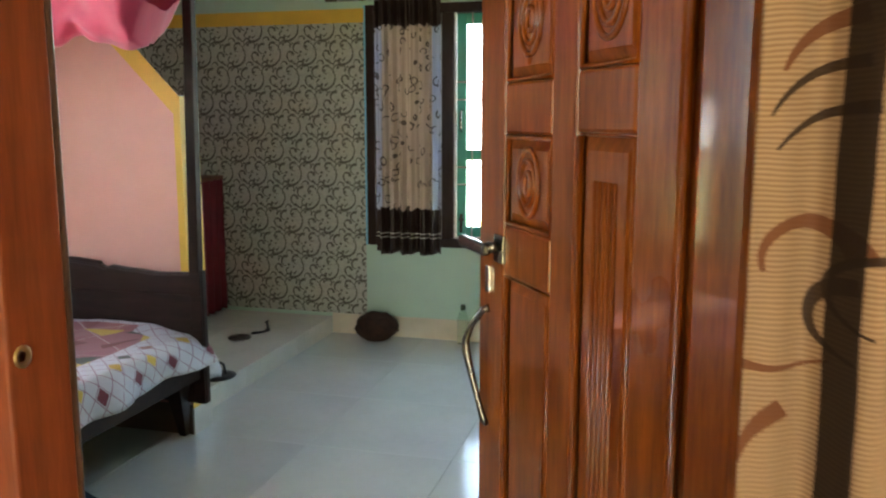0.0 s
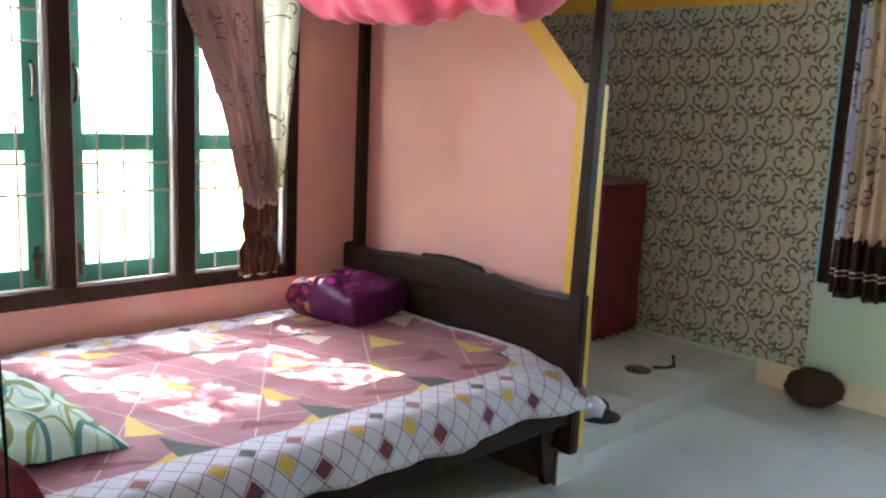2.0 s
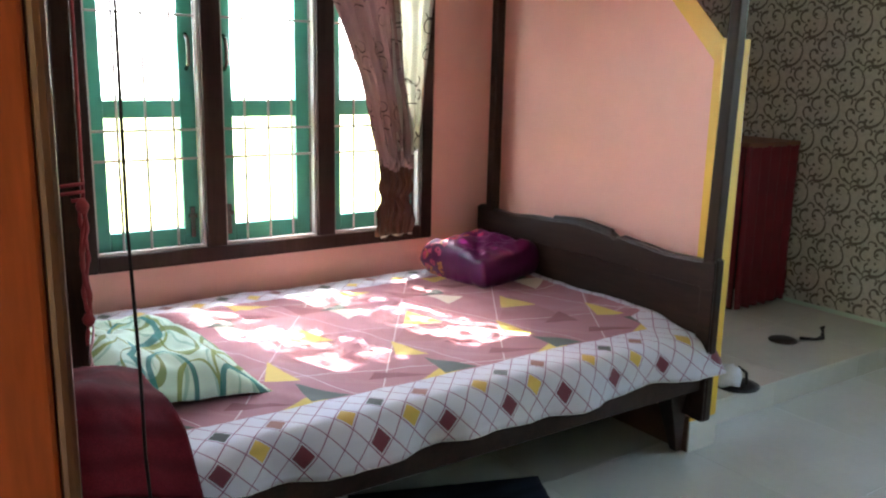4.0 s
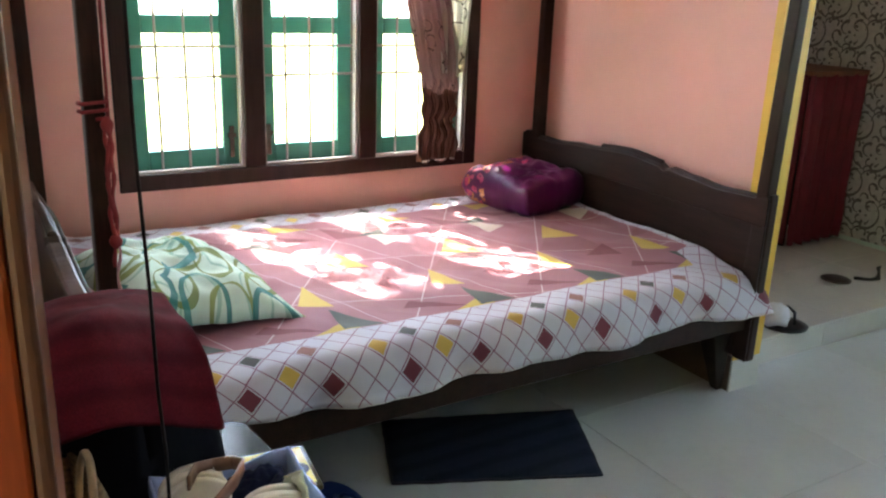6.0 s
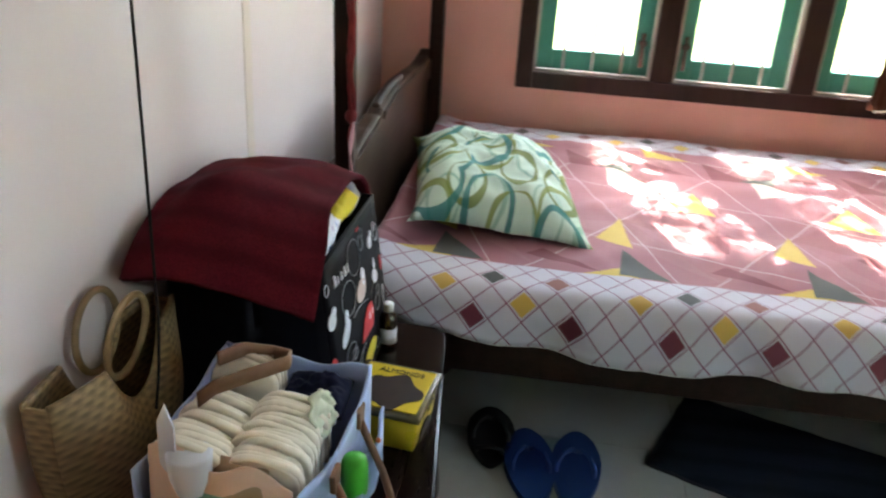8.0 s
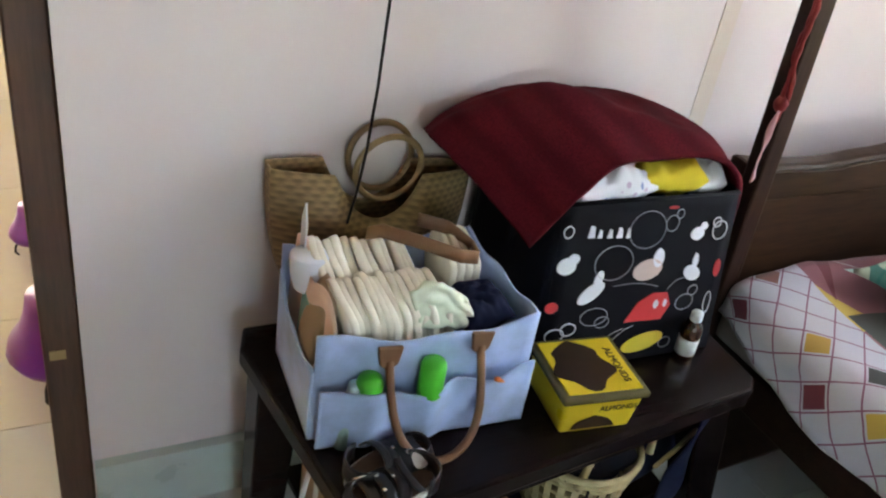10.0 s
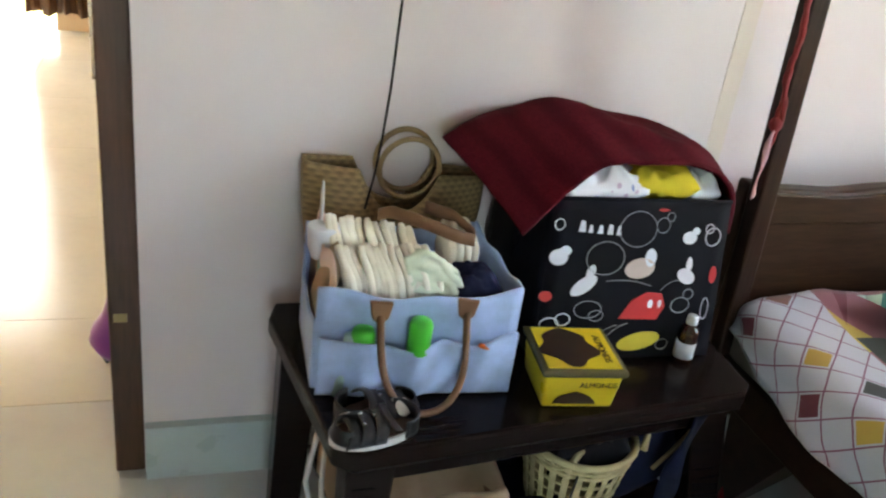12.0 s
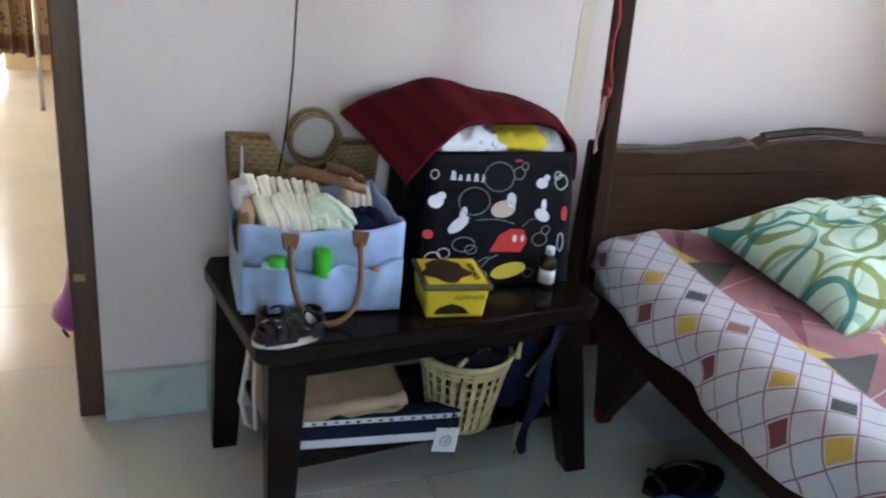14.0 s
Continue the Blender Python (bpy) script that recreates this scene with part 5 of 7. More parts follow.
bm = bmesh.new()
bmesh.ops.create_icosphere(bm, subdivisions=4, radius=1.0)
for v in bm.verts:
    c = v.co.copy()
    v.co = Vector((c.x * 0.128, c.y * 0.10, c.z * 0.088))
    v.co *= 1 + 0.12 * wob(*c, 2.2) + 0.05 * wob(*c, 6) + 0.03 * wob(*c, 17)
    v.co += Vector((-1.245, 4.885, 0.088))
zmin = min(v.co.z for v in bm.verts)
for v in bm.verts:
    v.co.z -= zmin
tube(bm, [(-1.13, 4.87, 0.085), (-1.115, 4.86, 0.09), (-1.10, 4.86, 0.075)], [0.016, 0.011, 0.004], 6)
part("coir_ball", bm, COIR, label="rough dark brown round bundle on the floor by the wall", category="bundle", smooth=True)

btl = thing("water_bottle", (-0.735, 4.95, 0), "clear plastic water bottle with a dark green cap", "bottle")
part("body", lathe(bmesh.new(), [(0.028, 0), (0.034, 0.006), (0.034, 0.06), (0.031, 0.075), (0.034, 0.09), (0.034, 0.15), (0.022, 0.185), (0.013, 0.20), (0.013, 0.212)], (-0.735, 4.95, 0), 20), PET, btl, smooth=True)
part("cap", lathe(bmesh.new(), [(0.015, 0.205), (0.015, 0.232), (0.012, 0.236)], (-0.735, 4.95, 0), 16), plain("dark_green_cap", (0.01, 0.04, 0.015), 0.4), btl, "dark green cap")

# ---- floor beside the bed ----
c4 = [Vector((-1.517, 2.015, 0)), Vector((-1.285, 2.547, 0)), Vector((-1.615, 2.71, 0)), Vector((-1.828, 2.143, 0))]


def mat_at(u, v):
    p = c4[0].lerp(c4[1], u).lerp(c4[3].lerp(c4[2], u), v)
    e = min(u, 1 - u, v, 1 - v)
    return (p.x + 0.004 * wob(p.x, p.y, 0, 20), p.y + 0.004 * wob(p.x, p.y, 3, 20), 0.003 + 0.008 * min(1, e * 20) + 0.0015 * wob(p.x, p.y, 1, 30))


part("doormat", sheet(mat_at, 40, 30), NAVY_MAT, label="worn navy blue doormat lying beside the bed", category="doormat", smooth=True, solid=0.005)
edge = [mat_at(k / 30, 0) for k in range(31)] + [mat_at(1, k / 20) for k in range(1, 21)] + [mat_at(1 - k / 30, 1) for k in range(1, 31)] + [mat_at(0, 1 - k / 20) for k in range(1, 20)]
part("binding", tube(bmesh.new(), edge, 0.0042, 6, closed=True), plain("navy_tape", (0.014, 0.020, 0.040), 0.85, var=0.2), bpy.data.objects["doormat"], "stitched dark navy edge", smooth=True)


def slipper(name, m, mat, label, group, strap_mat, size=0.25):
    t = thing(name, (0, 0, 0), label, "slipper", group)
    t.matrix_world = m
    ORG[t.name] = Vector((0, 0, 0))
    out = []
    for k in range(28):
        a = 2 * math.pi * k / 28
        x = math.cos(a) * size / 2
        w = 0.050 + 0.010 * math.cos(a) - 0.007 * math.cos(2 * a)
        out.append((x, math.sin(a) * w + 0.004 * math.cos(a)))
    part("sole", soften(prism(out, "z", 0.0, 0.018), 0.003), mat, t, local=True)
    for s in (1, -1):
        part("strap", tube(bmesh.new(), [(0.055, 0, 0.017), (0.045, s * 0.012, 0.032), (0.02, s * 0.03, 0.036), (-0.01, s * 0.042, 0.026), (-0.025, s * 0.042, 0.014)], 0.0055, 6), strap_mat, t, smooth=True, local=True)
    return t


s1 = slipper("slipper", pose(-1.440, 1.748, 0, 0, 0, 186), BLUE_RUBBER, "dark blue rubber slipper on the tiled floor", "blue slippers", BLUE_RUBBER, 0.275)
copy_thing(s1, pose(-1.452, 1.850, 0, 0, 0, 176))
s2 = slipper("sandal", pose(-1.535, 1.650, 0, 0, 0, 182), BLACK_RUBBER, "black sandal with a raised loop strap on the floor", "black sandals", BLACK_RUBBER, 0.22)
part("loop", tube(bmesh.new(), [(-0.07, -0.03, 0.015), (-0.08, -0.028, 0.035), (-0.085, 0, 0.045), (-0.08, 0.028, 0.035), (-0.07, 0.03, 0.015)], 0.005, 6), BLACK_RUBBER, s2, smooth=True, local=True)

# ---- things on the bench ----
TOP = BZ


def rounded_box(w, d, h, r=0.01, taper=1.0, seg=2):
    bm = boxes((-w / 2, w / 2, -d / 2, d / 2, 0, h))
    for v in bm.verts:
        if v.co.z < h / 2:
            v.co.x *= taper
            v.co.y *= taper
    return soften(bm, r, seg)


# straw bag against the wall
sb = thing("straw_bag", (-0.757, 1.175, TOP), "woven straw handbag with two round ring handles leaning on the wall", "handbag")


def bag_wall(yc, bulge, sink):
    """One side: its upper edge dips in the middle under the ring."""
    def f(u, v):
        x = -0.60 - 0.315 * u
        e = abs(2 * u - 1)
        topz = 0.668 - 0.02 * u - sink * max(0, 1 - (e / 0.42) ** 2) ** 0.7
        z = TOP + 0.002 + (topz - TOP) * v
        return (x - 0.05 * (1 - v) ** 2.5 * (1 if u < 0.5 else -1) * e, yc + bulge * (1 - e ** 2.5) * math.sin(math.pi * (0.15 + 0.75 * (1 - v))) , z)
    return f


part("side", sheet(bag_wall(1.190, 0.05, 0.072), 36, 16), STRAW, sb, smooth=True, solid=0.006)
part("side", sheet(bag_wall(1.160, -0.018, 0.072), 36, 16), STRAW, sb, smooth=True, solid=0.006)
part("gusset", sheet(lambda u, v: (-0.602 - 0.05 * (1 - v) ** 2.5, 1.160 + 0.030 * u, TOP + 0.004 + 0.24 * v), 4, 10), STRAW, sb, smooth=True, solid=0.005)
part("gusset", sheet(lambda u, v: (-0.913 + 0.05 * (1 - v) ** 2.5, 1.160 + 0.030 * u, TOP + 0.004 + 0.22 * v), 4, 10), STRAW, sb, smooth=True, solid=0.005)
part("base", boxes((-0.865, -0.65, 1.145, 1.21, TOP + 0.001, TOP + 0.008)), STRAW, sb)
for yc, dx, tilt in ((1.192, -0.012, 0.14), (1.150, -0.014, -0.03)):
    ring = [(-0.766 + dx + 0.052 * math.cos(a), yc + tilt * 0.05 * math.sin(a), 0.660 + 0.055 * math.sin(a)) for a in [2 * math.pi * k / 36 for k in range(36)]]
    part("ring_handle", tube(bmesh.new(), ring, 0.0050, 8, closed=True), RING, sb, "bound round handle", smooth=True)

# black printed storage bag
KX0, KX1, KY0, KY1, KZ = -1.272, -0.952, 1.165, 1.432, 0.695
LEAN = 0.036                             # the bag narrows towards its rim
kb = thing("storage_bag", (-1.10, 1.31, TOP), "black canvas storage bag with white, red and yellow printed shapes", "storage bag")


def bag_panel(p, q, n=14, bow=0.006):
    a, b = Vector(p), Vector(q)
    nrm = Vector((b.y - a.y, a.x - b.x, 0)).normalized()

    def f(u, v):
        w = a.lerp(b, u)
        w = Vector((w.x + (0.012 * v if w.x < -1.1 else -0.004 * v), w.y - (LEAN * v if w.y > 1.3 else 0.0), w.z))
        return w + nrm * bow * math.sin(math.pi * u) * math.sin(math.pi * v) + Vector((0, 0, 0.002 + (KZ - TOP - 0.002 + 0.004 * wob(u * 3, v, p[0], 2)) * v))
    return sheet(f, n, n)


corn = [(KX0, KY0, TOP), (KX1, KY0, TOP), (KX1, KY1, TOP), (KX0 - 0.004, KY1 + 0.012, TOP)]
for k in range(4):
    part("panel", bag_panel(corn[k], corn[(k + 1) % 4]), BLACKBAG, kb, smooth=True, solid=0.004)
part("base", boxes((KX0, KX1, KY0, KY1, TOP + 0.001, TOP + 0.005)), BLACKBAG, kb)
part("rim", tube(bmesh.new(), [(x + (0.012 if x < -1.1 else -0.004), y - (LEAN if y > 1.3 else 0), KZ) for x, y, _ in corn], 0.004, 6, closed=True), BLACKBAG, kb, smooth=True)


def decal(pts, mat, label=""):
    """A flat printed shape on the bag's front; pts in shares of its width (from the doorway side) and height."""
    bm = bmesh.new()
    vs = []
    for u, v in pts:
        x = KX1 + (KX0 - KX1) * u
        bow = 0.006 * math.sin(math.pi * u) * math.sin(math.pi * v)
        vs.append(bm.verts.new((x + 0.012 * u * v, KY1 + 0.012 * u + bow + 0.0035 - LEAN * v, TOP + (KZ - TOP) * v)))
    f = bm.faces.new(vs)
    r = bmesh.ops.extrude_face_region(bm, geom=[f])
    for e in r["geom"]:
        if isinstance(e, bmesh.types.BMVert):
            e.co.y -= 0.002
    part("print", bm, mat, kb, label)


def oval(cx, cy, rx, ry, n=20, tilt=0.0):
    c, s = math.cos(tilt), math.sin(tilt)
    return [(cx + rx * math.cos(a) * c - ry * math.sin(a) * s, cy + rx * math.cos(a) * s + ry * math.sin(a) * c) for a in [2 * math.pi * k / n for k in range(n)]]


def outline(cx, cy, rx, ry, mat=GREYPRINT, r=0.0008):
    ps = []
    for u, v in oval(cx, cy, rx, ry, 24):
        x = KX1 + (KX0 - KX1) * u
        ps.append((x + 0.012 * u * v, KY1 + 0.012 * u + 0.006 * math.sin(math.pi * u) * math.sin(math.pi * v) + 0.003 - LEAN * v, TOP + (KZ - TOP) * v))
    part("print_line", tube(bmesh.new(), ps, r, 5, closed=True), mat, kb, smooth=True)


decal(oval(0.52, 0.60, 0.085, 0.062, tilt=0.2), plain("cream_print", (0.62, 0.48, 0.42), 0.6), "cream printed oval")
decal(oval(0.575, 0.665, 0.032, 0.055), WHITEPRINT, "white printed shape")
decal(oval(0.22, 0.49, 0.085, 0.040, tilt=0.75), WHITEPRINT, "white printed shape")
decal(oval(0.25, 0.575, 0.022, 0.045, tilt=-0.3), WHITEPRINT, "white printed shape")
decal(oval(0.80, 0.545, 0.060, 0.042, tilt=-0.7), WHITEPRINT, "white printed shape")
decal(oval(0.81, 0.62, 0.018, 0.045), WHITEPRINT, "white printed shape")
decal(oval(0.065, 0.66, 0.050, 0.048), WHITEPRINT, "white printed shape")
decal(oval(0.10, 0.70, 0.030, 0.028), WHITEPRINT, "white printed shape")
decal(oval(0.79, 0.785, 0.042, 0.038), WHITEPRINT, "white printed shape")
decal(oval(0.825, 0.825, 0.022, 0.022), WHITEPRINT, "white printed shape")
decal([(0.44, 0.28), (0.66, 0.27), (0.70, 0.36), (0.67, 0.44), (0.58, 0.45), (0.50, 0.40)], REDPRINT, "red printed shape")
decal(oval(0.61, 0.375, 0.016, 0.028), WHITEPRINT, "white printed dot")
decal(oval(0.665, 0.375, 0.012, 0.026), WHITEPRINT, "white printed dot")
decal(oval(0.36, 0.10, 0.085, 0.055, tilt=-0.5), YELLOWPRINT, "yellow printed oval")
decal(oval(0.58, 0.125, 0.125, 0.058, tilt=0.25), YELLOWPRINT, "yellow printed oval")
decal(oval(0.022, 0.42, 0.035, 0.032), REDPRINT, "red printed shape")
decal(oval(0.965, 0.55, 0.022, 0.055), REDPRINT, "red printed shape")
decal(oval(0.62, 0.95, 0.03, 0.008), REDPRINT, "thin red printed stroke")
for k, (w0, h0) in enumerate(((0.045, 0.06), (0.03, 0.035), (0.035, 0.035), (0.04, 0.04), (0.03, 0.035))):
    a = 0.155 + 0.052 * k
    decal([(a, 0.815 - 0.004 * k), (a + w0 * 0.8, 0.815 - 0.004 * k), (a + w0 * 0.7, 0.815 + h0), (a + 0.01, 0.82 + h0)], WHITEPRINT, "pale printed bar of writing")
outline(0.485, 0.835, 0.105, 0.105)
outline(0.32, 0.66, 0.105, 0.10)
outline(0.06, 0.245, 0.050, 0.040, WHITEPRINT, 0.0011)
outline(0.13, 0.275, 0.040, 0.038, WHITEPRINT, 0.0011)
outline(0.26, 0.34, 0.075, 0.055)
outline(0.31, 0.30, 0.04, 0.035)
outline(0.79, 0.36, 0.055, 0.050, GREYPRINT, 0.0009)
outline(0.83, 0.43, 0.030, 0.032, GREYPRINT, 0.0009)
outline(0.625, 0.86, 0.038, 0.045, GREYPRINT, 0.0009)
outline(0.665, 0.91, 0.022, 0.026, GREYPRINT, 0.0009)
outline(0.93, 0.79, 0.045, 0.055, WHITEPRINT, 0.0011)
outline(0.905, 0.84, 0.024, 0.028, WHITEPRINT, 0.0011)
outline(0.05, 0.855, 0.026, 0.032, WHITEPRINT, 0.0010)
outline(0.945, 0.33, 0.022, 0.07, WHITEPRINT, 0.0009)
outline(0.72, 0.10, 0.035, 0.035)
for u0, v0, u1, v1 in ((0.44, 0.24, 0.30, 0.13), (0.50, 0.25, 0.38, 0.15), (0.34, 0.52, 0.60, 0.49), (0.66, 0.46, 0.76, 0.52)):
    ps = []
    for k in range(7):
        a, c = u0 + (u1 - u0) * k / 6, v0 + (v1 - v0) * k / 6 + 0.02 * math.sin(math.pi * k / 6)
        ps.append((KX1 + (KX0 - KX1) * a + 0.012 * a * c, KY1 + 0.012 * a + 0.006 * math.sin(math.pi * a) * math.sin(math.pi * c) + 0.003 - LEAN * c, TOP + (KZ - TOP) * c))
    part("print_line", tube(bmesh.new(), ps, 0.0007, 5), GREYPRINT, kb, smooth=True)

# clothes in the bag
cushion("folded_cloth", 0.16, 0.10, 0.07, pose(-1.052, 1.350, 0.664, 10, 0, 4), MUSLIN, "crumpled white baby cloth with faint blue print in the bag", "cloth", lump=0.022, seed=1.0, n=40, fine=4.5)
cushion("folded_cloth", 0.12, 0.09, 0.065, pose(-1.155, 1.352, 0.674, 8, 0, -6), YELLOWCLOTH, "bright yellow terry cloth rolled in the bag", "cloth", lump=0.018, seed=3.0, n=40, fine=3.0)
cushion("folded_cloth", 0.06, 0.08, 0.06, pose(-1.228, 1.350, 0.668, 0, 0, 0), WHITECLOTH, "small white cloth in the bag", "cloth", lump=0.018, seed=4.0, n=26, fine=5.0)
cushion("folded_cloth", 0.24, 0.15, 0.08, pose(-1.12, 1.25, 0.655, 0, 0, 0), MUSLIN, "pale baby clothes heaped in the bag", "cloth", lump=0.02, seed=8.0, n=18)


# maroon towel over the bag
TOWEL = [[(-0.850, 0.700), (-0.880, 0.728), (-0.930, 0.752), (-1.000, 0.768), (-1.080, 0.763), (-1.160, 0.758), (-1.245, 0.738), (-1.288, 0.690)],
         [(-0.822, 0.722), (-0.870, 0.752), (-0.940, 0.780), (-1.015, 0.794), (-1.100, 0.780), (-1.180, 0.772), (-1.258, 0.747), (-1.295, 0.705)],
         [(-0.868, 0.684), (-0.905, 0.726), (-0.955, 0.762), (-1.020, 0.786), (-1.100, 0.778), (-1.180, 0.770), (-1.265, 0.738), (-1.293, 0.672)],
         [(-0.912, 0.634), (-0.944, 0.672), (-0.982, 0.714), (-1.035, 0.750), (-1.105, 0.752), (-1.200, 0.750), (-1.268, 0.716), (-1.283, 0.635)]]


def glide(ps, t):
    """A smooth curve through evenly spaced points."""
    k = min(int(t * (len(ps) - 1)), len(ps) - 2)
    f = t * (len(ps) - 1) - k
    a, b, c, d = (Vector(ps[min(max(k + i, 0), len(ps) - 1)]) for i in (-1, 0, 1, 2))
    return 0.5 * (2 * b + (c - a) * f + (2 * a - 5 * b + 4 * c - d) * f * f + (3 * b - a - 3 * c + d) * f * f * f)


def towel_at(u, v):
    """u: from the hem by the straw bag over the heap to the bed side; v: from the wall to the front."""
    x, z = glide([glide(row, u) for row in TOWEL], v)
    y = 1.152 + 0.250 * v - 0.014 * math.sin(math.pi * min(1, max(0, (u - 0.3) / 0.6))) * v
    soft = min(1, 6 * v) * min(1, 6 * (1 - v))
    z += soft * (0.006 * wob(x * 2, y * 2, 3, 5) + 0.004 * wob(x, y, 9, 17) + 0.007 * max(0, math.sin(u * 9 - v * 6 + 1.5 * wob(x, y, 2, 4))) ** 4) + 0.0015 * wob(x, y, 4, 60)
    x += 0.005 * wob(z, y, 2, 9)
    return (x, y, z)


part("towel", sheet(towel_at, 60, 40), MAROON_TERRY, label="maroon terry towel draped over the storage bag", category="towel", smooth=True, solid=0.008)

# felt organiser
TX0, TX1, TY0, TY1 = -0.884, -0.590, 1.285, 1.480
tote = thing("organiser_bag", (-0.737, 1.39, TOP), "pale blue felt nappy organiser with tan leather handles", "organiser bag")


def felt_panel(p, q, h0, h1, bow):
    a, b = Vector(p), Vector(q)
    nrm = Vector((b.y - a.y, a.x - b.x, 0)).normalized()

    def f(u, v):
        w = a.lerp(b, u) + nrm * bow * math.sin(math.pi * u) * v
        return w + Vector((0, 0, 0.002 + (h0 + (h1 - h0) * u - TOP - 0.01 * math.sin(math.pi * u)) * v + 0.004 * v * math.sin(u * 14)))
    return sheet(f, 20, 12)


tc = [(TX0 + 0.008, TY0, TOP), (TX1 - 0.004, TY0, TOP), (TX1 + 0.004, TY1 - 0.012, TOP), (TX0, TY1 + 0.012, TOP)]
hs = [(0.60, 0.60), (0.565, 0.530), (0.588, 0.588), (0.588, 0.60)]
for k in range(4):
    part("panel", felt_panel(tc[k], tc[(k + 1) % 4], *hs[k], (0.004, 0.006, 0.012, 0.006)[k]), FELT, tote, smooth=True, solid=0.004)
part("base", prism([(x, y) for x, y, _ in tc], "z", TOP + 0.001, TOP + 0.005), FELT, tote)
# outer pocket with a wavy rim
A2, B2 = Vector((TX1 + 0.002, TY1 - 0.004, TOP)), Vector((TX0 + 0.004, TY1 + 0.02, TOP))


def pocket_at(u, v):
    full = 0.012 + (0.022 * math.exp(-((u - 0.21) / 0.10) ** 2) + 0.022 * math.exp(-((u - 0.48) / 0.10) ** 2) + 0.010 * math.exp(-((u - 0.80) / 0.10) ** 2)) * v ** 0.12
    rim = 0.100 - 0.012 * math.sin(math.pi * u) - 0.006 * math.sin(u * 17 + 1)
    return A2.lerp(B2, u) + Vector((0, full + 0.002 * wob(u * 4, v * 2, 1, 3), 0.004 + rim * v))


part("pocket", sheet(pocket_at, 48, 12), FELT, tote, smooth=True, solid=0.004)


def handle(y, x0, x1, z, drop, out):
    ps = []
    for k in range(25):
        t = k / 24
        a = math.pi * t
        ps.append((x0 + (x1 - x0) * (0.5 - 0.5 * math.cos(a)) if 0 < t < 1 else (x0 if t == 0 else x1), y + out * math.sin(a) ** 0.6, z - drop * math.sin(a) ** 0.55))
    return ps


part("handle", tube(bmesh.new(), handle(1.497, -0.672, -0.800, 0.558, 0.130, 0.060), 0.0055, 8), LEATHER, tote, "tan leather handle hanging down", smooth=True)
for x in (-0.672, -0.800):
    part("tab", soften(prism([(x - 0.017, 0.578), (x + 0.017, 0.582), (x + 0.012, 0.553), (x, 0.543), (x - 0.012, 0.553)], "y", 1.493, 1.500), 0.0015, 1), LEATHER, tote, "tan leather tab")
STRAP = [Vector(p) for p in ((-0.700, 1.318, 0.622), (-0.715, 1.335, 0.634), (-0.755, 1.372, 0.634), (-0.805, 1.398, 0.622), (-0.835, 1.392, 0.612), (-0.840, 1.365, 0.612), (-0.815, 1.335, 0.628), (-0.775, 1.315, 0.634))]


def strap_at(u, v):
    s = u * (len(STRAP) - 1)
    k = min(int(s), len(STRAP) - 2)
    return STRAP[k].lerp(STRAP[k + 1], s - k) + Vector((0, 0, 0.020 * v))


part("handle", sheet(strap_at, 42, 2), LEATHER, tote, "flat tan leather handle lying across", smooth=True, solid=0.004)

# nappies
dome = [(-0.044, 0.0), (0.044, 0.0), (0.047, 0.05)] + [(0.047 * math.cos(a), 0.066 + 0.040 * math.sin(a)) for a in [math.pi * k / 10 for k in range(11)]] + [(-0.047, 0.05)]
dmesh = soften(prism(dome, "x", -0.0052, 0.0052), 0.0038, 2)
for v in dmesh.verts:
    v.co.x += 0.0025 * math.sin(v.co.z * 60) + 0.002 * math.sin(v.co.y * 70)
d0 = part("nappy", dmesh, DIAPER, label="folded cream-white nappy packed in the organiser", category="nappy", group="nappies in the organiser", smooth=True, local=True)
d0.matrix_world = pose(-0.640, 1.418, 0.520, 0, 10, 3)
for k in range(1, 16):
    copy_thing(d0, pose(-0.640 - 0.0092 * k, 1.418 + 0.004 * math.sin(k * 2.1), 0.520 + 0.002 * math.sin(k * 1.7), 2 * math.sin(k * 2.7), 14 + 1.5 * math.sin(k), 2 + 2.5 * math.sin(k * 1.3)))
for k in range(15):
    copy_thing(d0, pose(-0.640 - 0.0094 * k, 1.334 + 0.004 * math.sin(k * 1.1), 0.532 - 0.0015 * k + 0.002 * math.sin(k * 2.3), 2 * math.sin(k * 1.7), 12 + 2 * math.sin(k * 1.9), -3 + 2.5 * math.sin(k)))
for k in range(4):
    copy_thing(d0, pose(-0.815 - 0.0108 * k, 1.335, 0.522 + 0.003 * (k % 2), 0, 4, 2 * k - 3))

# cards, packets and bottles in the organiser
part("spatula", soften(prism([(1.308, 0.53), (1.328, 0.53), (1.331, 0.660), (1.322, 0.69), (1.311, 0.665)], "x", -0.612, -0.609), 0.0008, 1), WHITEPRINT, label="white plastic spatula standing in the organiser", category="spatula")
cp = thing("card_packet", (-0.608, 1.375, 0.43), "peach paper packet with a teal printed patch in the organiser", "packet")
part("paper", sheet(lambda u, v: (-0.6005 - 0.010 * v * v - 0.004 * math.sin(u * 9), 1.298 + 0.165 * u, 0.43 + (0.200 - 0.03 * u + 0.010 * math.sin(u * 11)) * v), 20, 10), PEACH, cp, smooth=True, solid=0.003)
part("print", sheet(lambda u, v: (-0.5975 - 0.010 * (0.45 + 0.45 * v) ** 2 - 0.004 * math.sin((0.28 + 0.36 * u) * 9), 1.298 + 0.165 * (0.28 + 0.36 * u), 0.43 + 0.165 * (0.45 + 0.45 * v)), 8, 6), TEAL, cp, "teal printed patch", solid=0.001)
cushion("wipes_packet", 0.07, 0.12, 0.03, pose(-0.625, 1.40, 0.555, 75, 0, 85), KRAFT, "tan paper packet in the organiser", "packet", lump=0.004, n=12)
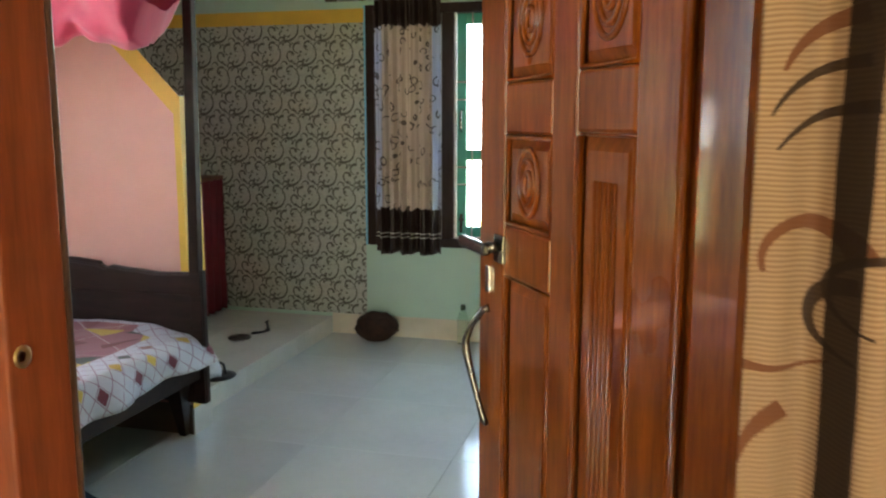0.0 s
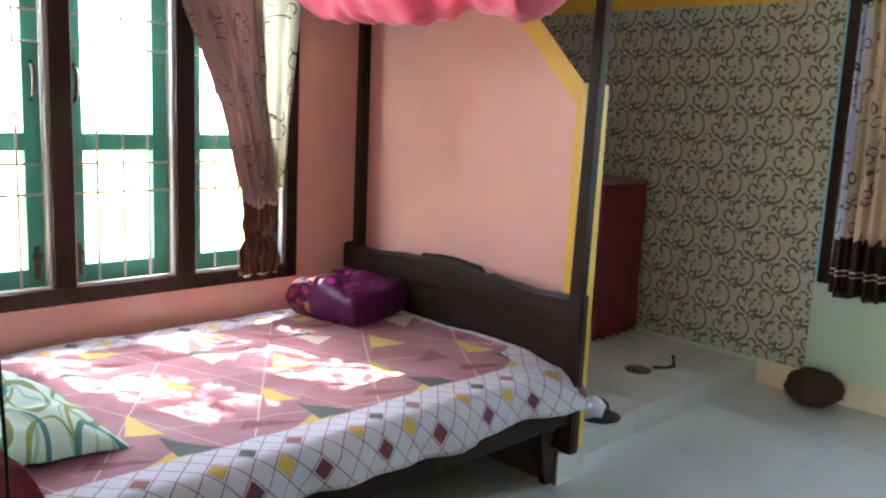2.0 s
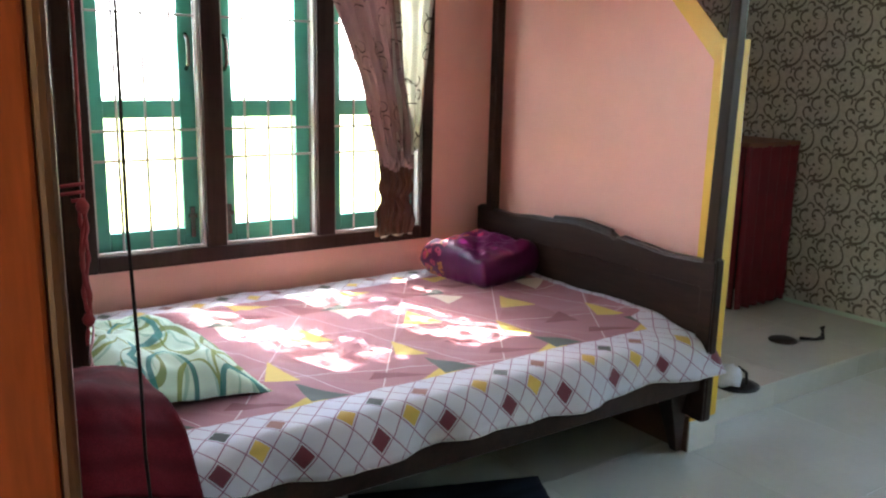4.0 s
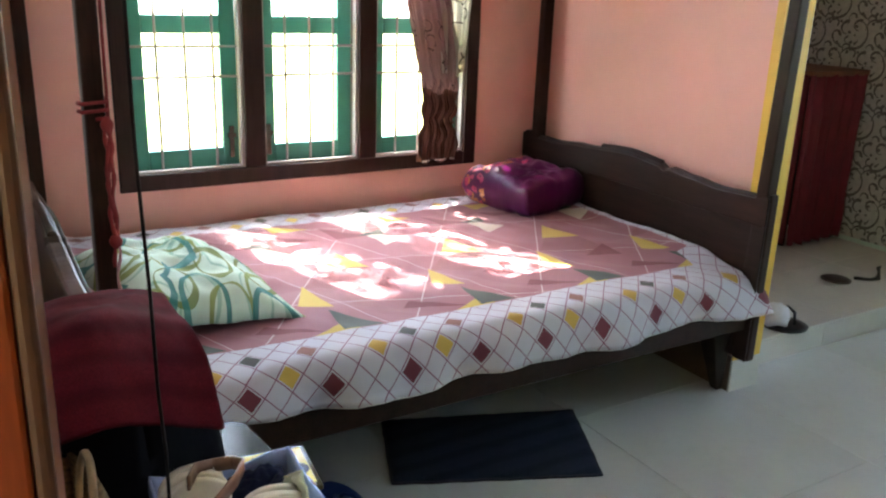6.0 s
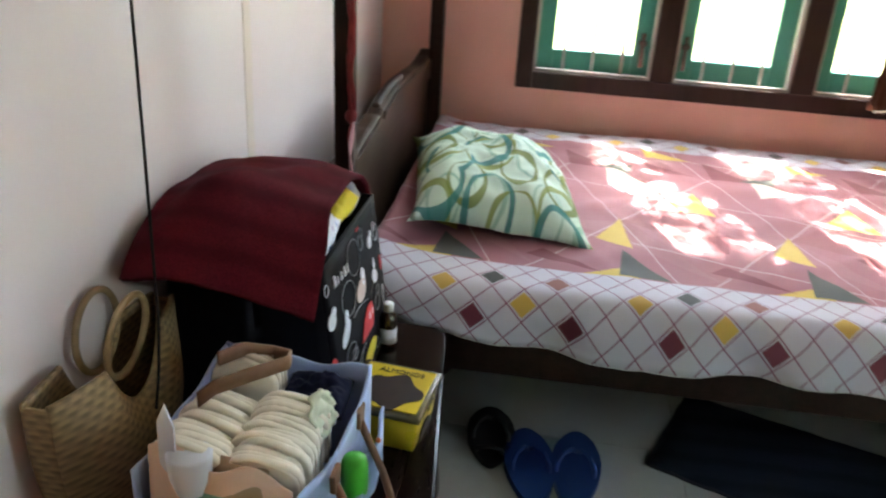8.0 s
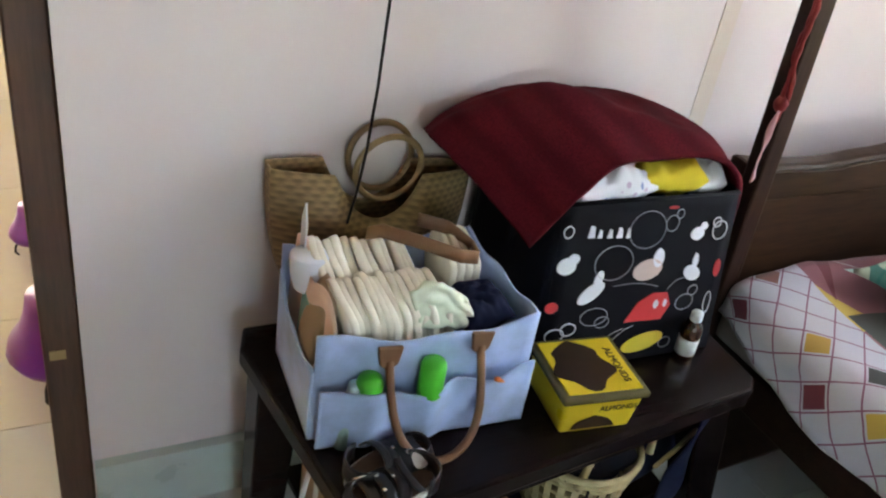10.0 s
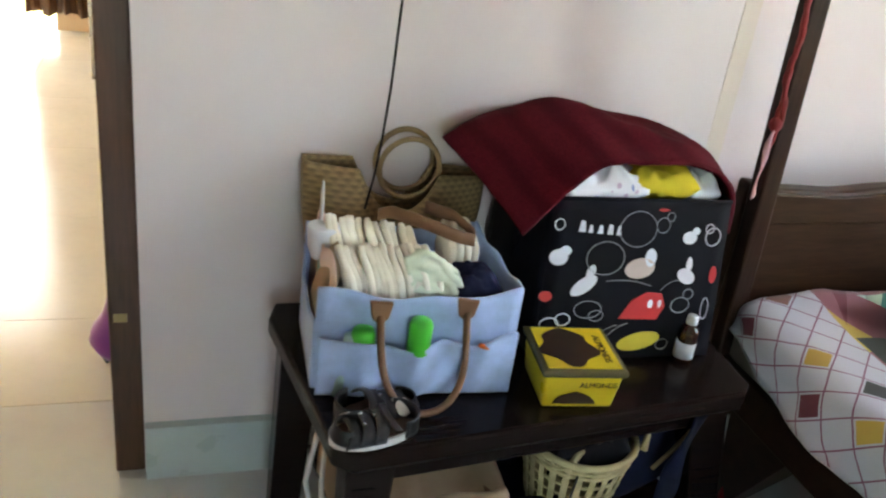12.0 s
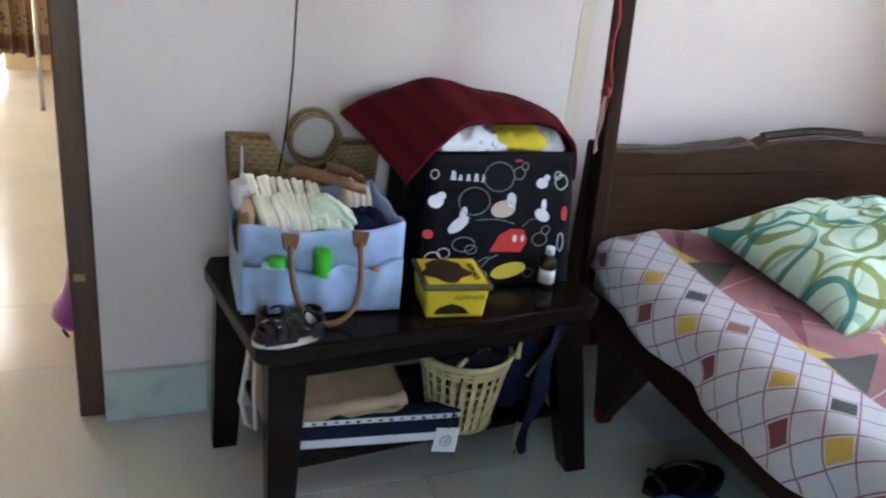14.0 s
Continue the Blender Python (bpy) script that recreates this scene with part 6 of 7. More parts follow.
part("cup", lathe(bmesh.new(), [(0.018, 0), (0.024, 0.02), (0.026, 0.05), (0.022, 0.052)], (-0.612, 1.345, 0.575), 18), WHITEPRINT, label="small white plastic cup in the organiser", category="cup", smooth=True)
part("foil_packet", sheet(lambda u, v: (-0.725 - 0.085 * u + 0.018 * v, 1.466 + 0.010 * wob(u * 3, v * 3, 1, 2) - 0.012 * v, 0.575 + 0.072 * v * (1 - 0.35 * abs(2 * u - 0.8)) - 0.012 * u), 16, 12), plain("pale_cream_green_sachet", (0.74, 0.80, 0.62), 0.3, var=0.15), label="crumpled pale green sachet in the organiser", category="sachet", smooth=True, solid=0.003)
cushion("navy_pouch", 0.075, 0.09, 0.05, pose(-0.832, 1.43, 0.545, 0, 12, 0), NAVY, "small navy blue cloth pouch in the organiser", "pouch", lump=0.022, seed=6, n=28, fine=5.0)


def cap_bottle(x, y, z, lean, label, body, cap):
    t = thing("lotion_bottle", (0, 0, 0), label, "bottle", "bottles in the pocket")
    t.matrix_world = pose(x, y, z, lean, 0, 0)
    ORG[t.name] = Vector((0, 0, 0))
    part("body", lathe(bmesh.new(), [(0.011, 0.034), (0.0135, 0.040), (0.0150, 0.085), (0.011, 0.092)], n=18), body, t, smooth=True, local=True)
    part("cap", lathe(bmesh.new(), [(0.0165, 0.086), (0.0175, 0.09), (0.0175, 0.132), (0.015, 0.139), (0.004, 0.141)], n=18), cap, t, "bright green cap", smooth=True, local=True)
    return t


cap_bottle(-0.730, 1.5065, 0.414, 0, "white lotion bottle with a bright green cap", LABEL, GREENCAP)
cap_bottle(-0.650, 1.496, 0.396, 0, "white lotion bottle with a bright green cap", LABEL, GREENCAP)
part("tube_of_cream", lathe(bmesh.new(), [(0.011, 0), (0.012, 0.06), (0.012, 0.10), (0.004, 0.104)], n=14, m=pose(-0.622, 1.492, 0.424, 0, -8, 0)), plain("pale_aqua_plastic", (0.40, 0.58, 0.58), 0.35), label="pale aqua cream tube in the organiser's pocket", category="tube", smooth=True)
part("pen_cap", lathe(bmesh.new(), [(0.003, 0), (0.004, 0.015), (0.003, 0.02)], n=10, m=pose(-0.836, 1.515, 0.505, -10, 60, 0)), plain("orange_plastic", (0.70, 0.16, 0.03), 0.4), label="small orange cap in the pocket", category="cap", smooth=True)

# yellow tub
tub = thing("food_tub", (-0.965, 1.525, TOP), "square yellow plastic tub with a dark printed lid", "tub")
TM = pose(-0.982, 1.506, TOP, 0, 0, -7)
bm = rounded_box(0.124, 0.120, 0.062, 0.007, 0.90, 3)
bm.transform(TM)
part("body", bm, TUB_Y, tub, smooth=True)
bm = rounded_box(0.134, 0.130, 0.011, 0.004, 1.0, 2)
bm.transform(TM @ pose(0, 0, 0.061))
lid = part("lid", bm, CLEARLID, tub, "dark rimmed lid", smooth=True)
bm = rounded_box(0.116, 0.112, 0.002, 0.0008, 1.0, 1)
bm.transform(TM @ pose(0, 0, 0.0722))
part("lid_label", bm, TUB_Y, lid, "glossy yellow printed top")
bm = prism([(x * 0.044 + 0.012, y * 0.049) for x, y in [(math.cos(a) * (1 + 0.18 * math.sin(5 * a)), math.sin(a) * (1 + 0.12 * math.cos(4 * a))) for a in [2 * math.pi * k / 30 for k in range(30)]]], "z", 0.0742, 0.0748)
bm.transform(TM)
part("lid_print", bm, BROWNPRINT, lid, "dark brown printed food heap")
heap = [(-0.034, 0.012), (0.034, 0.012), (0.030, 0.020), (0.022, 0.026), (0.010, 0.030), (0.0, 0.033), (-0.012, 0.029), (-0.022, 0.025), (-0.03, 0.018)]
bm = prism([(x + 0.008, z) for x, z in heap], "y", 0.0578, 0.0600)
bm.transform(TM)
part("print", bm, BROWNPRINT, tub, "dark brown printed food heap")
fc = bpy.data.curves.new("tub_writing", "FONT")
fc.body, fc.size, fc.extrude, fc.align_x = "ALMONDS", 0.0125, 0.0004, "CENTER"
fc.materials.append(BROWNPRINT)
for who, place in ((tub, pose(-0.024, 0.0606, 0.042, 90, 0, 180)), (lid, pose(-0.037, 0.004, 0.0746, 0, 0, 90))):
    ft = new("writing", fc)
    ft.parent = who
    ft.matrix_basis = Matrix.Translation(-ORG[who.name]) @ TM @ place if who is tub else Matrix.Translation(-ORG[who.name]) @ TM @ place @ Matrix.Scale(1.25, 4)

# medicine bottle
mb = thing("medicine_bottle", (-1.222, 1.452, TOP), "small amber medicine bottle with a white label", "bottle")
part("body", lathe(bmesh.new(), [(0.015, 0), (0.0165, 0.003), (0.0165, 0.058), (0.013, 0.066), (0.0075, 0.071), (0.0075, 0.076)], (-1.222, 1.452, TOP), 20), AMBER, mb, smooth=True)
part("label", lathe(bmesh.new(), [(0.0169, 0.010), (0.0169, 0.040)], (-1.222, 1.452, TOP), 20), LABEL, mb, "white paper label", smooth=True)
part("cap", lathe(bmesh.new(), [(0.0095, 0.073), (0.0095, 0.086), (0.008, 0.088)], (-1.222, 1.452, TOP), 16), LABEL, mb, "white cap", smooth=True)


# baby sandals at the bench's edge
BLACKLEATHER = plain('black_patent_leather', (0.010, 0.010, 0.014), 0.32, var=0.3, scale=40, fine=200)

def baby_shoe(m, lab):
    t = thing("baby_sandal", (0, 0, 0), lab, "sandal", "baby sandals")
    t.matrix_world = m
    ORG[t.name] = Vector((0, 0, 0))
    L = 0.128
    out = [(math.cos(a) * L / 2, math.sin(a) * (0.027 + 0.005 * math.cos(a))) for a in [2 * math.pi * k / 26 for k in range(26)]]
    part("sole", soften(prism(out, "z", 0.0, 0.012), 0.003), WHITE_SOLE, t, "white rubber sole", smooth=True, local=True)
    ins = [(x * 0.93, y * 0.9) for x, y in out]
    part("insole", prism(ins, "z", 0.0122, 0.0150), plain("tan_insole", (0.10, 0.055, 0.035), 0.7), t, "tan insole", local=True)
    for x, h in ((0.038, 0.018), (0.020, 0.024), (0.0, 0.027)):
        w = 0.029
        part("strap", sheet(lambda u, v, x=x, h=h, w=w: (x - 0.007 + 0.019 * v - 0.01 * math.sin(math.pi * u), -w * math.cos(math.pi * u), 0.010 + h * math.sin(math.pi * u) ** 0.7), 14, 3), BLACKLEATHER, t, smooth=True, solid=0.003, local=True)
    part("heel", sheet(lambda u, v: (-0.036 - 0.026 * math.sin(math.pi * u), -0.027 * math.cos(math.pi * u), 0.011 + 0.027 * v), 14, 4), BLACKLEATHER, t, "dark heel cup", smooth=True, solid=0.003, local=True)
    part("ankle_strap", sheet(lambda u, v: (-0.030 + 0.012 * math.sin(math.pi * u) + 0.010 * v, -0.029 * math.cos(math.pi * u), 0.028 + 0.012 * math.sin(math.pi * u)), 14, 3), BLACKLEATHER, t, smooth=True, solid=0.003, local=True)
    part("patch", lathe(bmesh.new(), [(0.013, 0), (0.012, 0.0015)], (0, 0, 0), 14, m=pose(0.030, -0.023, 0.027, 48, 0, 0)), WHITE_SOLE, t, "white printed patch", smooth=True, local=True)
    part("toe_cap", sheet(lambda u, v: (0.036 + 0.026 * math.sin(math.pi * u) * (1 - 0.25 * v), -0.029 * math.cos(math.pi * u) * (1 - 0.35 * v), 0.011 + 0.019 * v), 16, 6), BLACKLEATHER, t, smooth=True, solid=0.003, local=True)
    for k, (x, y) in enumerate(((0.018, -0.012), (0.02, 0.012), (0.002, 0.0))):
        part("stud", lathe(bmesh.new(), [(0.0035, 0), (0.003, 0.002), (0.001, 0.003)], (x, y, 0.0365 - 0.003 * (k < 2)), 8), STEEL, t, smooth=True, local=True)
    return t


b1 = baby_shoe(pose(-0.655, 1.588, TOP, 0, 0, 8), "studded black baby sandal with white sole at the bench edge")
copy_thing(b1, pose(-0.668, 1.545, TOP, 0, 0, 190))

# ---- under the bench ----
SZ = SHELF
cushion("folded_cloth", 0.32, 0.22, 0.045, pose(-0.84, 1.42, SZ, 0, 0, -5), NAVY, "folded navy cloth on the bench's shelf", "cloth", lump=0.006, n=18)
strip = thing("cloth_bag", (-0.85, 1.50, SZ), "folded navy bag with white printed bands on the shelf", "cloth bag")
bm = rounded_box(0.34, 0.035, 0.075, 0.008)
bm.transform(pose(-0.855, 1.512, SZ, 0, 0, -5.5))
part("body", bm, NAVY, strip, smooth=True)
for z0, z1 in ((0.004, 0.022), (0.056, 0.066)):
    bm = boxes((-0.168, 0.168, 0.0165, 0.0195, z0, z1))
    bm.transform(pose(-0.855, 1.512, SZ, 0, 0, -5.5))
    part("band", bm, WHITEPRINT, strip, "white printed band")
for k in range(15):
    bm = boxes((-0.16 + 0.022 * k, -0.152 + 0.022 * k, 0.019, 0.0205, 0.058 + 0.001 * (k % 3), 0.063))
    bm.transform(pose(-0.855, 1.512, SZ, 0, 0, -5.5))
    part("motif", bm, NAVY, strip)
pk = thing("paper_packet", (-0.82, 1.47, SZ + 0.06), "folded tan paper bag on the shelf", "paper bag")


def kraft_fold(x0, x1, y0, y1, z, tilt, seed):
    """A limp sheet of folded paper: creased across, curling at its edges."""
    def f(u, v):
        x, y = x0 + (x1 - x0) * u, y0 + (y1 - y0) * v
        lift = 0.012 * max(0, math.sin(u * 9 + seed)) ** 3 + 0.010 * wob(x, y, seed, 14) + 0.012 * (2 * u - 1) ** 4
        return (x, y - 0.10 * (x + 0.80), z - tilt * v + lift)
    return sheet(f, 28, 14)


part("body", kraft_fold(-0.905, -0.700, 1.375, 1.520, SZ + 0.128, 0.040, 1.0), KRAFT, pk, smooth=True, solid=0.003)
part("body", kraft_fold(-0.900, -0.690, 1.385, 1.528, SZ + 0.104, 0.030, 2.2), KRAFT, pk, smooth=True, solid=0.003)
part("fold", tube(bmesh.new(), [(-0.700 - 0.02 * k, 1.520 + 0.0022 * k + 0.002 * math.sin(k), SZ + 0.086 + 0.0028 * k) for k in range(11)], [0.013 + 0.002 * math.sin(k * 1.3) for k in range(11)], 10), KRAFT, pk, "rolled lower edge", smooth=True)
part("strip", boxes((-0.89, -0.874, 1.44, 1.53, SZ + 0.085, SZ + 0.105)), LEATHER, pk, "brown strap")

# palm basket
lb = thing("palm_basket", (-1.075, 1.46, SZ), "small openwork palm-leaf basket full of dark cloth", "basket")
BC = Vector((-1.050, 1.468, SZ))


def brad(z):
    return 0.066 + 0.030 * z / 0.17


NR = 26
for k in range(NR):
    a = 2 * math.pi * k / NR
    d = Vector((math.cos(a), math.sin(a), 0))
    s = Vector((-d.y, d.x, 0))
    bm = bmesh.new()
    vs = []
    for z in (0.0, 0.06, 0.12, 0.17):
        vs.append([bm.verts.new(BC + d * (brad(z) * sx + t) + s * w + Vector((0, 0, z))) for sx, t, w in ((1, 0.0, -0.0055), (1, 0.0, 0.0055), (1, 0.002, 0.0055), (1, 0.002, -0.0055))])
    for A, B in zip(vs, vs[1:]):
        for j in range(4):
            bm.faces.new((A[j], A[(j + 1) % 4], B[(j + 1) % 4], B[j]))
    part("rib", bm, PALM, lb)
for z, r in ((0.006, 0.006), (0.030, 0.0032), (0.053, 0.0032), (0.076, 0.0032), (0.099, 0.0032), (0.122, 0.0032), (0.145, 0.0045), (0.156, 0.0045), (0.169, 0.0065)):
    part("hoop", tube(bmesh.new(), [BC + Vector((brad(z) * math.cos(a), brad(z) * math.sin(a), z)) for a in [2 * math.pi * k / 32 for k in range(32)]], r, 6, closed=True), PALM, lb, smooth=True)
part("handle", tube(bmesh.new(), [BC + Vector((-0.09, 0.06, 0.17)), BC + Vector((-0.10, 0.05, 0.215)), BC + Vector((-0.04, 0.03, 0.195)), BC + Vector((0.03, 0.06, 0.175)), BC + Vector((0.06, 0.085, 0.16))], 0.007, 6), PALM, lb, smooth=True)
part("base", lathe(bmesh.new(), [(0.066, 0.0), (0.066, 0.004)], BC, 24), PALM, lb)
cushion("dark_cloth", 0.15, 0.14, 0.10, Matrix.Translation(BC + Vector((0, 0, 0.115))), BLACKBAG, "dark bundled cloth in the palm basket", "cloth", lump=0.02, seed=11, n=16)
for k in range(5):
    c = BC + Vector((0.03 * math.cos(k * 2.1), 0.03 * math.sin(k * 2.1) + 0.01, 0.185))
    loop = [c + Vector((0.045 * math.cos(a), 0.032 * math.sin(a) * math.cos(k), 0.028 * math.sin(a + k) + 0.012 * math.sin(2 * a))) for a in [2 * math.pi * j / 18 for j in range(18)]]
    part("cord", tube(bmesh.new(), loop, 0.004 + 0.002 * (k % 2), 6, closed=True), BLACK_RUBBER, label="coiled black cord on top of the basket", category="cord", smooth=True)
part("paper_sheet", sheet(lambda u, v: (-0.632 - 0.02 * u, 1.33 + 0.17 * u, 0.14 + 0.16 * v * (1 - 0.4 * u) + 0.004 * math.sin(u * 9)), 12, 8), KRAFT, label="tan paper sheet standing between the bench legs", category="paper", smooth=True, solid=0.002)
tag = thing("paper_tag", (-0.99, 1.545, SZ + 0.02), "white card tag with a round mark hanging from the basket", "tag")
part("card", prism([(-1.012, SZ - 0.022), (-0.960, SZ - 0.012), (-0.967, SZ + 0.043), (-1.017, SZ + 0.036)], "y", 1.556, 1.558), LABEL, tag)
part("mark", tube(bmesh.new(), [(-0.988 + 0.012 * math.cos(a), 1.559, SZ + 0.010 + 0.012 * math.sin(a)) for a in [2 * math.pi * k / 20 for k in range(20)]], 0.0011, 5, closed=True), GREYPRINT, tag, "grey round mark")
for k in range(3):
    part("writing_bar", boxes((-0.995, -0.981 - 0.002 * k, 1.558, 1.5588, SZ + 0.004 + 0.005 * k, SZ + 0.006 + 0.005 * k)), GREYPRINT, tag)
part("string", tube(bmesh.new(), [(-0.992, 1.557, SZ + 0.038), (-1.000, 1.560, SZ + 0.08), (-1.010, 1.556, SZ + 0.15), (-1.012, 1.540, SZ + 0.172)], 0.0022, 5), BLACK_RUBBER, tag)
# dark bags between basket and bed
cushion("dark_bag", 0.16, 0.20, 0.24, pose(-1.19, 1.40, SZ, 0, 8, 0), NAVY, "limp navy cloth bag on the shelf", "cloth bag", lump=0.03, seed=13, n=18)
part("strap", tube(bmesh.new(), [(-1.175, 1.52, 0.245), (-1.195, 1.53, 0.29), (-1.215, 1.535, 0.33), (-1.228, 1.535, 0.355)], 0.0042, 6), RING, label="pale cord leaning in front of the cloth bag", category="cord", smooth=True)
part("cloth_strap", sheet(lambda u, v: (-1.155 - 0.03 * u - 0.045 * v + 0.006 * math.sin(v * 11), 1.545 + 0.008 * math.sin(v * 9 + u * 3), 0.07 + 0.30 * v), 6, 24), NAVY, label="navy cloth strap hanging down from the bench", category="strap", smooth=True, solid=0.004)
part("cord", tube(bmesh.new(), [(-1.150, 1.553, 0.155), (-1.145, 1.556, 0.11), (-1.158, 1.556, 0.075), (-1.165, 1.555, 0.05)], 0.003, 6), RING, label="frayed pale cord end below the strap", category="cord", smooth=True)
part("cord", tube(bmesh.new(), [(-0.625, 1.42, 0.39), (-0.610, 1.41, 0.27), (-0.598, 1.41, 0.19), (-0.610, 1.41, 0.13), (-0.628, 1.42, 0.12), (-0.625, 1.41, 0.19), (-0.630, 1.41, 0.385)], 0.0045, 6), WHITE_SOLE, label="looped white cord hanging under the bench", category="cord", smooth=True)
part("red_pouch", boxes((-1.50, -1.455, 1.385, 1.41, 0.0, 0.11)), REDCLOTH, label="dark red cloth pouch on the floor under the bed", category="pouch", bevel=0.012)

# ---- wires and pipes on the near wall ----
part("hanging_wire", tube(bmesh.new(), [(-0.720, 1.272, 2.695), (-0.718, 1.271, 1.6), (-0.722, 1.270, 1.1), (-0.714, 1.273, 0.93), (-0.711, 1.273, 0.82), (-0.704, 1.276, 0.735), (-0.697, 1.274, 0.672), (-0.689, 1.270, 0.62)], 0.0021, 6), WIRE, label="thin black cable hanging down the wall", category="cable", smooth=True)
part("conduit", boxes((-1.424, -1.388, YN, YN + 0.0012, 0.12, 2.69)), CONDUIT, label="flat painted cable cover running up the wall", category="conduit", kind=S)

# ---- garden outside ----
LEAF_M = plain("mango_leaf", (0.06, 0.11, 0.025), 0.5, var=0.4, scale=3, fine=60)
BARK = plain("grey_brown_bark", (0.13, 0.095, 0.065), 0.9, var=0.4, scale=8, fine=60, bumps=0.6)


def tree(base, crown, radii, leaves, seed, label, size=0.085):
    rng = random.Random(seed)
    base, crown = Vector(base), Vector(crown)
    t = thing("garden_tree", base, label, "tree")
    tr = bmesh.new()
    fork = base.lerp(crown, 0.55)
    tube(tr, [base, base.lerp(crown, 0.3) + Vector((0.06, -0.05, 0)), fork], [0.16, 0.12, 0.09], 10)
    tips = []
    for k in range(14):
        d = Vector((rng.gauss(0, 1), rng.gauss(0, 1), rng.uniform(-0.4, 1.0))).normalized()
        tip = crown + Vector((d.x * radii[0], d.y * radii[1], d.z * radii[2])) * 0.7
        tube(tr, [fork, fork.lerp(tip, 0.5) + Vector((rng.gauss(0, 0.08), rng.gauss(0, 0.08), 0.1)), tip], [0.05, 0.03, 0.01], 6)
        tips.append(tip)
    part("trunk", tr, BARK, t, smooth=True)
    me_v, me_f = [], []
    for k in range(leaves):
        d = Vector((rng.gauss(0, 1), rng.gauss(0, 1), rng.gauss(0, 1))).normalized() * rng.uniform(0.25, 1.0) ** 0.5
        c = crown + Vector((d.x * radii[0], d.y * radii[1], d.z * radii[2]))
        if noise.noise(c * 5.6) < -0.035:
            continue
        a = Vector((rng.gauss(0, 1), rng.gauss(0, 1), rng.gauss(0, 0.5) - 0.4)).normalized()
        s = a.cross(Vector((rng.gauss(0, 1), rng.gauss(0, 1), 1))).normalized()
        L = size * rng.uniform(0.8, 1.5)
        i = len(me_v)
        me_v += [c, c + a * L * 0.5 + s * L * 0.2, c + a * L, c + a * L * 0.5 - s * L * 0.2]
        me_f.append((i, i + 1, i + 2, i + 3))
    me = bpy.data.meshes.new("crown")
    me.from_pydata([v - base for v in me_v], [], me_f)
    me.materials.append(LEAF_M)
    ob = new("crown", me)
    ob.parent = t
    tagged(ob, kind="stuff")
    return t


tree((-6.0, -1.2, -0.35), (-4.35, 1.5, 3.35), (1.2, 1.6, 0.85), 25000, 4, "leafy green garden tree outside the window", 0.058)

# ---- the hall behind the doorway ----
HY = -2.45
part("hall_wall_south", boxes((-2.2, 0.20, HY - 0.2, HY, 0, ZC), (1.5, 2.4, HY - 0.2, HY, 0, ZC), (0.20, 1.5, HY - 0.2, HY, 1.95, ZC)), HALL_WALL, kind=S, label="cream painted hall wall", category="wall")
part("hall_wall_west", boxes((-2.4, -2.2, HY - 0.2, YN - 0.24, 0, ZC)), HALL_WALL, kind=S, label="cream painted hall wall", category="wall")
part("hall_wall_east", boxes((2.4, 2.6, HY - 0.2, YN - 0.24, 0, ZC)), HALL_WALL, kind=S, label="cream painted hall wall", category="wall")
part("hall_ceiling", boxes((-2.4, 2.6, HY - 0.2, YN - 0.24, ZC, ZC + 0.15)), CEIL, kind=S, label="white hall ceiling", category="ceiling")


# ---- seen through the doorway ----
PURPLE_PLASTIC = plain("purple_plastic", (0.22, 0.03, 0.30), 0.35, var=0.1)


def child_chair(m):
    t = thing("child_chair", (0, 0, 0), "small purple moulded child seat with black legs in the hall", "chair", "purple child chairs")
    t.matrix_world = m
    ORG[t.name] = Vector((0, 0, 0))
    prof = [(0.10, 0.10), (0.145, 0.115), (0.165, 0.15), (0.155, 0.19), (0.12, 0.24), (0.10, 0.30), (0.09, 0.36)]
    part("shell", lathe(bmesh.new(), prof, n=24), PURPLE_PLASTIC, t, smooth=True, local=True)
    for k in range(4):
        a = math.pi / 4 + k * math.pi / 2
        c, s = math.cos(a), math.sin(a)
        part("leg", tube(bmesh.new(), [(0.09 * c, 0.09 * s, 0.12), (0.135 * c, 0.135 * s, 0.07), (0.14 * c, 0.14 * s, 0.03), (0.12 * c, 0.12 * s, 0.0)], 0.008, 6), BLACK_RUBBER, t, smooth=True, local=True)
    return t


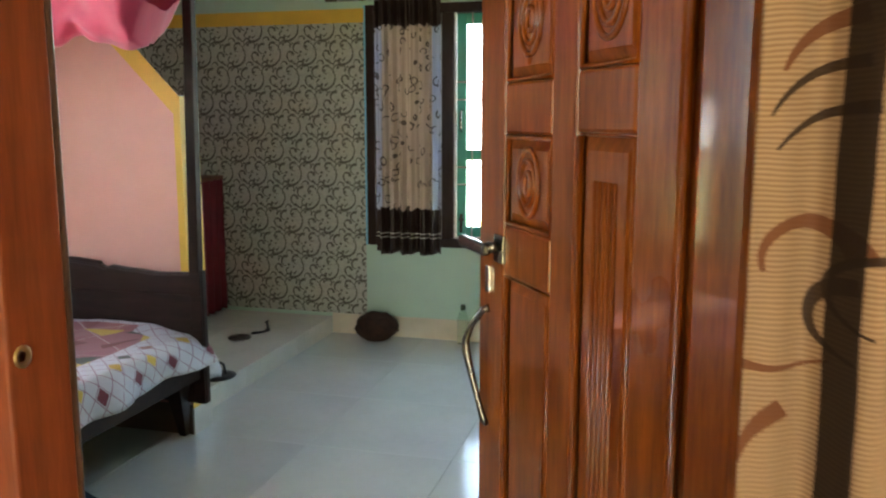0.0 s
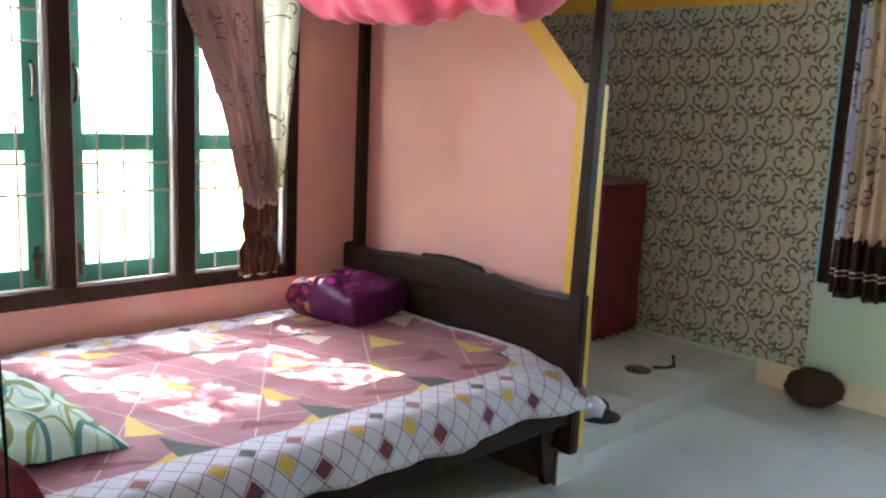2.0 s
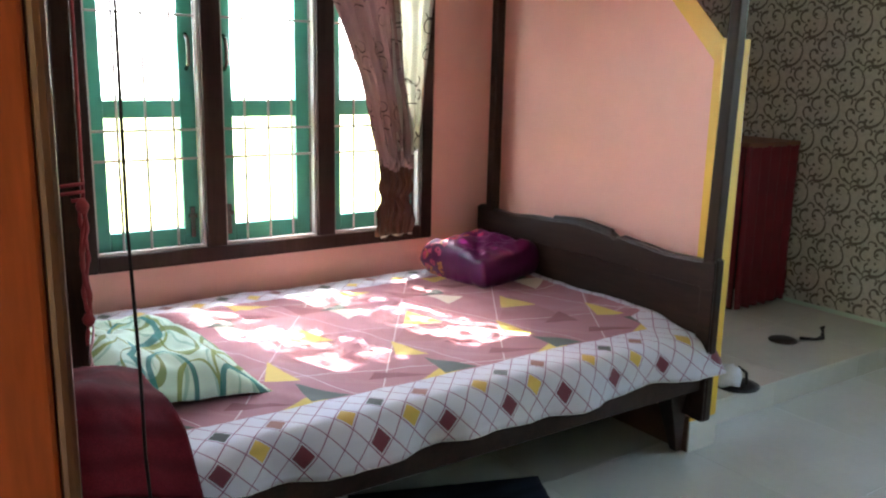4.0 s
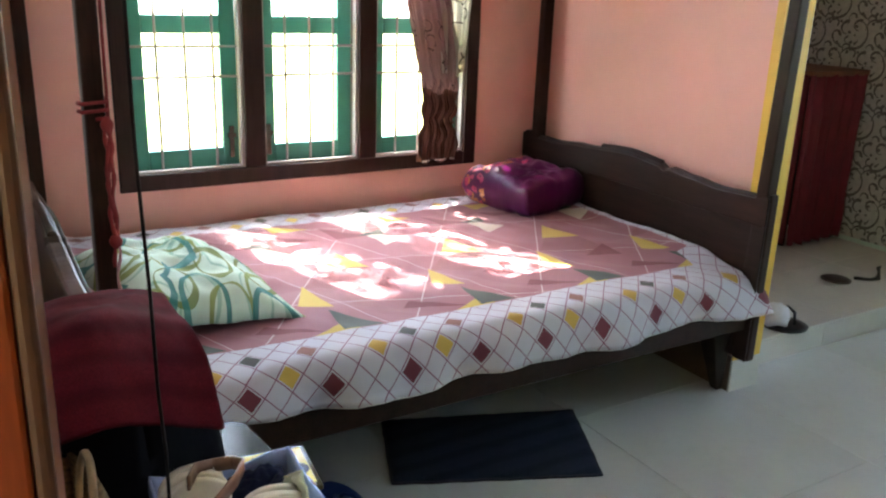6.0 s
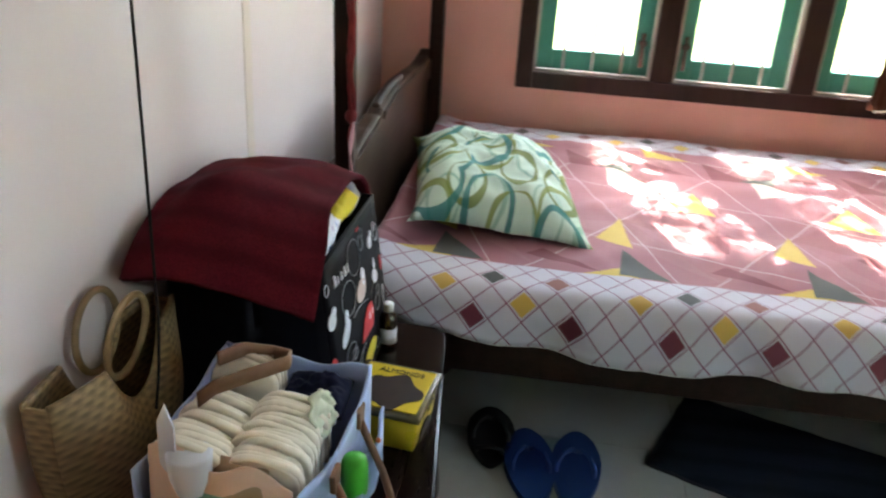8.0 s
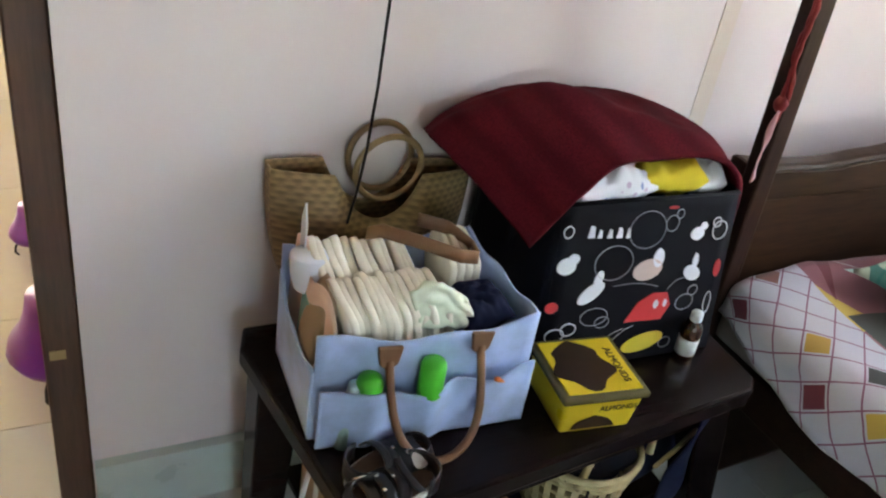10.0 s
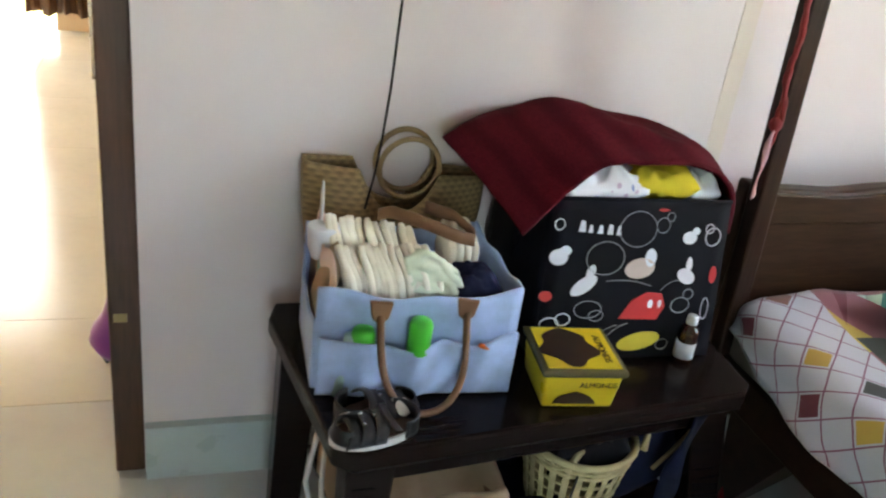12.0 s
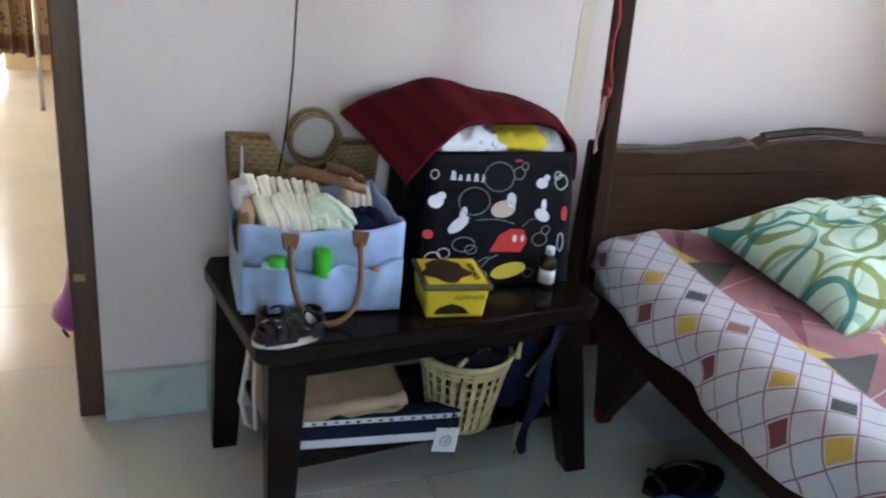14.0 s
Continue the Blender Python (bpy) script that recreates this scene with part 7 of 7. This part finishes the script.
ch = child_chair(pose(-0.312, 0.78, 0, 0, 0, 20) @ Matrix.Scale(0.6, 4))
copy_thing(ch, pose(-0.285, 0.28, 0, 0, 0, 60) @ Matrix.Scale(0.6, 4))
HCURT = curtain_mat("hall_curtain_cloth", (0.42, 0.30, 0.20), (0.16, 0.09, 0.05), 0, 0.12, 9, (), sheer=0.4)
curtain("curtain", "x", HY + 0.07, -0.05, 0.34, 0.10, 2.0, 4.5, 0.03, HCURT, "brown curtain pulled aside at the bright hall door")
curtain("hanging_garment", "x", -1.55, -0.35, -0.085, 0.55, 1.25, 2.0, 0.03, plain("pink_white_garment", (0.66, 0.42, 0.55), 0.85, var=0.3, scale=9), "pink and white garment hanging in the hall")
part("clothes_rail", tube(bmesh.new(), [(-1.2, -1.55, 1.26), (-0.05, -1.55, 1.26), (-0.05, -1.55, 0.0)], 0.012, 8), STEEL, label="thin steel clothes rail in the hall", category="clothes rail", smooth=True)


# ---- floor tiles ----
def tiles(parent, mat, x0, x1, y0, y1, z0, z1, s, gap=0.0007):
    cache = {}
    org = ORG[parent.name]
    x = x0
    while x < x1 - 0.01:
        xe = min(x + s, x1)
        y = y0
        while y < y1 - 0.01:
            ye = min(y + s, y1)
            key = (round(xe - x, 3), round(ye - y, 3))
            if key not in cache:
                w, d = key[0] - gap, key[1] - gap
                bm = soften(boxes((gap, w, gap, d, 0, z1 - z0)), 0.0008, 1)
                me = bpy.data.meshes.new("tile")
                bm.to_mesh(me)
                bm.free()
                me.materials.append(mat)
                cache[key] = me
            ob = new("tile", cache[key])
            ob.parent = parent
            ob.location = Vector((x, y, z0)) - org
            y = ye
        x = xe


obs = bpy.data.objects
tiles(obs["floor"], FLOOR_TILE, SX, XR, YN - 0.24, YF - 0.015, -0.004, 0.0, 0.6)
tiles(obs["floor"], FLOOR_TILE, XL, SX, YN - 0.24, PY0 + 0.03, -0.004, 0.0, 0.6)
tiles(obs["hall_floor"], HALL_TILE, -2.2, 2.4, HY, YN - 0.24, -0.004, 0.0, 0.6)
tiles(obs["platform"], STEP_TILE, XA, SX, PY1, YF - 0.004, 0.088, 0.1, 0.6)
tiles(obs["platform"], STEP_TILE, SX - 0.012, SX, PY1 - 0.1, YF - 0.015, 0.0, 0.087, 0.6)
